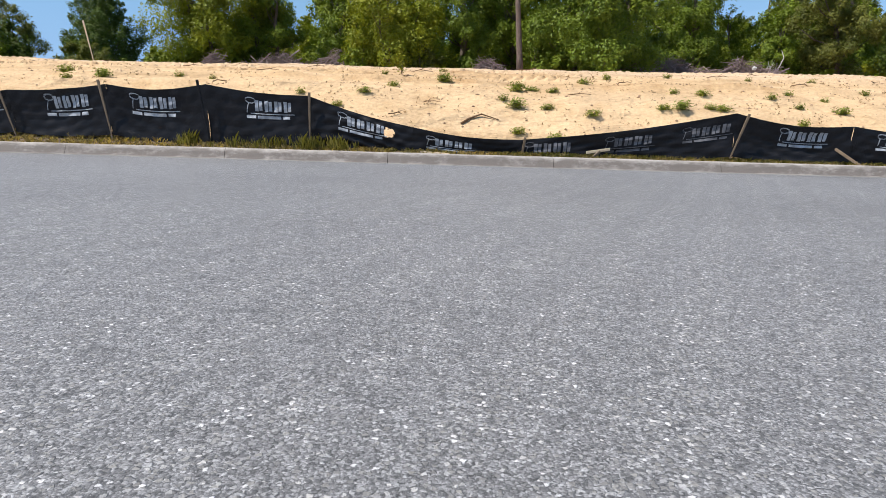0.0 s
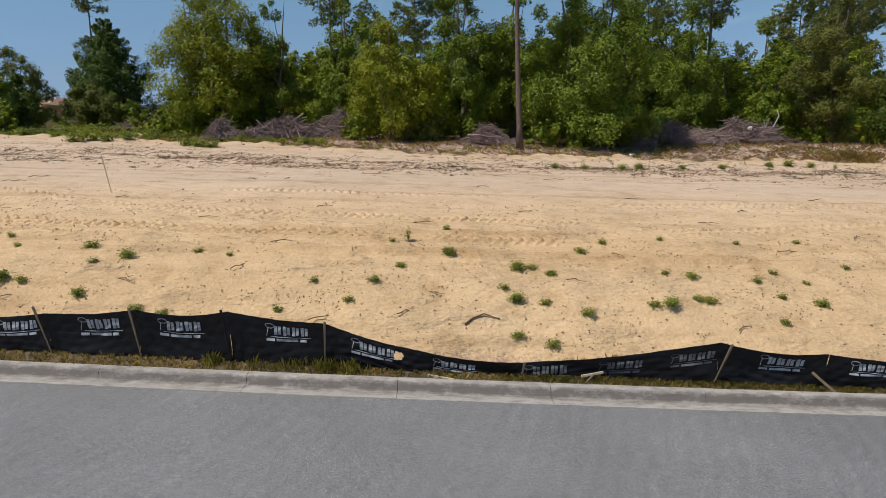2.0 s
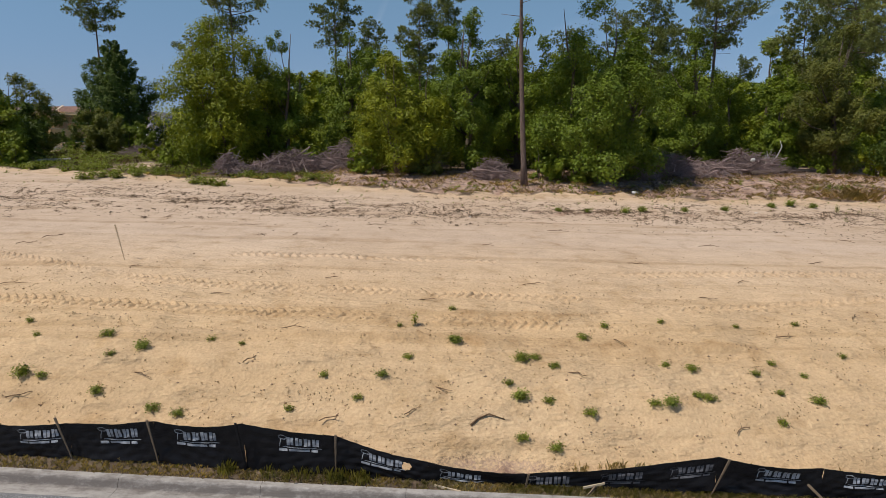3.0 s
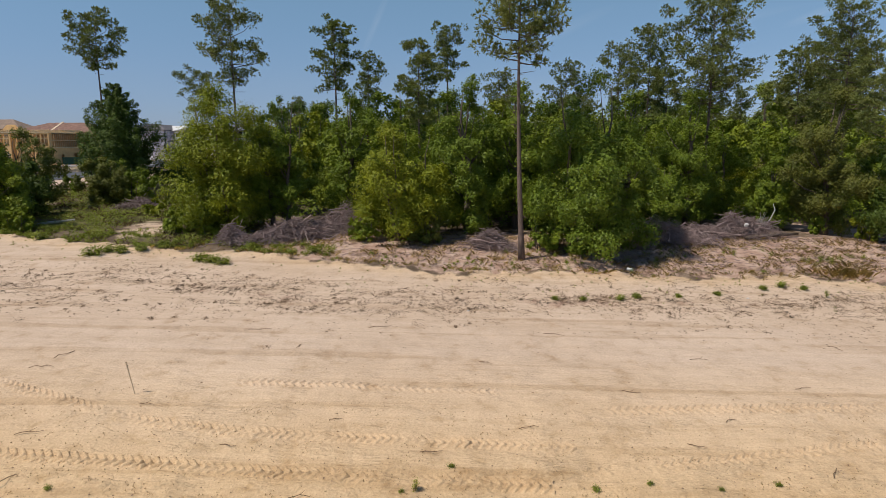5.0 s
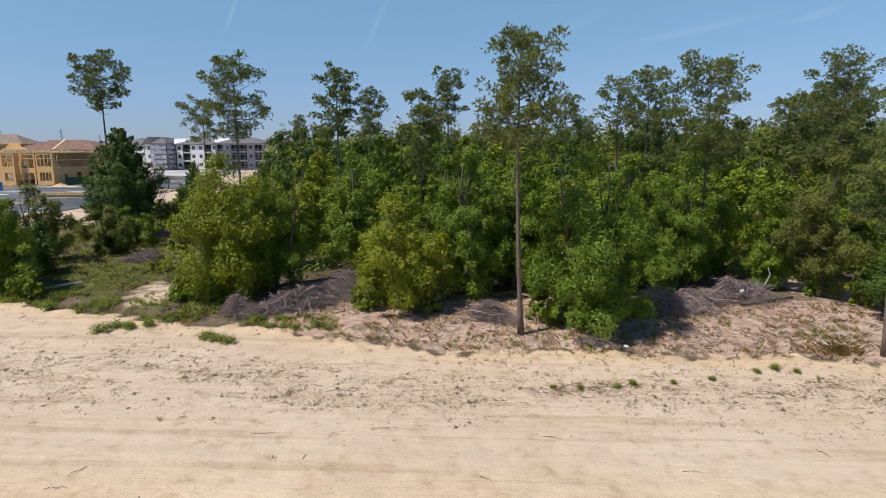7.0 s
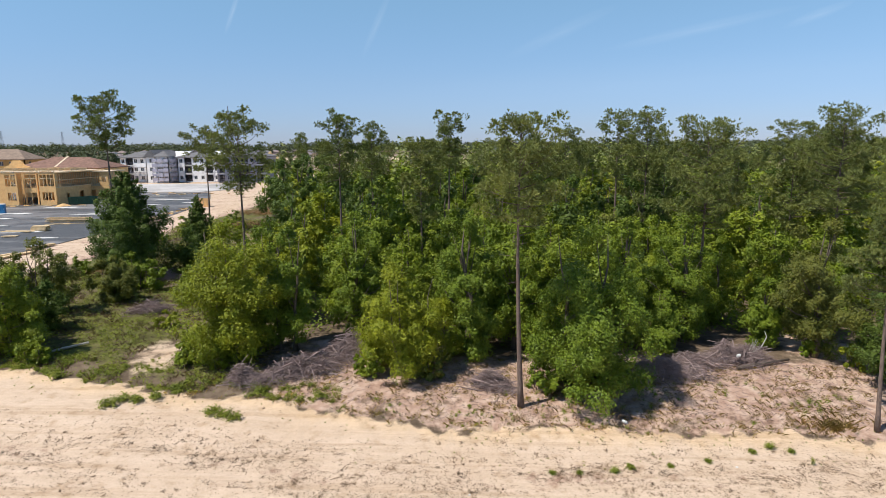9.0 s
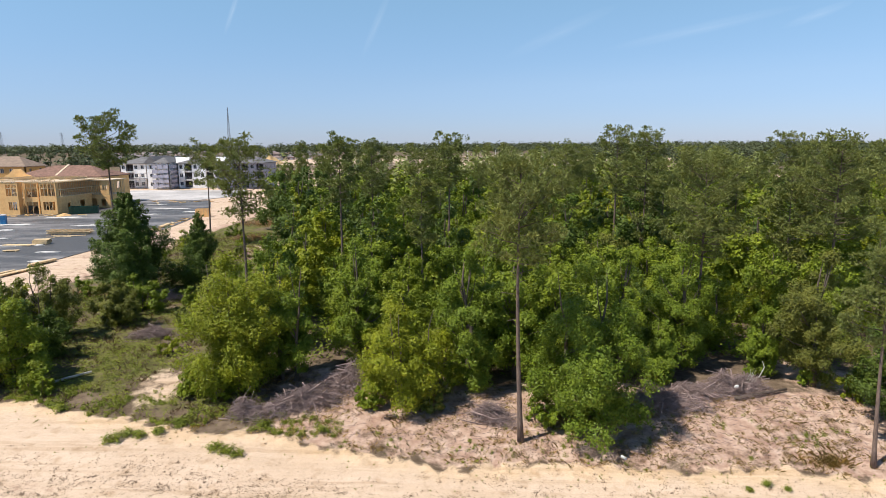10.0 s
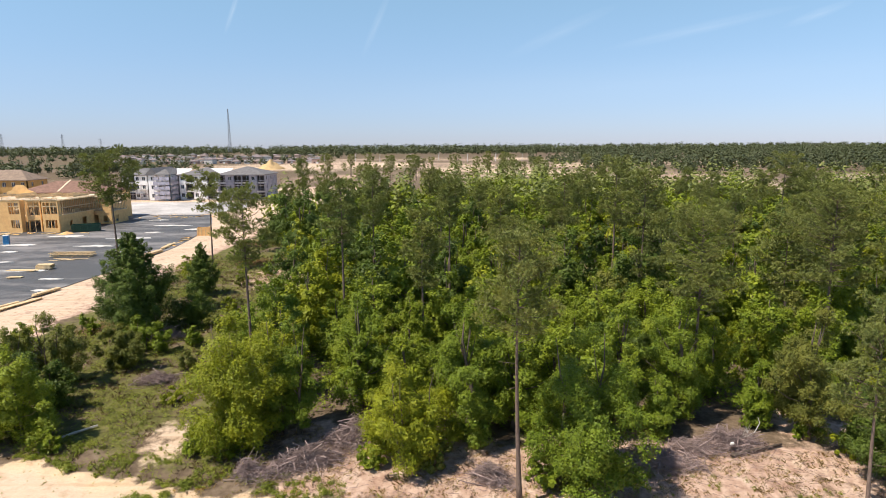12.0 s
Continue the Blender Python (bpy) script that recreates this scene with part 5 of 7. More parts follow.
def hip_roof(x0, x1, y0, y1, z, rise, over=0.6, gable=False):
    bm = bmesh.new()
    x0, x1, y0, y1 = x0 - over, x1 + over, y0 - over, y1 + over
    run = 0.0 if gable else min(x1 - x0, y1 - y0) / 2
    if x1 - x0 >= y1 - y0:
        r = [(x0 + run, (y0 + y1) / 2), (x1 - run, (y0 + y1) / 2)]
    else:
        r = [((x0 + x1) / 2, y0 + run), ((x0 + x1) / 2, y1 - run)]
    e = [bm.verts.new((x, y, z)) for x, y in ((x0, y0), (x1, y0), (x1, y1), (x0, y1))]
    g = [bm.verts.new((x, y, z - 0.25)) for x, y in ((x0, y0), (x1, y0), (x1, y1), (x0, y1))]
    t = [bm.verts.new((*q, z + rise)) for q in r]
    if x1 - x0 >= y1 - y0:
        faces = [(e[0], e[1], t[1], t[0]), (e[1], e[2], t[1]), (e[2], e[3], t[0], t[1]), (e[3], e[0], t[0])]
    else:
        faces = [(e[0], e[1], t[0]), (e[1], e[2], t[1], t[0]), (e[2], e[3], t[1]), (e[3], e[0], t[0], t[1])]
    for q in faces:
        bm.faces.new(q)
    for i in range(4):
        bm.faces.new((g[i], g[(i + 1) % 4], e[(i + 1) % 4], e[i]))
    bm.faces.new(g[::-1])
    return bm


def timber_building():
    """The two-storey building in bare timber: sheathed front with open bays, studs and roof deck."""
    ob = thing("timber_framed_building", pose(-102.2, 160.6, site_z(161) - 0.05, 0, 0, -1.5), "half-built two-storey building of yellow sheathing and bare studs", "building")
    bays = [(-9.0, -5.4, -0.3), (-13.4, -9.9, -1.6), (-4.4, 0.0, -1.2), (-26, -14.2, 0.0)]
    for x0, x1, dy in bays:
        w = x1 - x0
        holes = []
        if w > 6:
            holes = [(1.5, 3.0, 1.0, 2.6), (6.5, 8.0, 1.0, 2.6), (1.5, 3.0, 5.2, 6.8), (6.5, 8.0, 5.2, 6.8)]
        elif x0 == -9.0:
            holes = [(0.35, w - 0.35, 0.0, 3.2), (0.3, w - 0.3, 4.5, 7.9)]
        else:
            holes = [(0.7, w / 2 - 0.08, 1.2, 3.3), (w / 2 + 0.08, w - 0.6, 1.2, 3.3), (0.35, w / 2 - 0.1, 4.9, 7.9), (w / 2 + 0.1, w - 0.35, 4.9, 7.9)]
        front = part("front_wall", wall_mesh(w, 8.3, 0.2, holes), OSB, ob)
        front.matrix_basis = pose(x0, dy, 0)
        for sx in (x0, x1):
            if dy < 0:
                part("bay_cheek", boxed((sx + (0.1 if sx == x0 else -0.1), dy / 2 + 0.1, 4.15), (0.2, -dy - 0.2, 8.3)), OSB, ob)
        for h in holes:
            for k in range(1, max(2, round((h[1] - h[0]) / 1.2))):
                part("stud", boxed((x0 + h[0] + (h[1] - h[0]) * k / max(2, round((h[1] - h[0]) / 1.2)), dy + 0.1, (h[2] + h[3]) / 2), (0.1, 0.12, h[3] - h[2])), LUMBER, ob)
            if h[3] > 7:
                part("header", boxed((x0 + (h[0] + h[1]) / 2, dy + 0.1, 6.9), (h[1] - h[0], 0.12, 0.2)), LUMBER, ob)
            d = Vector((h[1] - h[0], 0, h[3] - h[2]))
            part("brace", boxed((0, 0, 0), (0.1, 0.05, d.length)), LUMBER, ob).matrix_basis = Matrix.Translation((x0 + (h[0] + h[1]) / 2, dy + 0.22, (h[2] + h[3]) / 2)) @ d.to_track_quat("Z", "Y").to_matrix().to_4x4()
    for x0, x1 in ((-5.4, -4.4), (-9.9, -9.0), (-14.2, -13.4)):
        part("recess_wall", wall_mesh(x1 - x0, 8.3, 0.2, [(0.1, x1 - x0 - 0.1, 0.2, 2.6)]), OSB, ob).matrix_basis = pose(x0, 0.3, 0)
    part("side_wall", wall_mesh(15.0, 4.4, 0.2, [(4.0, 5.2, 0.3, 2.7), (9.5, 11.5, 0.0, 3.0)]), OSB, ob).matrix_basis = pose(0.1, -1.0, 0, 0, 0, 90)
    for i in range(28):
        y = -0.9 + i * 0.8
        part("stud", boxed((0.0, y, 6.35), (0.12, 0.1, 3.9)), LUMBER, ob)
    for z in (4.5, 6.4, 8.3):
        part("plate", boxed((0.0, 9.9, z), (0.16, 22.0, 0.18)), LUMBER, ob)
    part("inner_wall", wall_mesh(21.0, 4.0, 0.15, [(3, 4.5, 0.2, 2.4)]), OSB, ob).matrix_basis = pose(-1.6, -0.4, 0, 0, 0, 90)
    for x, y0, z, tall in ((-7.0, 1.6, 4.4, 3.8), (-11.6, 1.2, 4.4, 3.8), (-2.2, 1.5, 4.4, 3.8), (-12.0, 1.8, 0.0, 4.0)):
        for k in range(6):
            part("stud", boxed((x - 1.6 + k * 0.64, y0, z + tall / 2), (0.1, 0.1, tall)), LUMBER, ob)
    part("floor_deck", boxed((-13.2, 10.5, 4.2), (25.6, 20.0, 0.3)), DECKING, ob)
    part("roof_deck", boxed((-13.1, 10.8, 8.52), (26.4, 20.6, 0.12)), DECKING, ob)
    for x0, x1, dy in bays:
        for z in (8.36, 9.0):
            part("parapet_plate", boxed(((x0 + x1) / 2, dy, z), (x1 - x0 + 0.3, 0.16, 0.1)), LUMBER, ob)
        for k in range(int((x1 - x0) / 0.6) + 1):
            part("parapet_stud", boxed((x0 + 0.05 + k * 0.6, dy, 8.68), (0.08, 0.1, 0.56)), LUMBER, ob)
    for k in range(32):
        part("rafter_tail", boxed((0.35, -0.8 + k * 0.68, 8.45), (1.1, 0.07, 0.2)), LUMBER, ob)
    part("back_wall", wall_mesh(26, 8.3, 0.2, []), OSB, ob).matrix_basis = pose(-26, 20.6, 0)
    # a wing of open studs at the side
    part("wing_wall", wall_mesh(6.6, 3.9, 0.2, [(0.9, 2.6, 0.0, 2.9), (4.0, 5.4, 0.8, 2.6)]), OSB, ob).matrix_basis = pose(-1.8, 15.0, 0)
    part("wing_wall", wall_mesh(8.5, 3.9, 0.2, [(2.0, 3.4, 0.8, 2.6)]), OSB, ob).matrix_basis = pose(4.8, 15.0, 0, 0, 0, 90)
    part("wing_panel", wall_mesh(2.6, 4.0, 0.15, [(0.6, 2.0, 1.2, 2.9)]), OSB, ob).matrix_basis = pose(2.1, 15.0, 3.95)
    for i in range(11):
        part("stud", boxed((-1.7 + i * 0.64, 15.1, 5.95), (0.11, 0.11, 4.1)), LUMBER, ob)
        part("stud", boxed((4.7, 15.1 + i * 0.8, 5.95), (0.11, 0.11, 4.1)), LUMBER, ob)
    for z in (4.0, 6.6, 7.95):
        part("plate", boxed((1.5, 15.1, z), (6.6, 0.16, 0.16)), LUMBER, ob)
    part("wing_floor", boxed((1.5, 19.2, 3.98), (6.4, 8.2, 0.2)), DECKING, ob)
    part("wing_roof", boxed((1.5, 19.2, 8.14), (7.2, 9.2, 0.2)), DECKING, ob)
    # loose framing, ladders and sheets left about the upper floor and roof
    rs = random.Random(14)
    for i in range(26):
        a = Vector((rs.uniform(-13, 0), rs.uniform(-0.8, 6), rs.choice((4.5, 8.6))))
        d = Vector((rs.uniform(-1.6, 1.6), rs.uniform(-0.6, 0.6), rs.uniform(1.4, 2.6) if a.z < 5 else rs.uniform(0.2, 0.9)))
        part("prop", boxed((0, 0, d.length / 2), (0.1, 0.08, d.length)), LUMBER, ob).matrix_basis = Matrix.Translation(a) @ d.to_track_quat("Z", "Y").to_matrix().to_4x4()
    for i in range(14):
        part("sheet", boxed((0, 0, 0), (2.4, 1.2, 0.04)), (OSB, DECKING, LUMBER)[i % 3], ob).matrix_basis = pose(rs.uniform(-24, -1), rs.uniform(0.5, 18), 8.64 + 0.05 * (i % 4), rs.uniform(-2, 2), rs.uniform(-2, 2), rs.uniform(0, 90))
    rs = random.Random(4)
    for i in range(16):
        part("truss", boxed((-25 + i * 1.6, rs.uniform(7, 15), 8.95), (0.12, rs.uniform(7, 11), 0.55)), LUMBER, ob)
    part("rear_roof", hip_roof(-27, -1, 21, 36, 9.0, 3.0), SHINGLE, ob, "dark brown shingled hip roof")
    part("rear_wall", wall_mesh(26, 9.0, 0.25, []), OSB, ob).matrix_basis = pose(-27, 21.0, 0)
    part("rear_side_wall", wall_mesh(15, 9.0, 0.25, [(2, 4, 1, 3), (2, 4, 5, 7), (8, 10, 1, 3), (8, 10, 5, 7)]), OSB, ob).matrix_basis = pose(-0.8, 21.0, 0, 0, 0, 90)
    bm = bmesh.new()
    pts = [(-4.2, 0), (-3.9, 0.7), (-2.6, 1.1), (-1.9, 1.9), (-1.2, 2.6), (1.2, 2.6), (1.9, 1.9), (2.6, 1.1), (3.9, 0.7), (4.2, 0)]
    fr = [bm.verts.new((x, 0, z)) for x, z in pts]
    bm.faces.new(fr)
    up = bmesh.ops.extrude_face_region(bm, geom=list(bm.faces))["geom"]
    bmesh.ops.translate(bm, verts=[v for v in up if isinstance(v, bmesh.types.BMVert)], vec=(0, 0.35, 0))
    part("shaped_gable", bm, OSB, ob, "curved gable of yellow sheathing").matrix_basis = pose(-25.5, 20.2, 8.6)
    part("ridge_batten", boxed((0, 0, 0), (0.6, 8.5, 0.2)), DECKING, ob, "pale batten laid up the roof").matrix_basis = pose(-15, 25, 10.7, 21, 0, 6)
    return ob


timber_building()


def window_set(parent, x, y, z, w, h, m):
    """A window: white frame with a mullion, dark glass set back."""
    win = part("window", boxed((x, y + 0.02, z), (w, 0.06, h)), PANE, parent, "dark glass window")
    bm = bmesh.new()
    for c, s in (((x, y - 0.04, z + h / 2), (w + 0.16, 0.1, 0.1)), ((x, y - 0.04, z - h / 2), (w + 0.2, 0.12, 0.1)), ((x - w / 2, y - 0.04, z), (0.1, 0.1, h)), ((x + w / 2, y - 0.04, z), (0.1, 0.1, h)), ((x, y - 0.03, z), (0.07, 0.07, h))):
        box(bm, c, s)
    part("window_frame", bm, m, win)


def housed(name, m, w, d, tall, floors, label, wall, roof, columns, rise=3.0, gable=False, category="building", balconies=(), scaffold=0.0, group=""):
    """A building with storeys, windows set into its front and right-hand side, and a pitched roof."""
    ob = thing(name, m, label, category, group)
    fh = tall / floors
    cols = [w * (i + 0.5) / columns for i in range(columns)]
    holes = []
    for c, fl in product(range(columns), range(floors)):
        z = fl * fh + fh * 0.55
        if c in balconies:
            holes.append((cols[c] - 1.5, cols[c] + 1.5, fl * fh + 0.25, fl * fh + fh - 0.35))
        else:
            holes.append((cols[c] - 0.65, cols[c] + 0.65, z - 0.75, z + 0.75))
    part("front_wall", wall_mesh(w, tall, 0.3, holes), wall, ob).matrix_basis = pose(0, 0, 0)
    for c, fl in product(range(columns), range(floors)):
        z = fl * fh + fh * 0.55
        if c in balconies:
            # back panel painted near black for the shade inside the balcony
            part("balcony_back", boxed((cols[c], 1.5, fl * fh + fh / 2), (3.0, 0.1, fh - 0.6)), UNLIT, ob)
            part("balcony_floor", boxed((cols[c], 0.5, fl * fh + 0.16), (3.2, 1.9, 0.2)), TRIM, ob)
            rail = Rods()
            for k in range(9):
                rail.add([(cols[c] - 1.5 + k * 0.375, -0.3, fl * fh + 0.2), (cols[c] - 1.5 + k * 0.375, -0.3, fl * fh + 1.25)], [0.03, 0.03], 4)
            rail.add([(cols[c] - 1.5, -0.3, fl * fh + 1.25), (cols[c] + 1.5, -0.3, fl * fh + 1.25)], [0.04, 0.04], 4)
            part("balcony_rail", rail.data(), STEEL, ob)
        else:
            window_set(ob, cols[c], 0.15, z, 1.3, 1.5, TRIM)
    side_holes = []
    n = max(1, int(d / 5))
    for i, fl in product(range(n), range(floors)):
        side_holes.append((d * (i + 0.5) / n - 0.6, d * (i + 0.5) / n + 0.6, fl * fh + fh * 0.55 - 0.7, fl * fh + fh * 0.55 + 0.7))
    part("side_wall", wall_mesh(d, tall, 0.3, side_holes), wall, ob).matrix_basis = pose(w, 0, 0, 0, 0, 90)
    for h in side_holes:
        part("window", boxed((w - 0.2, (h[0] + h[1]) / 2, (h[2] + h[3]) / 2), (0.06, h[1] - h[0], h[3] - h[2])), PANE, ob)
    part("side_wall", wall_mesh(d, tall, 0.3, []), wall, ob).matrix_basis = pose(0.3, 0, 0, 0, 0, 90)
    part("back_wall", wall_mesh(w, tall, 0.3, []), wall, ob).matrix_basis = pose(0, d - 0.3, 0)
    part("roof", hip_roof(0, w, 0, d, tall, rise, 0.6, gable), roof, ob)
    if gable:
        bm = bmesh.new()
        if w < d:
            bm.faces.new([bm.verts.new(p) for p in ((0, 0.02, tall), (w, 0.02, tall), (w / 2, 0.02, tall + rise - 0.1))])
        part("gable_wall", bm, wall, ob)
    if scaffold:
        rods = Rods()
        for k in range(int(w / 1.8) + 2):
            for yy in (-1.5, -0.6):
                rods.add([(k * 1.8 - 0.6, yy, 0), (k * 1.8 - 0.6, yy, tall * scaffold)], [0.05, 0.05], 4)
        for k in range(int(tall * scaffold / 1.9) + 1):
            for yy in (-1.5, -0.6):
                rods.add([(-0.8, yy, k * 1.9 + 0.4), (w + 0.8, yy, k * 1.9 + 0.4)], [0.045, 0.045], 4)
        for k in range(int(d / 1.8) + 1):
            rods.add([(w + 1.2, k * 1.8 - 0.6, 0), (w + 1.2, k * 1.8 - 0.6, tall * scaffold)], [0.05, 0.05], 4)
        for k in range(int(tall * scaffold / 1.9) + 1):
            rods.add([(w + 1.2, -1.5, k * 1.9 + 0.4), (w + 1.2, d, k * 1.9 + 0.4)], [0.045, 0.045], 4)
            part("scaffold_deck", boxed((w / 2, -1.05, k * 1.9 + 0.36), (w + 1.4, 0.75, 0.06)), DECKING if k % 2 else STEEL, ob)
        tagged(part("scaffold", rods.data(), STEEL, ob), kind="stuff")
    return ob


ZB = 8.35
housed("apartment_building", pose(-134, 252, ZB), 13.0, 16, 10.2, 3, "white three-storey apartment block with a grey shingled roof", WRAP, GREY_SHINGLE, 5, 2.6, balconies=(1,), scaffold=0.6, group="apartment blocks")
housed("apartment_building", pose(-121.6, 248.5, ZB), 4.2, 18, 10.4, 3, "white gabled bay of the apartment block", WRAP, GREY_SHINGLE, 1, 2.8, True, group="apartment blocks")
tower = housed("apartment_building", pose(-117.2, 247, ZB), 5.4, 17, 10.6, 3, "apartment wing wrapped in grey scaffold netting", WRAP, GREY_SHINGLE, 2, 2.2, scaffold=0.97, group="apartment blocks")
for k in range(5):
    for j in range(3):
        part("netting", boxed((0.5 + j * 2.2, -1.62 + 0.05 * ((k + j) % 2), 1.35 + k * 1.9), (2.0, 0.03, 1.5 - 0.2 * ((k * 2 + j) % 3))), NETTING, tower, "lavender-grey debris netting")
    for j in range(6):
        part("netting", boxed((6.72, 0.2 + j * 2.8, 1.35 + k * 1.9), (0.03, 2.6, 1.5 - 0.2 * ((k + j * 2) % 3))), NETTING, tower, "lavender-grey debris netting")
housed("apartment_building", pose(-110.4, 252, ZB), 17.4, 17, 10.2, 3, "white three-storey apartment block with dark balconies", WRAP, GREY_SHINGLE, 6, 2.8, balconies=(1, 4), group="apartment blocks")
housed("apartment_building", pose(-92.4, 247, ZB), 19.0, 18, 10.4, 3, "grey apartment block wrapped in scaffolding", NETTING, GREY_SHINGLE, 6, 3.0, balconies=(0, 2, 3, 5), scaffold=0.95, group="apartment blocks")
for x, y in ((-112, 253.5), (-95, 254)):
    sheet = part("roof_membrane", boxed((0, 0, 0), (9.5, 8.0, 0.1)), TRIM)
    sheet.matrix_basis = pose(x, y + 2.2, ZB + 11.35, 17, 0, 0)
    tagged(sheet, "white roofing membrane over the unfinished roof slope", "roofing", "roofing sheets")
housed("ochre_building", pose(-193, 214, 8.1), 46.0, 11, 10.6, 3, "ochre three-storey building with a brown hip roof", STUCCO, plain("tan_shingles", (0.27, 0.2, 0.15), 0.9, 1, 0.25, 9, 0.0), 14, 3.4, balconies=(9, 10))

rs = random.Random(8)
HOUSE_WALL = [plain("render_tan", (0.5, 0.42, 0.33), 0.9, 0.5, 0.1, 5, 0.0), plain("render_white", (0.62, 0.6, 0.57), 0.9, 0.5, 0.1, 5, 0.0), plain("render_pink", (0.46, 0.33, 0.28), 0.9, 0.5, 0.1, 5, 0.0)]
HOUSE_ROOF = [plain("taupe_shingles", (0.26, 0.2, 0.175), 0.9, 1, 0.2, 9, 0.0), plain("mauve_shingles", (0.24, 0.2, 0.2), 0.9, 1, 0.2, 9, 0.0), GREY_SHINGLE]
for i in range(84):
    row = i % 4
    x, y = -480 + (i // 4) * 15 + rs.uniform(-5, 5), (720, 830, 950, 1080)[row] + rs.uniform(-14, 14)
    x *= (720, 830, 950, 1080)[row] / 850
    w, d, t = rs.uniform(8, 11.5), rs.uniform(9, 11), rs.choice((3.0, 3.0, 5.6))
    ob = thing("house", at(x, y, -0.1, rs.uniform(-12, 12)), "far small house with pale walls and a brown hip roof", "house", "far houses")
    part("wall", boxed((w / 2, d / 2, t / 2), (w, d, t)), HOUSE_WALL[i % 3], ob)
    part("door", boxed((w * 0.6, -0.04, 1.1), (2.4, 0.12, 2.2)), TRIM, ob)
    part("window", boxed((w * 0.25, -0.04, 1.5), (1.6, 0.12, 1.3)), PANE, ob)
    part("roof", hip_roof(0, w, 0, d, t, 2.1, 0.5), HOUSE_ROOF[(i // 3) % 3], ob)

ramp_road = [(-530, 1330), (-505, 1200), (-470, 1100), (-410, 1010)]
v = [(x + s * 7, y, float(height(x, y)) + 0.6) for x, y in ramp_road for s in (-1, 1)]
tagged(part("far_road", (v, [(2 * i, 2 * i + 1, 2 * i + 3, 2 * i + 2) for i in range(3)]), SLAB), "pale sandy road climbing the far ridge", "road", kind="structure")


def lattice(name, x, y, z0, z1, wide, top, bands, r, label, arms=()):
    ob = thing(name, pose(x, y, z0), label, "tower", "far towers")
    h = z1 - z0
    web = Rods()
    corners = ((-1, -1), (1, -1), (1, 1), (-1, 1))
    for i in range(bands):
        a, b = h * i / bands, h * (i + 1) / bands
        wa, wb = wide + (top - wide) * i / bands, wide + (top - wide) * (i + 1) / bands
        for (cx, cy), (dx, dy) in zip(corners, corners[1:] + corners[:1]):
            web.add([(cx * wa, cy * wa, a), (dx * wb, dy * wb, b)], [r * 0.5, r * 0.5], 3)
            web.add([(dx * wa, dy * wa, a), (cx * wb, cy * wb, b)], [r * 0.5, r * 0.5], 3)
    for cx, cy in corners:
        part("leg", Rods().add([(cx * wide, cy * wide, -1), (cx * top, cy * top, h)], [r, r], 4).data(), GALVANISED, ob)
    part("bracing", web.data(), GALVANISED, ob)
    for f, s in arms:
        part("cross_arm", Rods().add([(-s, 0, h * f), (0, 0, h * f + 1.2), (s, 0, h * f)], [r * 0.6, r, r * 0.6], 4).data(), GALVANISED, ob)
    return ob


lattice("radio_mast", -525, 1500, 20, 121, 3.6, 0.4, 22, 0.28, "slender grey lattice radio mast on the ridge")
for x, y, t in ((-894, 1440, 62), (-936, 1300, 60), (-1006, 1800, 57)):
    lattice("power_pylon", x, y, float(height(x, y)), t, 4.2, 0.7, 8, 0.17, "grey steel power pylon on the horizon", ((0.72, 10), (0.84, 8), (0.95, 6)))
for i in range(9):
    x, y = -190 + i * 36, 760 + 20 * (i % 3)
    ob = thing("light_pole", at(x, y), "pale light pole on the cleared land", "light pole", "far light poles")
    part("pole", Rods().add([(0, 0, 0), (0, 0, 9)], [0.3, 0.22], 5).data(), TRIM, ob)
    part("arm", Rods().add([(0, 0, 9), (1.6, 0, 9.3)], [0.2, 0.2], 4).data(), TRIM, ob)

# ---------------------------------------------------------------- weeds, brush and marks on the sand
def weed_mesh(seed, wide, tall, count, leaf, upright=0.0):
    """A low spreading plant: stems from one root with small leaves along them."""
    rs = np.random.RandomState(seed)
    c, nrm = [], []
    stems = Rods()
    for s in range(14):
        a, reach = rs.uniform(0, 6.28), wide / 2 * rs.uniform(0.4, 1.0) * (1 - upright * 0.8)
        tip = np.array([math.cos(a) * reach, math.sin(a) * reach, tall * rs.uniform(0.35, 1.0) * (1 if upright else 1.1 - reach / wide)])
        stems.add([(0, 0, -0.02), tuple(tip * 0.5 + (0, 0, tall * 0.15)), tuple(tip)], [0.006, 0.005, 0.003], 3)
        for k in range(count // 14):
            t = rs.uniform(0.1, 1.05)
            p = tip * t + np.array([0, 0, tall * 0.3 * math.sin(math.pi * min(1, t))]) + rs.normal(0, leaf * 1.6, 3)
            p[2] = max(p[2], leaf * 0.4)
            c.append(p)
            nrm.append((math.cos(a) * 0.4, math.sin(a) * 0.4, 1.0))
    return stems.data(), leaves(np.array(c), np.array(nrm), leaf, rs, 0.5)


WEEDS = {}


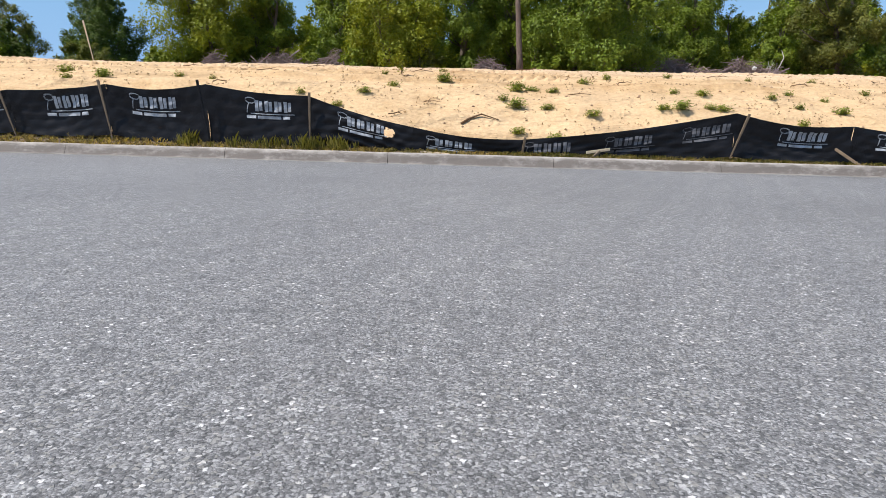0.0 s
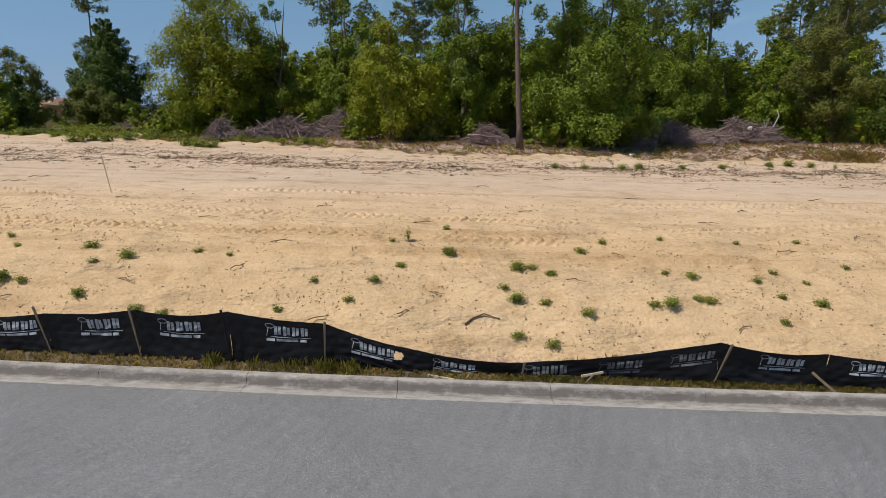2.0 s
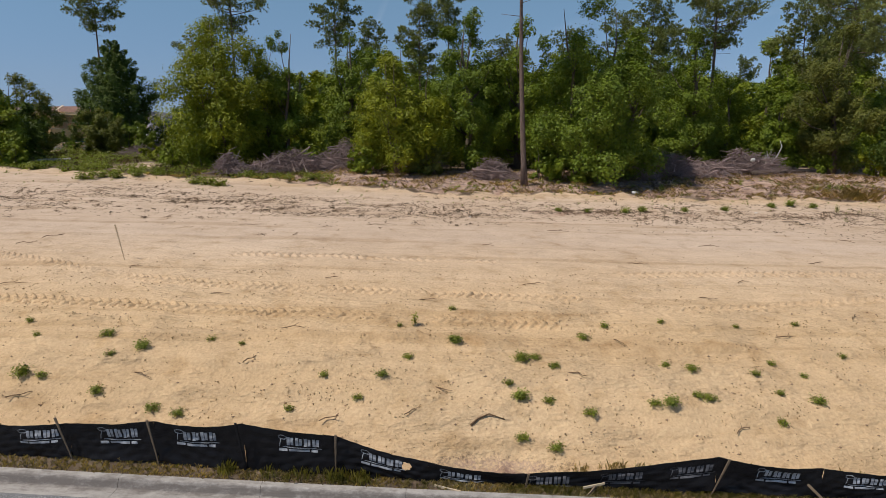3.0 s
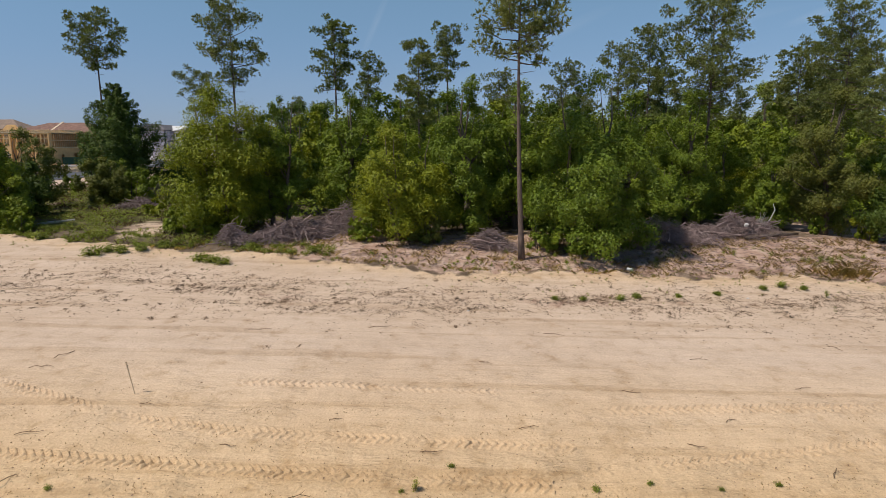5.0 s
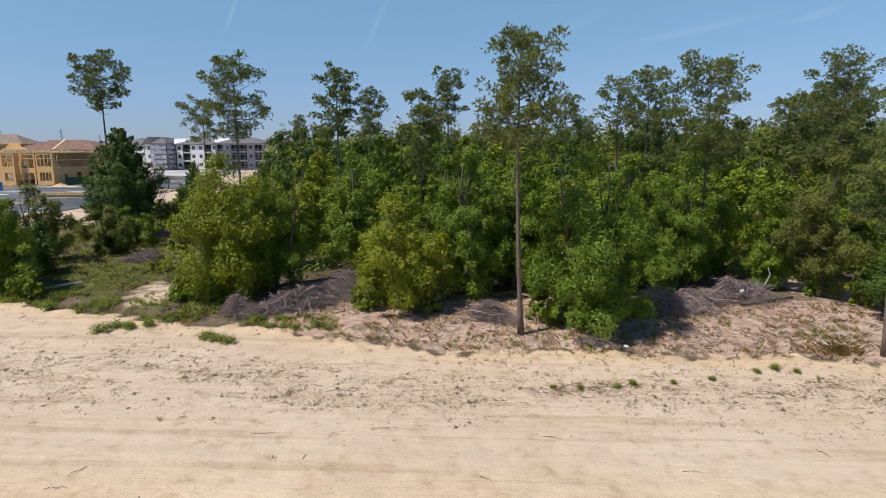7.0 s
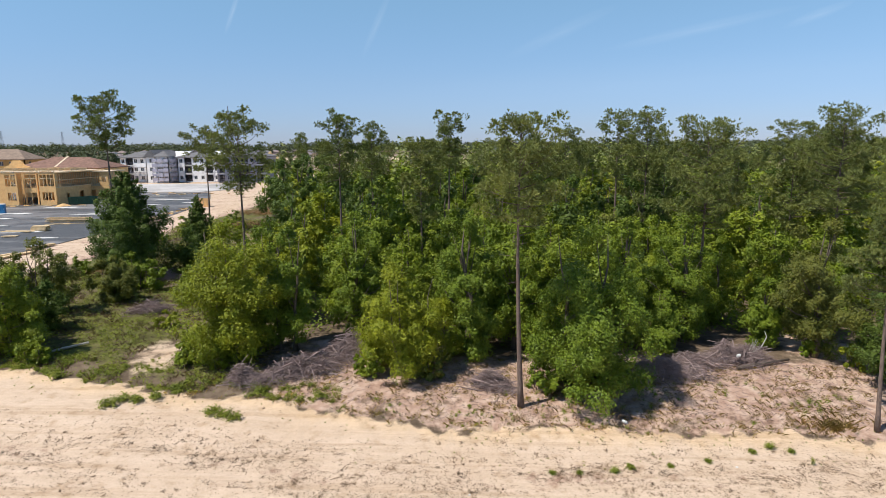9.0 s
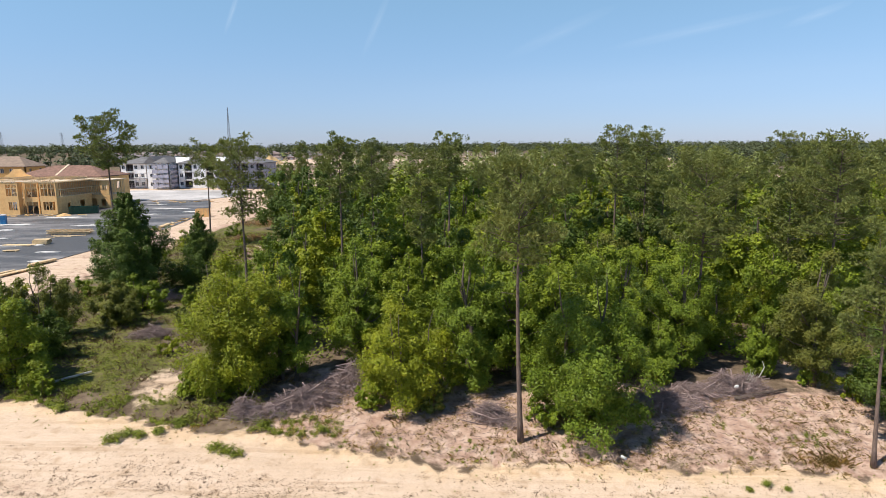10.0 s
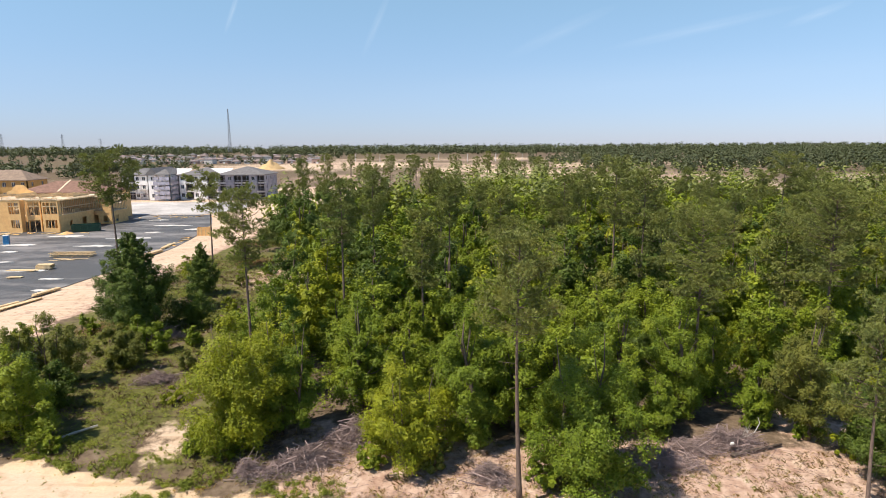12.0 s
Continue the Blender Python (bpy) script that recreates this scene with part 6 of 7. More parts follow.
def weed(x, y, kind, size):
    specs = {"leafy": (0.56, 0.26, 560, 0.036, WEED, "bushy green weed growing on the sand"), "flat": (0.6, 0.16, 460, 0.034, WEED, "low spreading green weed on the sand"),
             "small": (0.3, 0.16, 220, 0.028, WEED, "small grey-green weed on the sand"), "tall": (0.3, 0.4, 160, 0.035, LEAF_LIME, "upright yellow-green seedling on the sand")}
    w, t, n, leaf, mat, label = specs[kind]
    m = at(x, y, -0.01, random.uniform(0, 360), size * 0.86)
    if kind in WEEDS:
        return copy_thing(WEEDS[kind], m)
    ob = thing("weed", m, label, "weed", "weeds on the sand")
    st, lv = weed_mesh(len(WEEDS) + 5, w, t, n, leaf, 0.8 if kind == "tall" else 0.0)
    tagged(part("stem", st, DRY_WEED, ob), kind="stuff")
    tagged(part("foliage", lv, mat, ob), kind="stuff")
    WEEDS[kind] = ob
    return ob


random.seed(2)
for x, y in [(-10.2, 13.5), (-8.2, 13.1), (1.7, 14.5), (1.6, 13.2), (-7.8, 14.5), (0.1, 15.1), (5.0, 13.0)]:
    weed(x, y, "leafy", random.uniform(0.85, 1.1))
for x, y in [(-8.9, 15.0), (-6.8, 12.8), (-6.2, 12.7), (-2.2, 13.1), (-1.7, 13.7), (-1.1, 14.4), (2.1, 14.6), (2.5, 14.2), (2.2, 13.1), (1.5, 12.3), (2.2, 12.1),
             (3.5, 15.5), (3.1, 12.8), (5.9, 14.2), (4.6, 13.0), (8.5, 13.3), (6.0, 13.3), (5.75, 13.35)]:
    weed(x, y, "flat", random.uniform(0.75, 1.05))
for x, y in [(-9.7, 13.5), (-11.3, 15.6), (-10.6, 14.8), (-8.4, 14.1), (-3.7, 12.8), (-6.2, 14.9), (-5.4, 14.8), (-3.1, 13.7), (0.0, 16.8), (1.3, 13.6), (4.2, 16.0), (5.8, 16.2),
             (5.3, 14.3), (7.8, 16.1), (8.0, 14.5), (7.7, 13.5), (7.4, 12.7), (9.6, 16.4), (7.4, 14.1), (10.0, 14.9), (8.6, 14.1), (-1.4, 15.7), (-12.4, 14.2), (11.6, 13.8)]:
    weed(x, y, "small", random.uniform(0.8, 1.2))
weed(-1.0, 15.8, "tall", 1.0)
weed(21.7, 34.0, "tall", 1.4)
# greener clumps along the edge of the sand
for x, y, s in [(-22.9, 38.6, 2.4), (-22.3, 39.2, 2.0), (-21.2, 39.0, 1.6), (-20.2, 39.4, 1.5), (-15.7, 37.9, 2.0), (-14.8, 37.6, 2.1), (-14.0, 37.3, 1.8), (-8.9, 40.3, 1.8), (-13.2, 40.7, 1.6), (-19.2, 40.9, 1.7),
                (-28.6, 42.4, 2.2), (-29.5, 43.0, 2.0), (5.9, 32.4, 1.1), (7.4, 32.6, 1.0), (9.6, 32.9, 1.3), (10.6, 33.2, 1.4), (13.0, 33.4, 1.1), (15.5, 34.0, 1.2), (18.6, 35.0, 1.3), (20.0, 35.6, 1.5), (21.0, 35.2, 1.2)]:
    weed(x, y, "flat" if s > 1.7 else "leafy", s * (1.6 if x < 0 else 1.1))


def tufts(name, pts, tall, wide, blades, mat, label, seed, category="grass", spread=0.5, droop=0.5):
    """Many small upright blades in one mesh: what nobody could count."""
    rs = np.random.RandomState(seed)
    n = len(pts) * blades
    i = np.repeat(np.arange(len(pts)), blades)
    t = np.asarray(tall) * np.ones(len(pts))
    root = pts[i] + rs.normal(0, 1, (n, 2)) * (spread * t[i])[:, None] * 0.5
    z = height(root[:, 0], root[:, 1])
    a = rs.uniform(0, 6.28, n)
    ln = t[i] * rs.uniform(0.5, 1.2, n)
    out = np.stack([np.cos(a), np.sin(a)], -1) * (ln * rs.uniform(0.1, droop, n))[:, None]
    side = np.stack([-np.sin(a), np.cos(a)], -1) * (wide * rs.uniform(0.6, 1.4, n))[:, None]
    b0, b1 = np.column_stack([root - side, z - 0.02]), np.column_stack([root + side, z - 0.02])
    mid0, mid1 = np.column_stack([root + out * 0.45 - side * 0.8, z + ln * 0.65]), np.column_stack([root + out * 0.45 + side * 0.8, z + ln * 0.65])
    tip = np.column_stack([root + out * 1.2, z + ln * 0.95])
    v = np.stack([b0, b1, mid1, tip, mid0], 1).reshape(-1, 3)
    return tagged(part(name, (v, np.arange(5 * n).reshape(n, 5)), mat), label, category, kind="stuff")



def clumps(name, pts, tall, leaf, per, mat, label, seed, category="weeds", wide=0.7):
    """Low bushy plants, each a ragged dome of small leaves: what nobody could count."""
    rs = np.random.RandomState(seed)
    n = len(pts) * per
    i = np.repeat(np.arange(len(pts)), per)
    t = (np.asarray(tall) * np.ones(len(pts)))[i]
    d = rs.normal(0, 1, (n, 3))
    d /= np.linalg.norm(d, axis=1)[:, None]
    q = d * rs.uniform(0.25, 1.0, n)[:, None]
    xy = pts[i] + q[:, :2] * (t * wide)[:, None] * rs.uniform(0.7, 1.6, len(pts))[i][:, None]
    c = np.column_stack([xy, height(xy[:, 0], xy[:, 1]) + np.abs(q[:, 2]) * t + leaf * 0.3])
    return tagged(part(name, leaves(c, d + np.array([0, 0, 0.8]), leaf, rs, 0.45), mat), label, category, kind="stuff")


rs = np.random.RandomState(9)
x = rs.uniform(-15, 15, 5600)
p = np.column_stack([x, kerb_y(x) + rs.uniform(0.62, 1.12, 5600)])
tufts("verge_straw", p, rs.uniform(0.03, 0.085, 5600), 0.0028, 6, STRAW, "dry straw-coloured grass between kerb and fence", 1, droop=0.9)
x = np.concatenate([rs.uniform(-15, 15, 300), rs.uniform(1, 14, 1500)])
p = np.column_stack([x, kerb_y(x) + rs.uniform(0.66, 1.02, 1800)])
tufts("verge_grass", p, rs.uniform(0.04, 0.1, 1800), 0.0025, 6, GRASS, "short green grass between kerb and fence", 2, droop=0.8)
x = np.concatenate([rs.normal(-3.4, 0.4, 16), rs.normal(-2.25, 0.12, 14), rs.normal(-4.6, 0.12, 10), rs.normal(-2.0, 0.3, 16)])
p = np.column_stack([x, kerb_y(x) + rs.uniform(0.68, 0.82, len(x))])
tufts("tall_grass", p, rs.uniform(0.12, 0.28, len(x)), 0.0022, 14, GRASS, "taller green grass tufts against the fence", 3, droop=0.35)
x = rs.uniform(2.5, 12, 260)
p = np.column_stack([x, kerb_y(x) + rs.uniform(1.05, 1.5, 260)])
tufts("fence_weeds", p, rs.uniform(0.06, 0.2, 260), 0.005, 9, STRAW, "dry grass behind the fence", 4)

# the band of dry stubble towards the wood, the scrub beyond it, and the meadow
n = 34000
x = rs.uniform(-36, 34, n)
mid = np.interp(x, [-30, -16, -5, 5, 12, 32], [33.3, 33.0, 31.4, 33.0, 32.4, 32.2])
p = np.column_stack([x, mid + rs.normal(0, 2.0, n)])
p = p[(ripple(p[:, 0] * 0.8, p[:, 1] * 2.4, 0, 8) > 0.25 + rs.normal(0, 0.5, n)) & (p[:, 1] < sand_edge(p[:, 0]) + 1)]
mats = p[rs.uniform(0, 1, len(p)) < 0.035]
clumps("stubble_mat", mats, rs.uniform(0.02, 0.07, len(mats)), 0.034, 38, DRY_WEED, "low mats of dead brown weeds on the sand", 25, wide=6.0)
k = rs.uniform(0, 1, len(p)) < 0.05
clumps("dry_stubble", p[~k], rs.uniform(0.012, 0.04, (~k).sum()) * rs.choice([1, 1, 1, 1, 2.4], (~k).sum()), 0.027, 7, DRY_WEED, "sparse dry brown weeds on the sand", 5, wide=3.0)
tufts("dry_stems", p[k], rs.uniform(0.03, 0.09, k.sum()), 0.003, 5, DRY_WEED, "thin dry stalks lying on the sand", 5, "weeds", 1.5, 1.4)
n = 260
x = rs.uniform(-34, 32, n)
p = np.column_stack([x, sand_edge(x) - np.abs(rs.normal(0, 2.4, n)) + 1])
clumps("green_stubble", p, rs.uniform(0.06, 0.16, n), 0.03, 22, WEED, "small green weeds near the edge of the sand", 6)
n = 13000
x = rs.uniform(-20, 36, n)
p = np.column_stack([x, sand_edge(x) + rs.uniform(-0.6, 10, n)])
p = p[ripple(p[:, 0], p[:, 1], 2, 8) > -0.25]
k = rs.uniform(0, 1, len(p)) < 0.25
clumps("scrub_weeds", p[~k], rs.uniform(0.05, 0.22, (~k).sum()), 0.035, 11, DRY_WEED, "brown dead weeds on the cleared strip before the wood", 7)
tufts("scrub_straw", p[k], rs.uniform(0.06, 0.26, k.sum()), 0.004, 7, STRAW, "pale dead stalks on the cleared strip before the wood", 7, "weeds", 1.2, 1.6)
n = 620
x = rs.uniform(-32, 36, n)
p = np.column_stack([x, sand_edge(x) + rs.uniform(-0.4, 6, n)])
p = p[(ripple(p[:, 0] * 0.8, p[:, 1] * 0.8, 1, 6) > 0.2)]
clumps("scrub_green", p, rs.uniform(0.12, 0.42, len(p)), 0.05, 50, WEED, "green weeds along the foot of the wood", 8)
x = np.concatenate([rs.uniform(-34, -7, 420), rs.uniform(-34, -16, 200)])
p = np.column_stack([x, sand_edge(x) + rs.uniform(-0.2, 3.0, 620)])
p = p[ripple(p[:, 0], p[:, 1], 0, 6) > -0.3]
clumps("edge_weeds", p, rs.uniform(0.2, 0.5, len(p)), 0.06, 60, WEED, "bright green leafy weeds along the edge of the sand", 18)
n = 19000
x = rs.uniform(-54, -16, n)
y = rs.uniform(41, 125, n)
p = np.column_stack([x, y])
p = p[(y > sand_edge(x) + 0.3) & (x > -42 - (y - 45) * 0.14) & (x < np.interp(y, [45, 60, 80, 125], [-16, -20, -24, -33])) & (ripple(x, y, 1, 7) > -0.45) & ~((np.abs(x + 23.3) < 1.5) & (y < 49.5) & (y > 43))]
k = rs.uniform(0, 1, len(p)) < 0.55 + 0.3 * ripple(p[:, 0] * 0.7, p[:, 1] * 0.7, 0, 5)
q = p[k]
c = np.repeat(q, 15, 0) + rs.normal(0, 0.22, (len(q) * 15, 2))
up = np.repeat(rs.uniform(0.14, 0.75, len(q)), 15) * rs.uniform(0.05, 1.0, len(c))
tagged(part("meadow_weeds", leaves(np.column_stack([c, height(c[:, 0], c[:, 1]) + up]), np.tile((-0.1, -0.1, 0.9), (len(c), 1)), 0.085, rs, 0.55), WEED), "rough green weeds on the open ground beside the wood", "weeds", kind="stuff")
tufts("meadow_straw", p[~k], rs.uniform(0.12, 0.4, (~k).sum()), 0.012, 8, DRY_WEED, "brown and grey dead weeds on the open ground", 10, "weeds", 1.0, 0.9)

for cx, cy, rx, ry, n in ((-38.5, 117, 3.2, 3.0, 150), (-41.5, 139, 5.5, 4.5, 240), (-45.5, 75, 2.0, 2.0, 60)):
    p = np.column_stack([cx + rx * rs.normal(0, 0.5, n), cy + ry * rs.normal(0, 0.5, n)])
    clumps("russet_brush", p, rs.uniform(0.5, 1.5, n), 0.12, 30, DEAD_WEED, "russet dead brush on the open ground", 26, "brush")

# undergrowth that fills the foot of the wood
n = 2400
x, y = rs.uniform(-30, 62, n), rs.uniform(46, 96, n)
keep = np.array([wooded(a, b) for a, b in zip(x, y)])
p = np.column_stack([x, y])[keep]
c = np.repeat(p, 36, 0) + rs.normal(0, 0.75, (len(p) * 36, 2))
hgt = np.repeat(rs.uniform(0.5, 2.2, len(p)), 36) * rs.uniform(0.1, 1.0, len(c))
ob = part("undergrowth", leaves(np.column_stack([c, height(c[:, 0], c[:, 1]) + hgt]), np.tile((0, -0.2, 1.0), (len(c), 1)), 0.17, rs), LEAF_OAK)
tagged(ob, "leafy undergrowth under the trees of the wood", "undergrowth", kind="stuff")


def shrub_at(x, y, h, w, seed, mat, label):
    broadleaf("shrub", at(x, y), seed, h, w, 2600, 0.12, mat, label, "shrub", 0.0, 34, stems=3, group="shrubs")


EDGE_SHRUBS = [(-20.5, 45.2, 2.2, 3.0), (-17.5, 44.4, 2.2, 3.0), (-6.0, 43.6, 2.2, 3.0), (-1.2, 43.4, 2.4, 3.2), (6.6, 42.2, 2.6, 3.4), (11.6, 42.4, 3.0, 3.6), (9.2, 41.2, 2.2, 3.0), (18.0, 49.2, 2.6, 3.4), (30.6, 49.0, 2.4, 3.0), (32.4, 46.4, 2.6, 3.2), (35.6, 43.0, 3.0, 3.6), (-38.0, 44.6, 2.8, 3.6), (-32.0, 44.8, 2.0, 3.0), (-43, 52, 3.6, 4.4), (-30.5, 70, 2.6, 3.4), (-27.5, 62, 2.4, 3.6), (-44.5, 63, 3.4, 4.4), (-26.0, 54, 1.6, 2.6), (-45.5, 74, 3.0, 4.0)]
MEADOW_SHRUBS = [(-43.0, 84, 2.6, 4.0), (-47.0, 96, 2.8, 4.0), (-44.5, 104, 3.4, 4.4), (-49.0, 112, 3.0, 4.0), (-41.0, 100, 2.4, 3.6), (-36.5, 86, 2.6, 3.8), (-47.5, 66, 4.0, 5.0), (-51.0, 70, 3.0, 4.4), (-52.5, 63, 4.6, 5.4), (-46.0, 57, 4.0, 5.0), (-31, 84, 2.4, 4.0), (-29, 92, 2.8, 4.4), (-34, 99, 2.2, 3.6), (-32, 108, 3.0, 4.2), (-38, 112, 2.6, 4.0), (-43, 122, 3.0, 4.4), (-29, 76, 3.0, 4.4), (-36, 104, 2.0, 3.4)]
for i, (x, y, h, w) in enumerate(EDGE_SHRUBS + MEADOW_SHRUBS):
    shrub_at(x, y, h, w, 300 + i, (LEAF_OAK, LEAF_LIME, LEAF_OAK, LEAF_OLIVE)[i % 4], ("low green shrub at the foot of the wood", "bright green shrub at the foot of the wood", "low green shrub at the foot of the wood", "grey-green low shrub on open ground")[i % 4])


def brush_pile(x, y, long, deep, tall, count, seed, rz, label):
    """A heap of dead branches thrown together."""
    ob = thing("brush_pile", at(x, y, rz=rz), label, "brush pile", "brush piles")
    rs = np.random.RandomState(seed)
    twigs = Rods()
    for i in range(int(count * 1.5)):
        u, v_ = np.clip(rs.normal(0, 0.4, 2), -1, 1)
        roof = tall * max(0.05, 1 - u * u - v_ * v_ * 0.8)
        c = Vector((u * long / 2, v_ * deep / 2, roof * rs.uniform(0.1, 1.0) * (1 + 0.35 * math.sin(5 * u + seed) + 0.25 * math.sin(11 * u - v_ * 7))))
        a = rs.uniform(0, 6.28)
        d = Vector((math.cos(a), 0.6 * math.sin(a), rs.normal(0, 0.4))).normalized()
        big = i % 30 == 0
        s = rs.uniform(0.7, 1.6) * (1.7 if big else 0.95)
        bow = Vector((rs.normal(0, 0.16), rs.normal(0, 0.16), rs.uniform(-0.05, 0.42)))
        r = rs.uniform(0.03, 0.06) if big else rs.uniform(0.008, 0.02)
        pts = [c - d * s / 2, c + bow, c + d * s / 2 - Vector((0, 0, 0.1))]
        for q in pts:
            q.z = max(q.z, 0.02)
        if big:
            part("bough", Rods().add(pts, [r, r * 0.85, r * 0.4], 5).data(), DEADWOOD, ob)
        else:
            twigs.add(pts, [r, r * 0.85, r * 0.4], 3)
    part("brushwood", twigs.data(), DEADWOOD, ob)


brush_pile(-11.4, 43.6, 8.6, 3.2, 0.95, 1000, 1, 30, "heap of grey dead branches at the edge of the wood")
brush_pile(-8.4, 47.0, 5.0, 3.6, 1.5, 640, 6, 20, "heap of grey dead branches under the trees")
brush_pile(3.1, 42.3, 3.8, 2.4, 0.9, 620, 2, -20, "low heap of brown dead branches beside the pine")
brush_pile(16.4, 44.5, 7.0, 3.2, 1.3, 1000, 3, 4, "heap of purple-grey dead branches before the wood")
brush_pile(23.2, 47.2, 6.0, 3.4, 1.5, 900, 4, 8, "tall heap of dead branches among the trees")


brush_pile(-29.8, 58.7, 4.6, 3.0, 0.7, 420, 7, 20, "low heap of purple-grey dead branches on the open ground")
brush_pile(-34.7, 72.8, 4.5, 3.2, 0.9, 360, 8, -10, "low heap of purple-grey dead branches on the open ground")
brush_pile(-15.0, 42.2, 2.2, 1.6, 0.95, 420, 9, 10, "rounded heap of dark dead twigs at the edge of the sand")
brush_pile(13.4, 43.4, 3.4, 2.0, 0.9, 420, 10, 12, "low heap of purple-grey dead branches before the wood")
brush_pile(19.6, 46.4, 4.0, 2.4, 1.0, 360, 11, -12, "thin scatter of dead branches on the clay")


p = np.column_stack([rs.normal(25.4, 0.9, 70), rs.normal(38.0, 0.35, 70)])
tufts("dry_thatch", p, rs.uniform(0.2, 0.45, 70), 0.004, 9, STRAW, "tangle of grey dry grass on the clay", 21, "grass", 0.8, 1.2)
# fallen twigs littered over the strip before the wood
n = 2600
x = rs.uniform(-19, 36, n)
y = sand_edge(x) + 1.2 + rs.uniform(0, 1, n) ** 1.2 * 10
a, ln = rs.uniform(0, 6.28, n), rs.uniform(0.15, 0.7, n)
d = np.stack([np.cos(a), np.sin(a)], -1) * ln[:, None] / 2
w = np.stack([-np.sin(a), np.cos(a)], -1) * rs.uniform(0.004, 0.012, n)[:, None]
p0, p1 = np.column_stack([x, y]) - d, np.column_stack([x, y]) + d
z0, z1 = height(p0[:, 0], p0[:, 1]), height(p1[:, 0], p1[:, 1]) + rs.uniform(0, 0.12, n)
v = np.stack([np.column_stack([p0 - w, z0]), np.column_stack([p0 + w, z0]), np.column_stack([p0, z0 + 0.025]),
              np.column_stack([p1 - w, z1]), np.column_stack([p1 + w, z1]), np.column_stack([p1, z1 + 0.018])], 1).reshape(-1, 3)
f = (np.arange(n)[:, None, None] * 6 + np.array([(0, 2, 5, 3), (2, 1, 4, 5), (1, 0, 3, 4)])[None]).reshape(-1, 4)
tagged(part("twig_litter", (v, f), DEADWOOD), "dead twigs littered over the clay before the wood", "twigs", kind="stuff")


def fallen(name, pts, radii, mat, label, category):
    ob = part(name, Rods().add([Vector((x, y, float(height(x, y)) + z)) for x, y, z in pts], radii, 7).data(), mat, smooth=True)
    return tagged(ob, label, category)


SILVER = plain("bleached_wood", (0.5, 0.47, 0.42), 0.85, 2, 0.2, 20, 0.004)
fallen("fallen_log", [(-32.2, 46.6, 0.12), (-31.2, 47.5, 0.16), (-30.0, 48.7, 0.2)], [0.1, 0.12, 0.1], SILVER, "pale bleached log lying in the weeds", "log")
fallen("fallen_log", [(22.6, 45.7, 0.2), (25.0, 46.5, 0.26), (27.5, 47.4, 0.22)], [0.16, 0.14, 0.1], BARK, "dark fallen log beside the heap of branches", "log")
snag = thing("dead_snag", at(24.9, 47.4, 0.4, 0, 0.52), "bleached dead branch arching out of the brush", "dead branch")
part("bough", Rods().add([(-2.6, 0, 0.6), (-0.8, 0, 0.8), (0.6, 0, 1.6), (1.3, 0, 3.2), (0.9, 0, 4.2)], [0.14, 0.12, 0.1, 0.07, 0.03], 7).data(), SILVER, snag, smooth=True)
rs_ = random.Random(6)
for i in range(16):
    x0, tip = rs_.uniform(-2.0, 0.4), Vector((rs_.uniform(-0.9, 0.9), rs_.uniform(-0.7, 0.5), rs_.uniform(0.5, 2.2)))
    a = Vector((x0, 0, 0.75))
    part("branch", Rods().add([a, a + tip * 0.5 + Vector((rs_.uniform(-0.2, 0.2), 0, 0.15)), a + tip], [0.035, 0.025, 0.008], 4).data(), SILVER, snag)
bag = part("paper_scrap", boxed((0, 0, 0.12), (0.34, 0.2, 0.26), bevel=0.06), TRIM)
bag.matrix_basis = at(22.6, 45.8, 1.05, 20, 1.0, 25)
tagged(bag, "white scrap caught on the heap of branches", "litter", "litter")
for x, y, s in ((1.04, 30.3, 0.12), (17.0, 33.6, 0.16)):
    ob = part("paper_scrap", boxed((0, 0, 0.02), (s, s * 0.7, 0.04), bevel=0.01), TRIM)
    ob.matrix_basis = at(x, y, 0.0, 30)
    tagged(ob, "small white scrap lying on the sand", "litter", "litter")
can = part("tin_can", Rods().add([(-0.2, 0, 0.1), (0.2, 0, 0.1)], [0.1, 0.1], 12).data(), TRIM)
can.matrix_basis = at(11.6, 38.0, 0.0, -60)
tagged(can, "pale rusty can lying at the edge of the scrub", "can", "litter")

BROWN_STICK = bark_material("brown_stick", (0.09, 0.055, 0.032), (0.24, 0.15, 0.085))


def twig(x, y, length, rz, seed, thick=0.012, label="dry dark twig lying on the sand"):
    """A crooked stick with a side shoot."""
    rs = random.Random(seed)
    pts = [Vector((length * (t - 0.5), rs.uniform(-0.09, 0.09) * length, 0.02 + rs.uniform(0, 0.05) * (0 < t < 1))) for t in (0, 0.25, 0.5, 0.75, 1)]
    rods = Rods().add(pts, [thick, thick, thick * 0.9, thick * 0.7, thick * 0.4], 5)
    rods.add([pts[2], pts[2] + Vector((0.22 * length, rs.choice((-1, 1)) * 0.2 * length, 0.05))], [thick * 0.7, thick * 0.3], 4)
    ob = part("twig", rods.data(), BROWN_STICK)
    ob.matrix_basis = at(x, y, 0.0, rz)
    tagged(ob, label, "twig", "twigs on the sand")


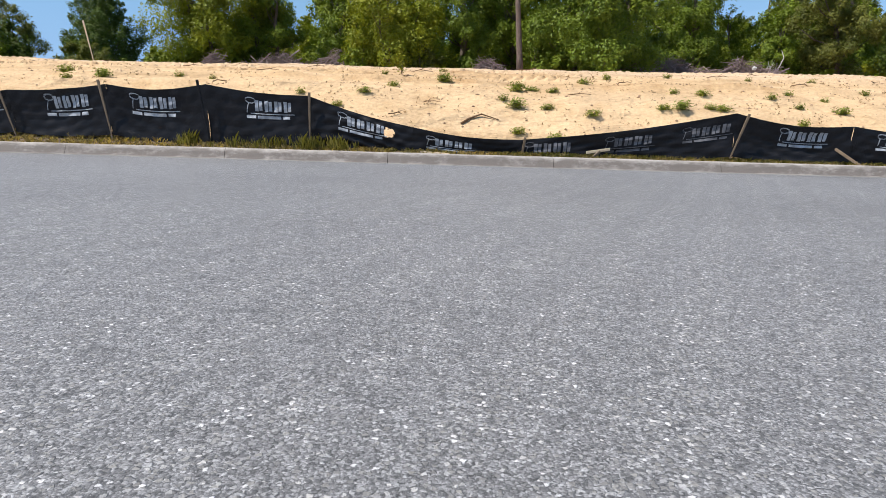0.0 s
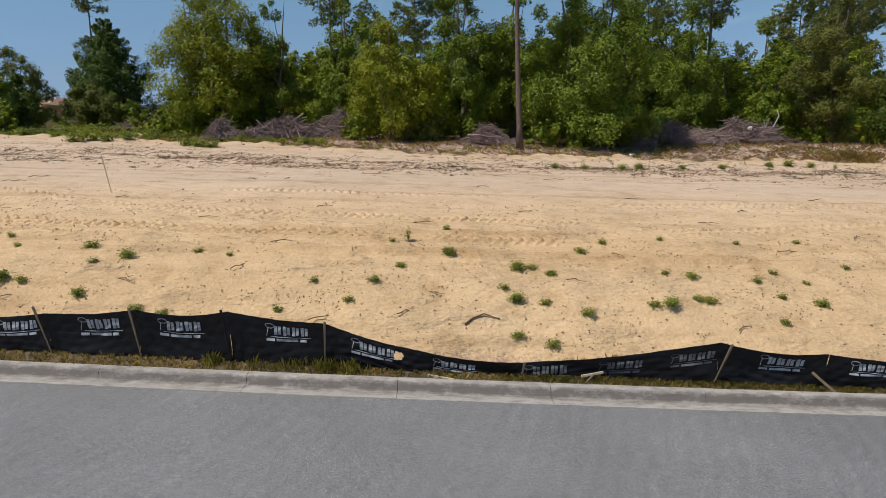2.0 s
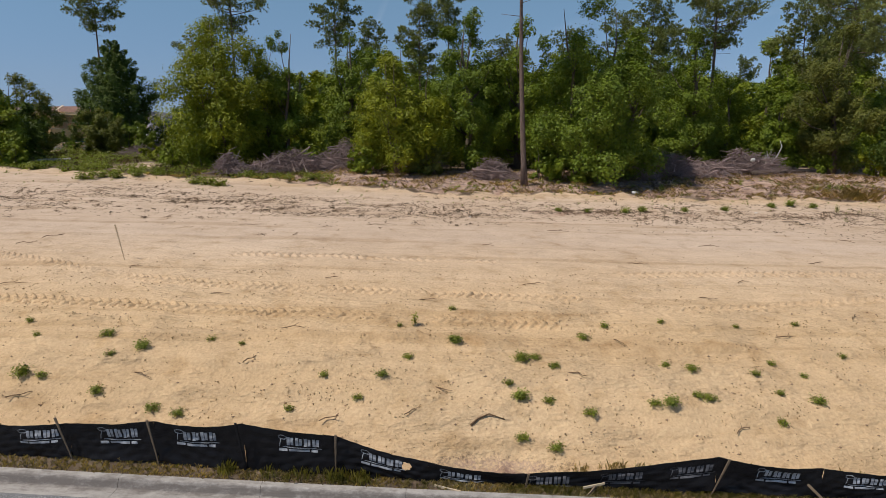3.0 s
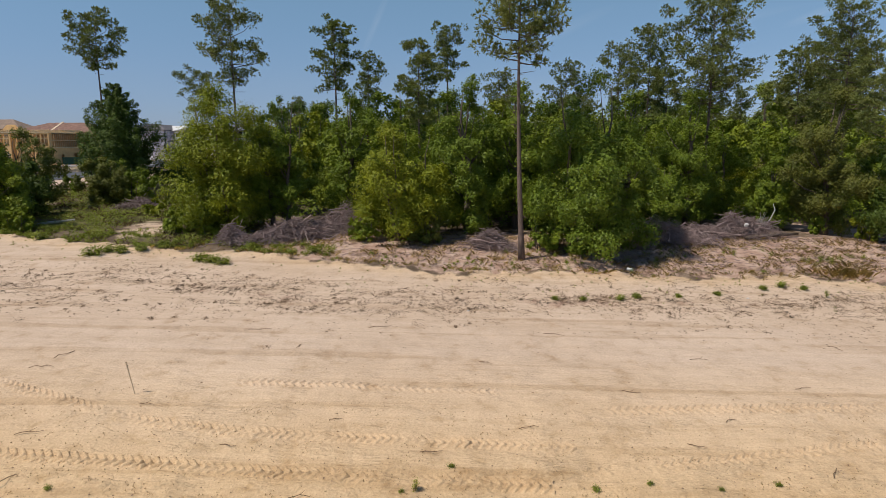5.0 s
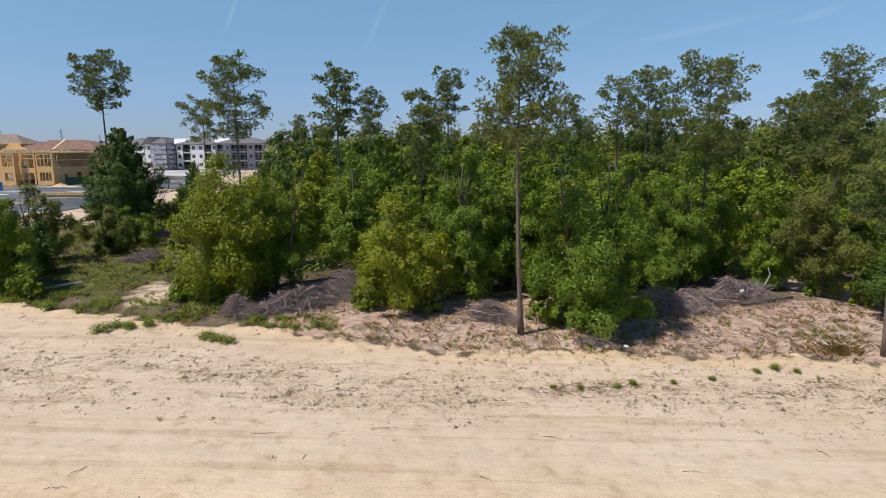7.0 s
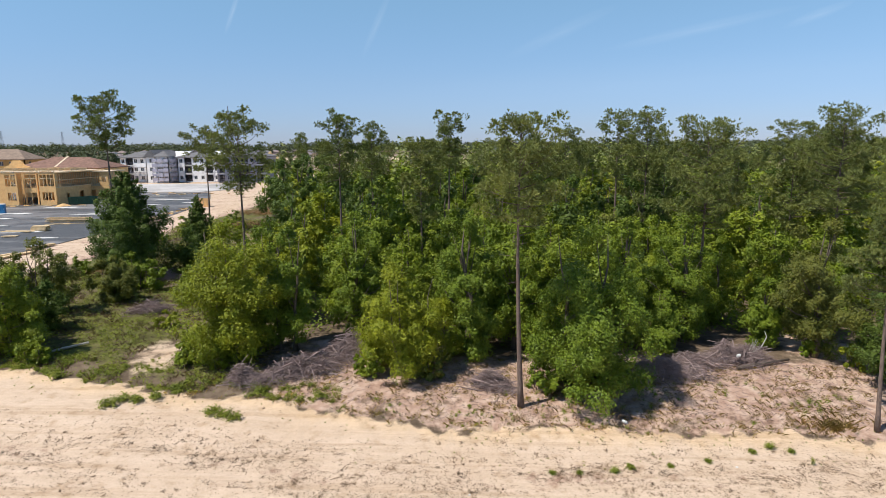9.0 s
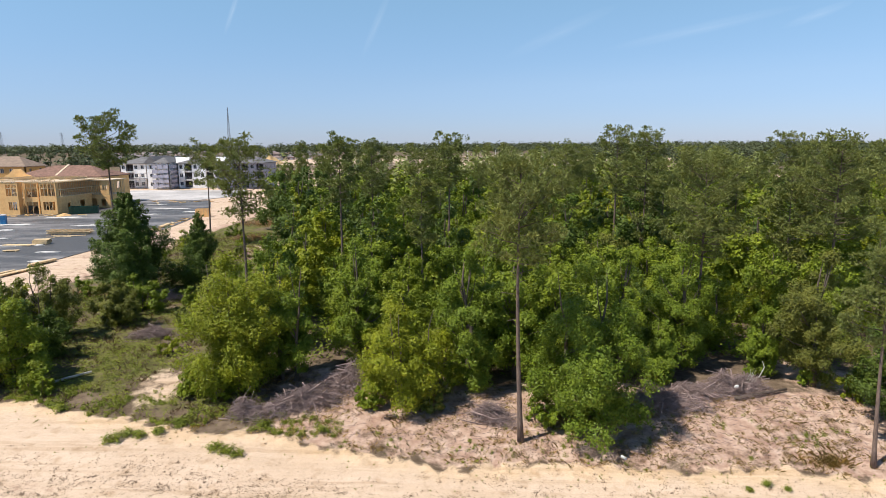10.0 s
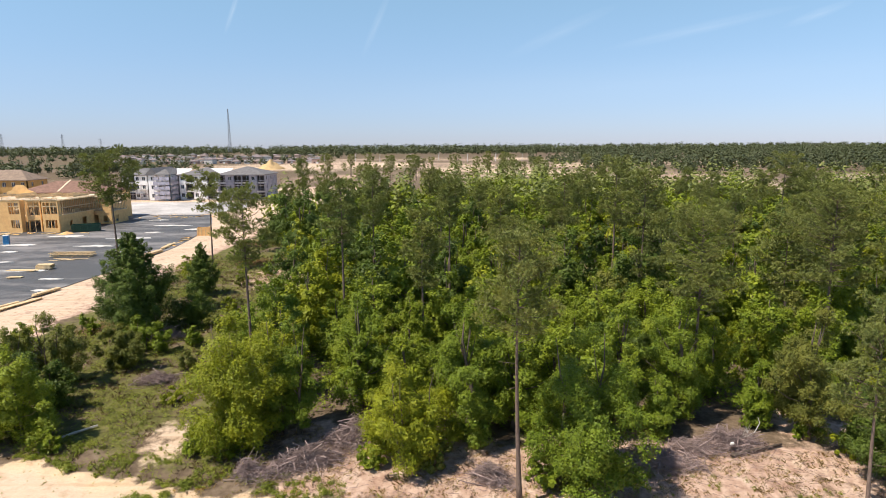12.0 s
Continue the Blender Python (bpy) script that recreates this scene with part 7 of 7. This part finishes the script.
fallen("stick", [(0.38, 12.52, 0.03), (0.55, 12.64, 0.04), (0.8, 12.69, 0.05), (1.15, 12.66, 0.03)], [0.022, 0.02, 0.016, 0.008], BROWN_STICK, "thick dark stick lying on the sand", "stick")
for i, (x, y, ln, rz) in enumerate([(-0.9, 12.8, 0.5, 40), (-0.3, 13.4, 0.6, -20), (-9.9, 13.0, 0.6, 30), (-15.6, 23.6, 1.1, 70), (-15.8, 22.4, 0.9, 5), (-6.4, 25.0, 0.5, 80), (10.6, 24.6, 0.8, -5), (9.6, 19.5, 0.5, 30), (-3.8, 19.1, 0.5, 0),
                                    (-7.4, 13.6, 0.7, -25), (-4.9, 14.1, 0.5, 60), (-2.7, 12.6, 0.6, 20), (-11.4, 12.9, 0.8, 15), (-12.9, 13.9, 0.7, -40), (4.4, 15.2, 0.6, -65), (6.4, 12.5, 0.5, 35), (9.0, 15.7, 0.6, 10), (-0.6, 17.5, 0.7, 5), (-6.9, 17.6, 0.6, -12), (2.6, 18.8, 0.7, 18), (7.9, 18.1, 0.6, -30), (11.6, 17.0, 0.7, 50), (-13.4, 18.0, 0.8, 12), (4.9, 27.2, 1.0, -20), (-3.1, 27.6, 1.4, 10), (1.5, 23.7, 0.6, -30), (17.4, 26.3, 0.7, -60), (-6.2, 31.5, 1.0, 20), (-1.5, 31.0, 0.8, -50), (-10.5, 19.8, 0.5, 0), (3.0, 13.9, 0.6, -35), (-12.6, 15.9, 0.9, 60), (13.5, 22.0, 0.7, 15), (-4.2, 15.4, 0.6, 5), (6.7, 21.4, 0.8, -8), (-8.8, 27.0, 1.3, 3)]):
    twig(x, y, ln, rz, 10 + i)

# dead reddish weeds in loose groups on the near sand
c = np.column_stack([rs.uniform(-15, 15, 240), 11.9 + 8 * rs.uniform(0, 1, 240) ** 1.3])
p = np.repeat(c, 7, 0) + rs.normal(0, 0.15, (1680, 2)) * np.array([1.8, 1])
clumps("dead_weeds", p, rs.uniform(0.015, 0.06, 1680), 0.016, 9, DEAD_WEED, "small dead reddish weeds on the sand", 14)

# grit, clods and chaff strewn over the sand
n = 3600
x, y = rs.uniform(-17, 17, n), rs.uniform(11.9, 26, n)
y = 11.9 + (y - 11.9) * rs.uniform(0.2, 1, n)
s = rs.uniform(0.006, 0.022, n) * rs.choice([1, 1, 1, 1.9], n)
base = np.column_stack([x, y, height(x, y)])
oct6 = np.array([(1, 0, 0), (0, 1, 0), (-1, 0, 0), (0, -1, 0), (0, 0, 0.8), (0, 0, -0.5)])
v = (base[:, None, :] + oct6[None] * s[:, None, None] * rs.uniform(0.6, 1.3, (n, 6, 1))).reshape(-1, 3)
tri = np.array([(0, 1, 4), (1, 2, 4), (2, 3, 4), (3, 0, 4), (1, 0, 5), (2, 1, 5), (3, 2, 5), (0, 3, 5)])
f = (np.arange(n)[:, None, None] * 6 + tri[None]).reshape(-1, 3)
tagged(part("sand_clods", (v, f), plain("soil_clods", (0.36, 0.24, 0.15), 0.95, 2, 0.35, 30, 0.0)), "small brown clods and chaff strewn over the sand", "clods", kind="stuff")


def tread_track(xs, ys, wide, depth, pitch, slant, label):
    """A strip of sand pressed into ridges by a machine's treads."""
    x = np.arange(xs[0], xs[-1], 0.035)
    yc = np.interp(x, xs, ys)
    yc = np.convolve(np.pad(yc, 20, mode="edge"), np.ones(41) / 41, mode="valid")
    rows = np.linspace(-1, 1, 9)
    X = np.repeat(x[:, None], 9, 1)
    Y = yc[:, None] + rows[None] * wide / 2
    shape = np.clip((1 - np.abs(rows)) * 4, 0, 1)[None]
    worn = np.clip(0.75 + 0.7 * ripple(X * 0.7, Y * 0.7, 1, 7), 0.08, 1)
    lug = np.clip(np.sin(2 * math.pi * (X + slant * np.abs(rows)[None] * wide) / pitch) * 1.6, -1, 1)
    Z = height(X, Y) + np.where(np.abs(rows)[None] > 0.99, -0.02, 0.012 + shape * worn * depth * lug)
    n, m = X.shape
    i = (np.arange(n - 1)[:, None] * m + np.arange(m - 1)).ravel()
    ob = part("tread_track", (np.stack([X, Y, Z], -1).reshape(-1, 3), np.stack([i, i + m, i + m + 1, i + 1], -1)), SOIL, smooth=True)
    at_ = ob.data.color_attributes.new("zone", "FLOAT_COLOR", "POINT")
    at_.data.foreach_set("color", np.stack([np.ones(n * m), np.zeros(n * m), np.zeros(n * m), np.clip((25 - Y.ravel()) / 9, 0, 1)], -1).astype(np.float32).ravel())
    tagged(ob, label, "track", kind="structure")


MARK = "ridged tread marks pressed into the sand"
tread_track([-17, -15.2, -10.6, -6.8, -3.3, 0.1, 4], [21.4, 20.5, 18.9, 18.3, 18.15, 18.0, 17.9], 0.58, 0.062, 0.28, 0.5, MARK)
tread_track([-16, -12.7, -7.8, -3.0, 0.9, 3], [17.3, 16.9, 16.6, 16.3, 16.2, 16.1], 0.58, 0.068, 0.28, 0.5, MARK)
tread_track([-8, -4.2, -0.2, 2.5], [21.5, 21.4, 21.2, 21.1], 0.6, 0.05, 0.3, -0.4, MARK)
tread_track([5.5, 10.3, 14.5, 18], [20.0, 20.25, 20.5, 20.8], 0.6, 0.045, 0.3, -0.5, MARK)
tread_track([4, 8, 14], [16.7, 17.4, 18.4], 0.55, 0.04, 0.3, -0.5, MARK)
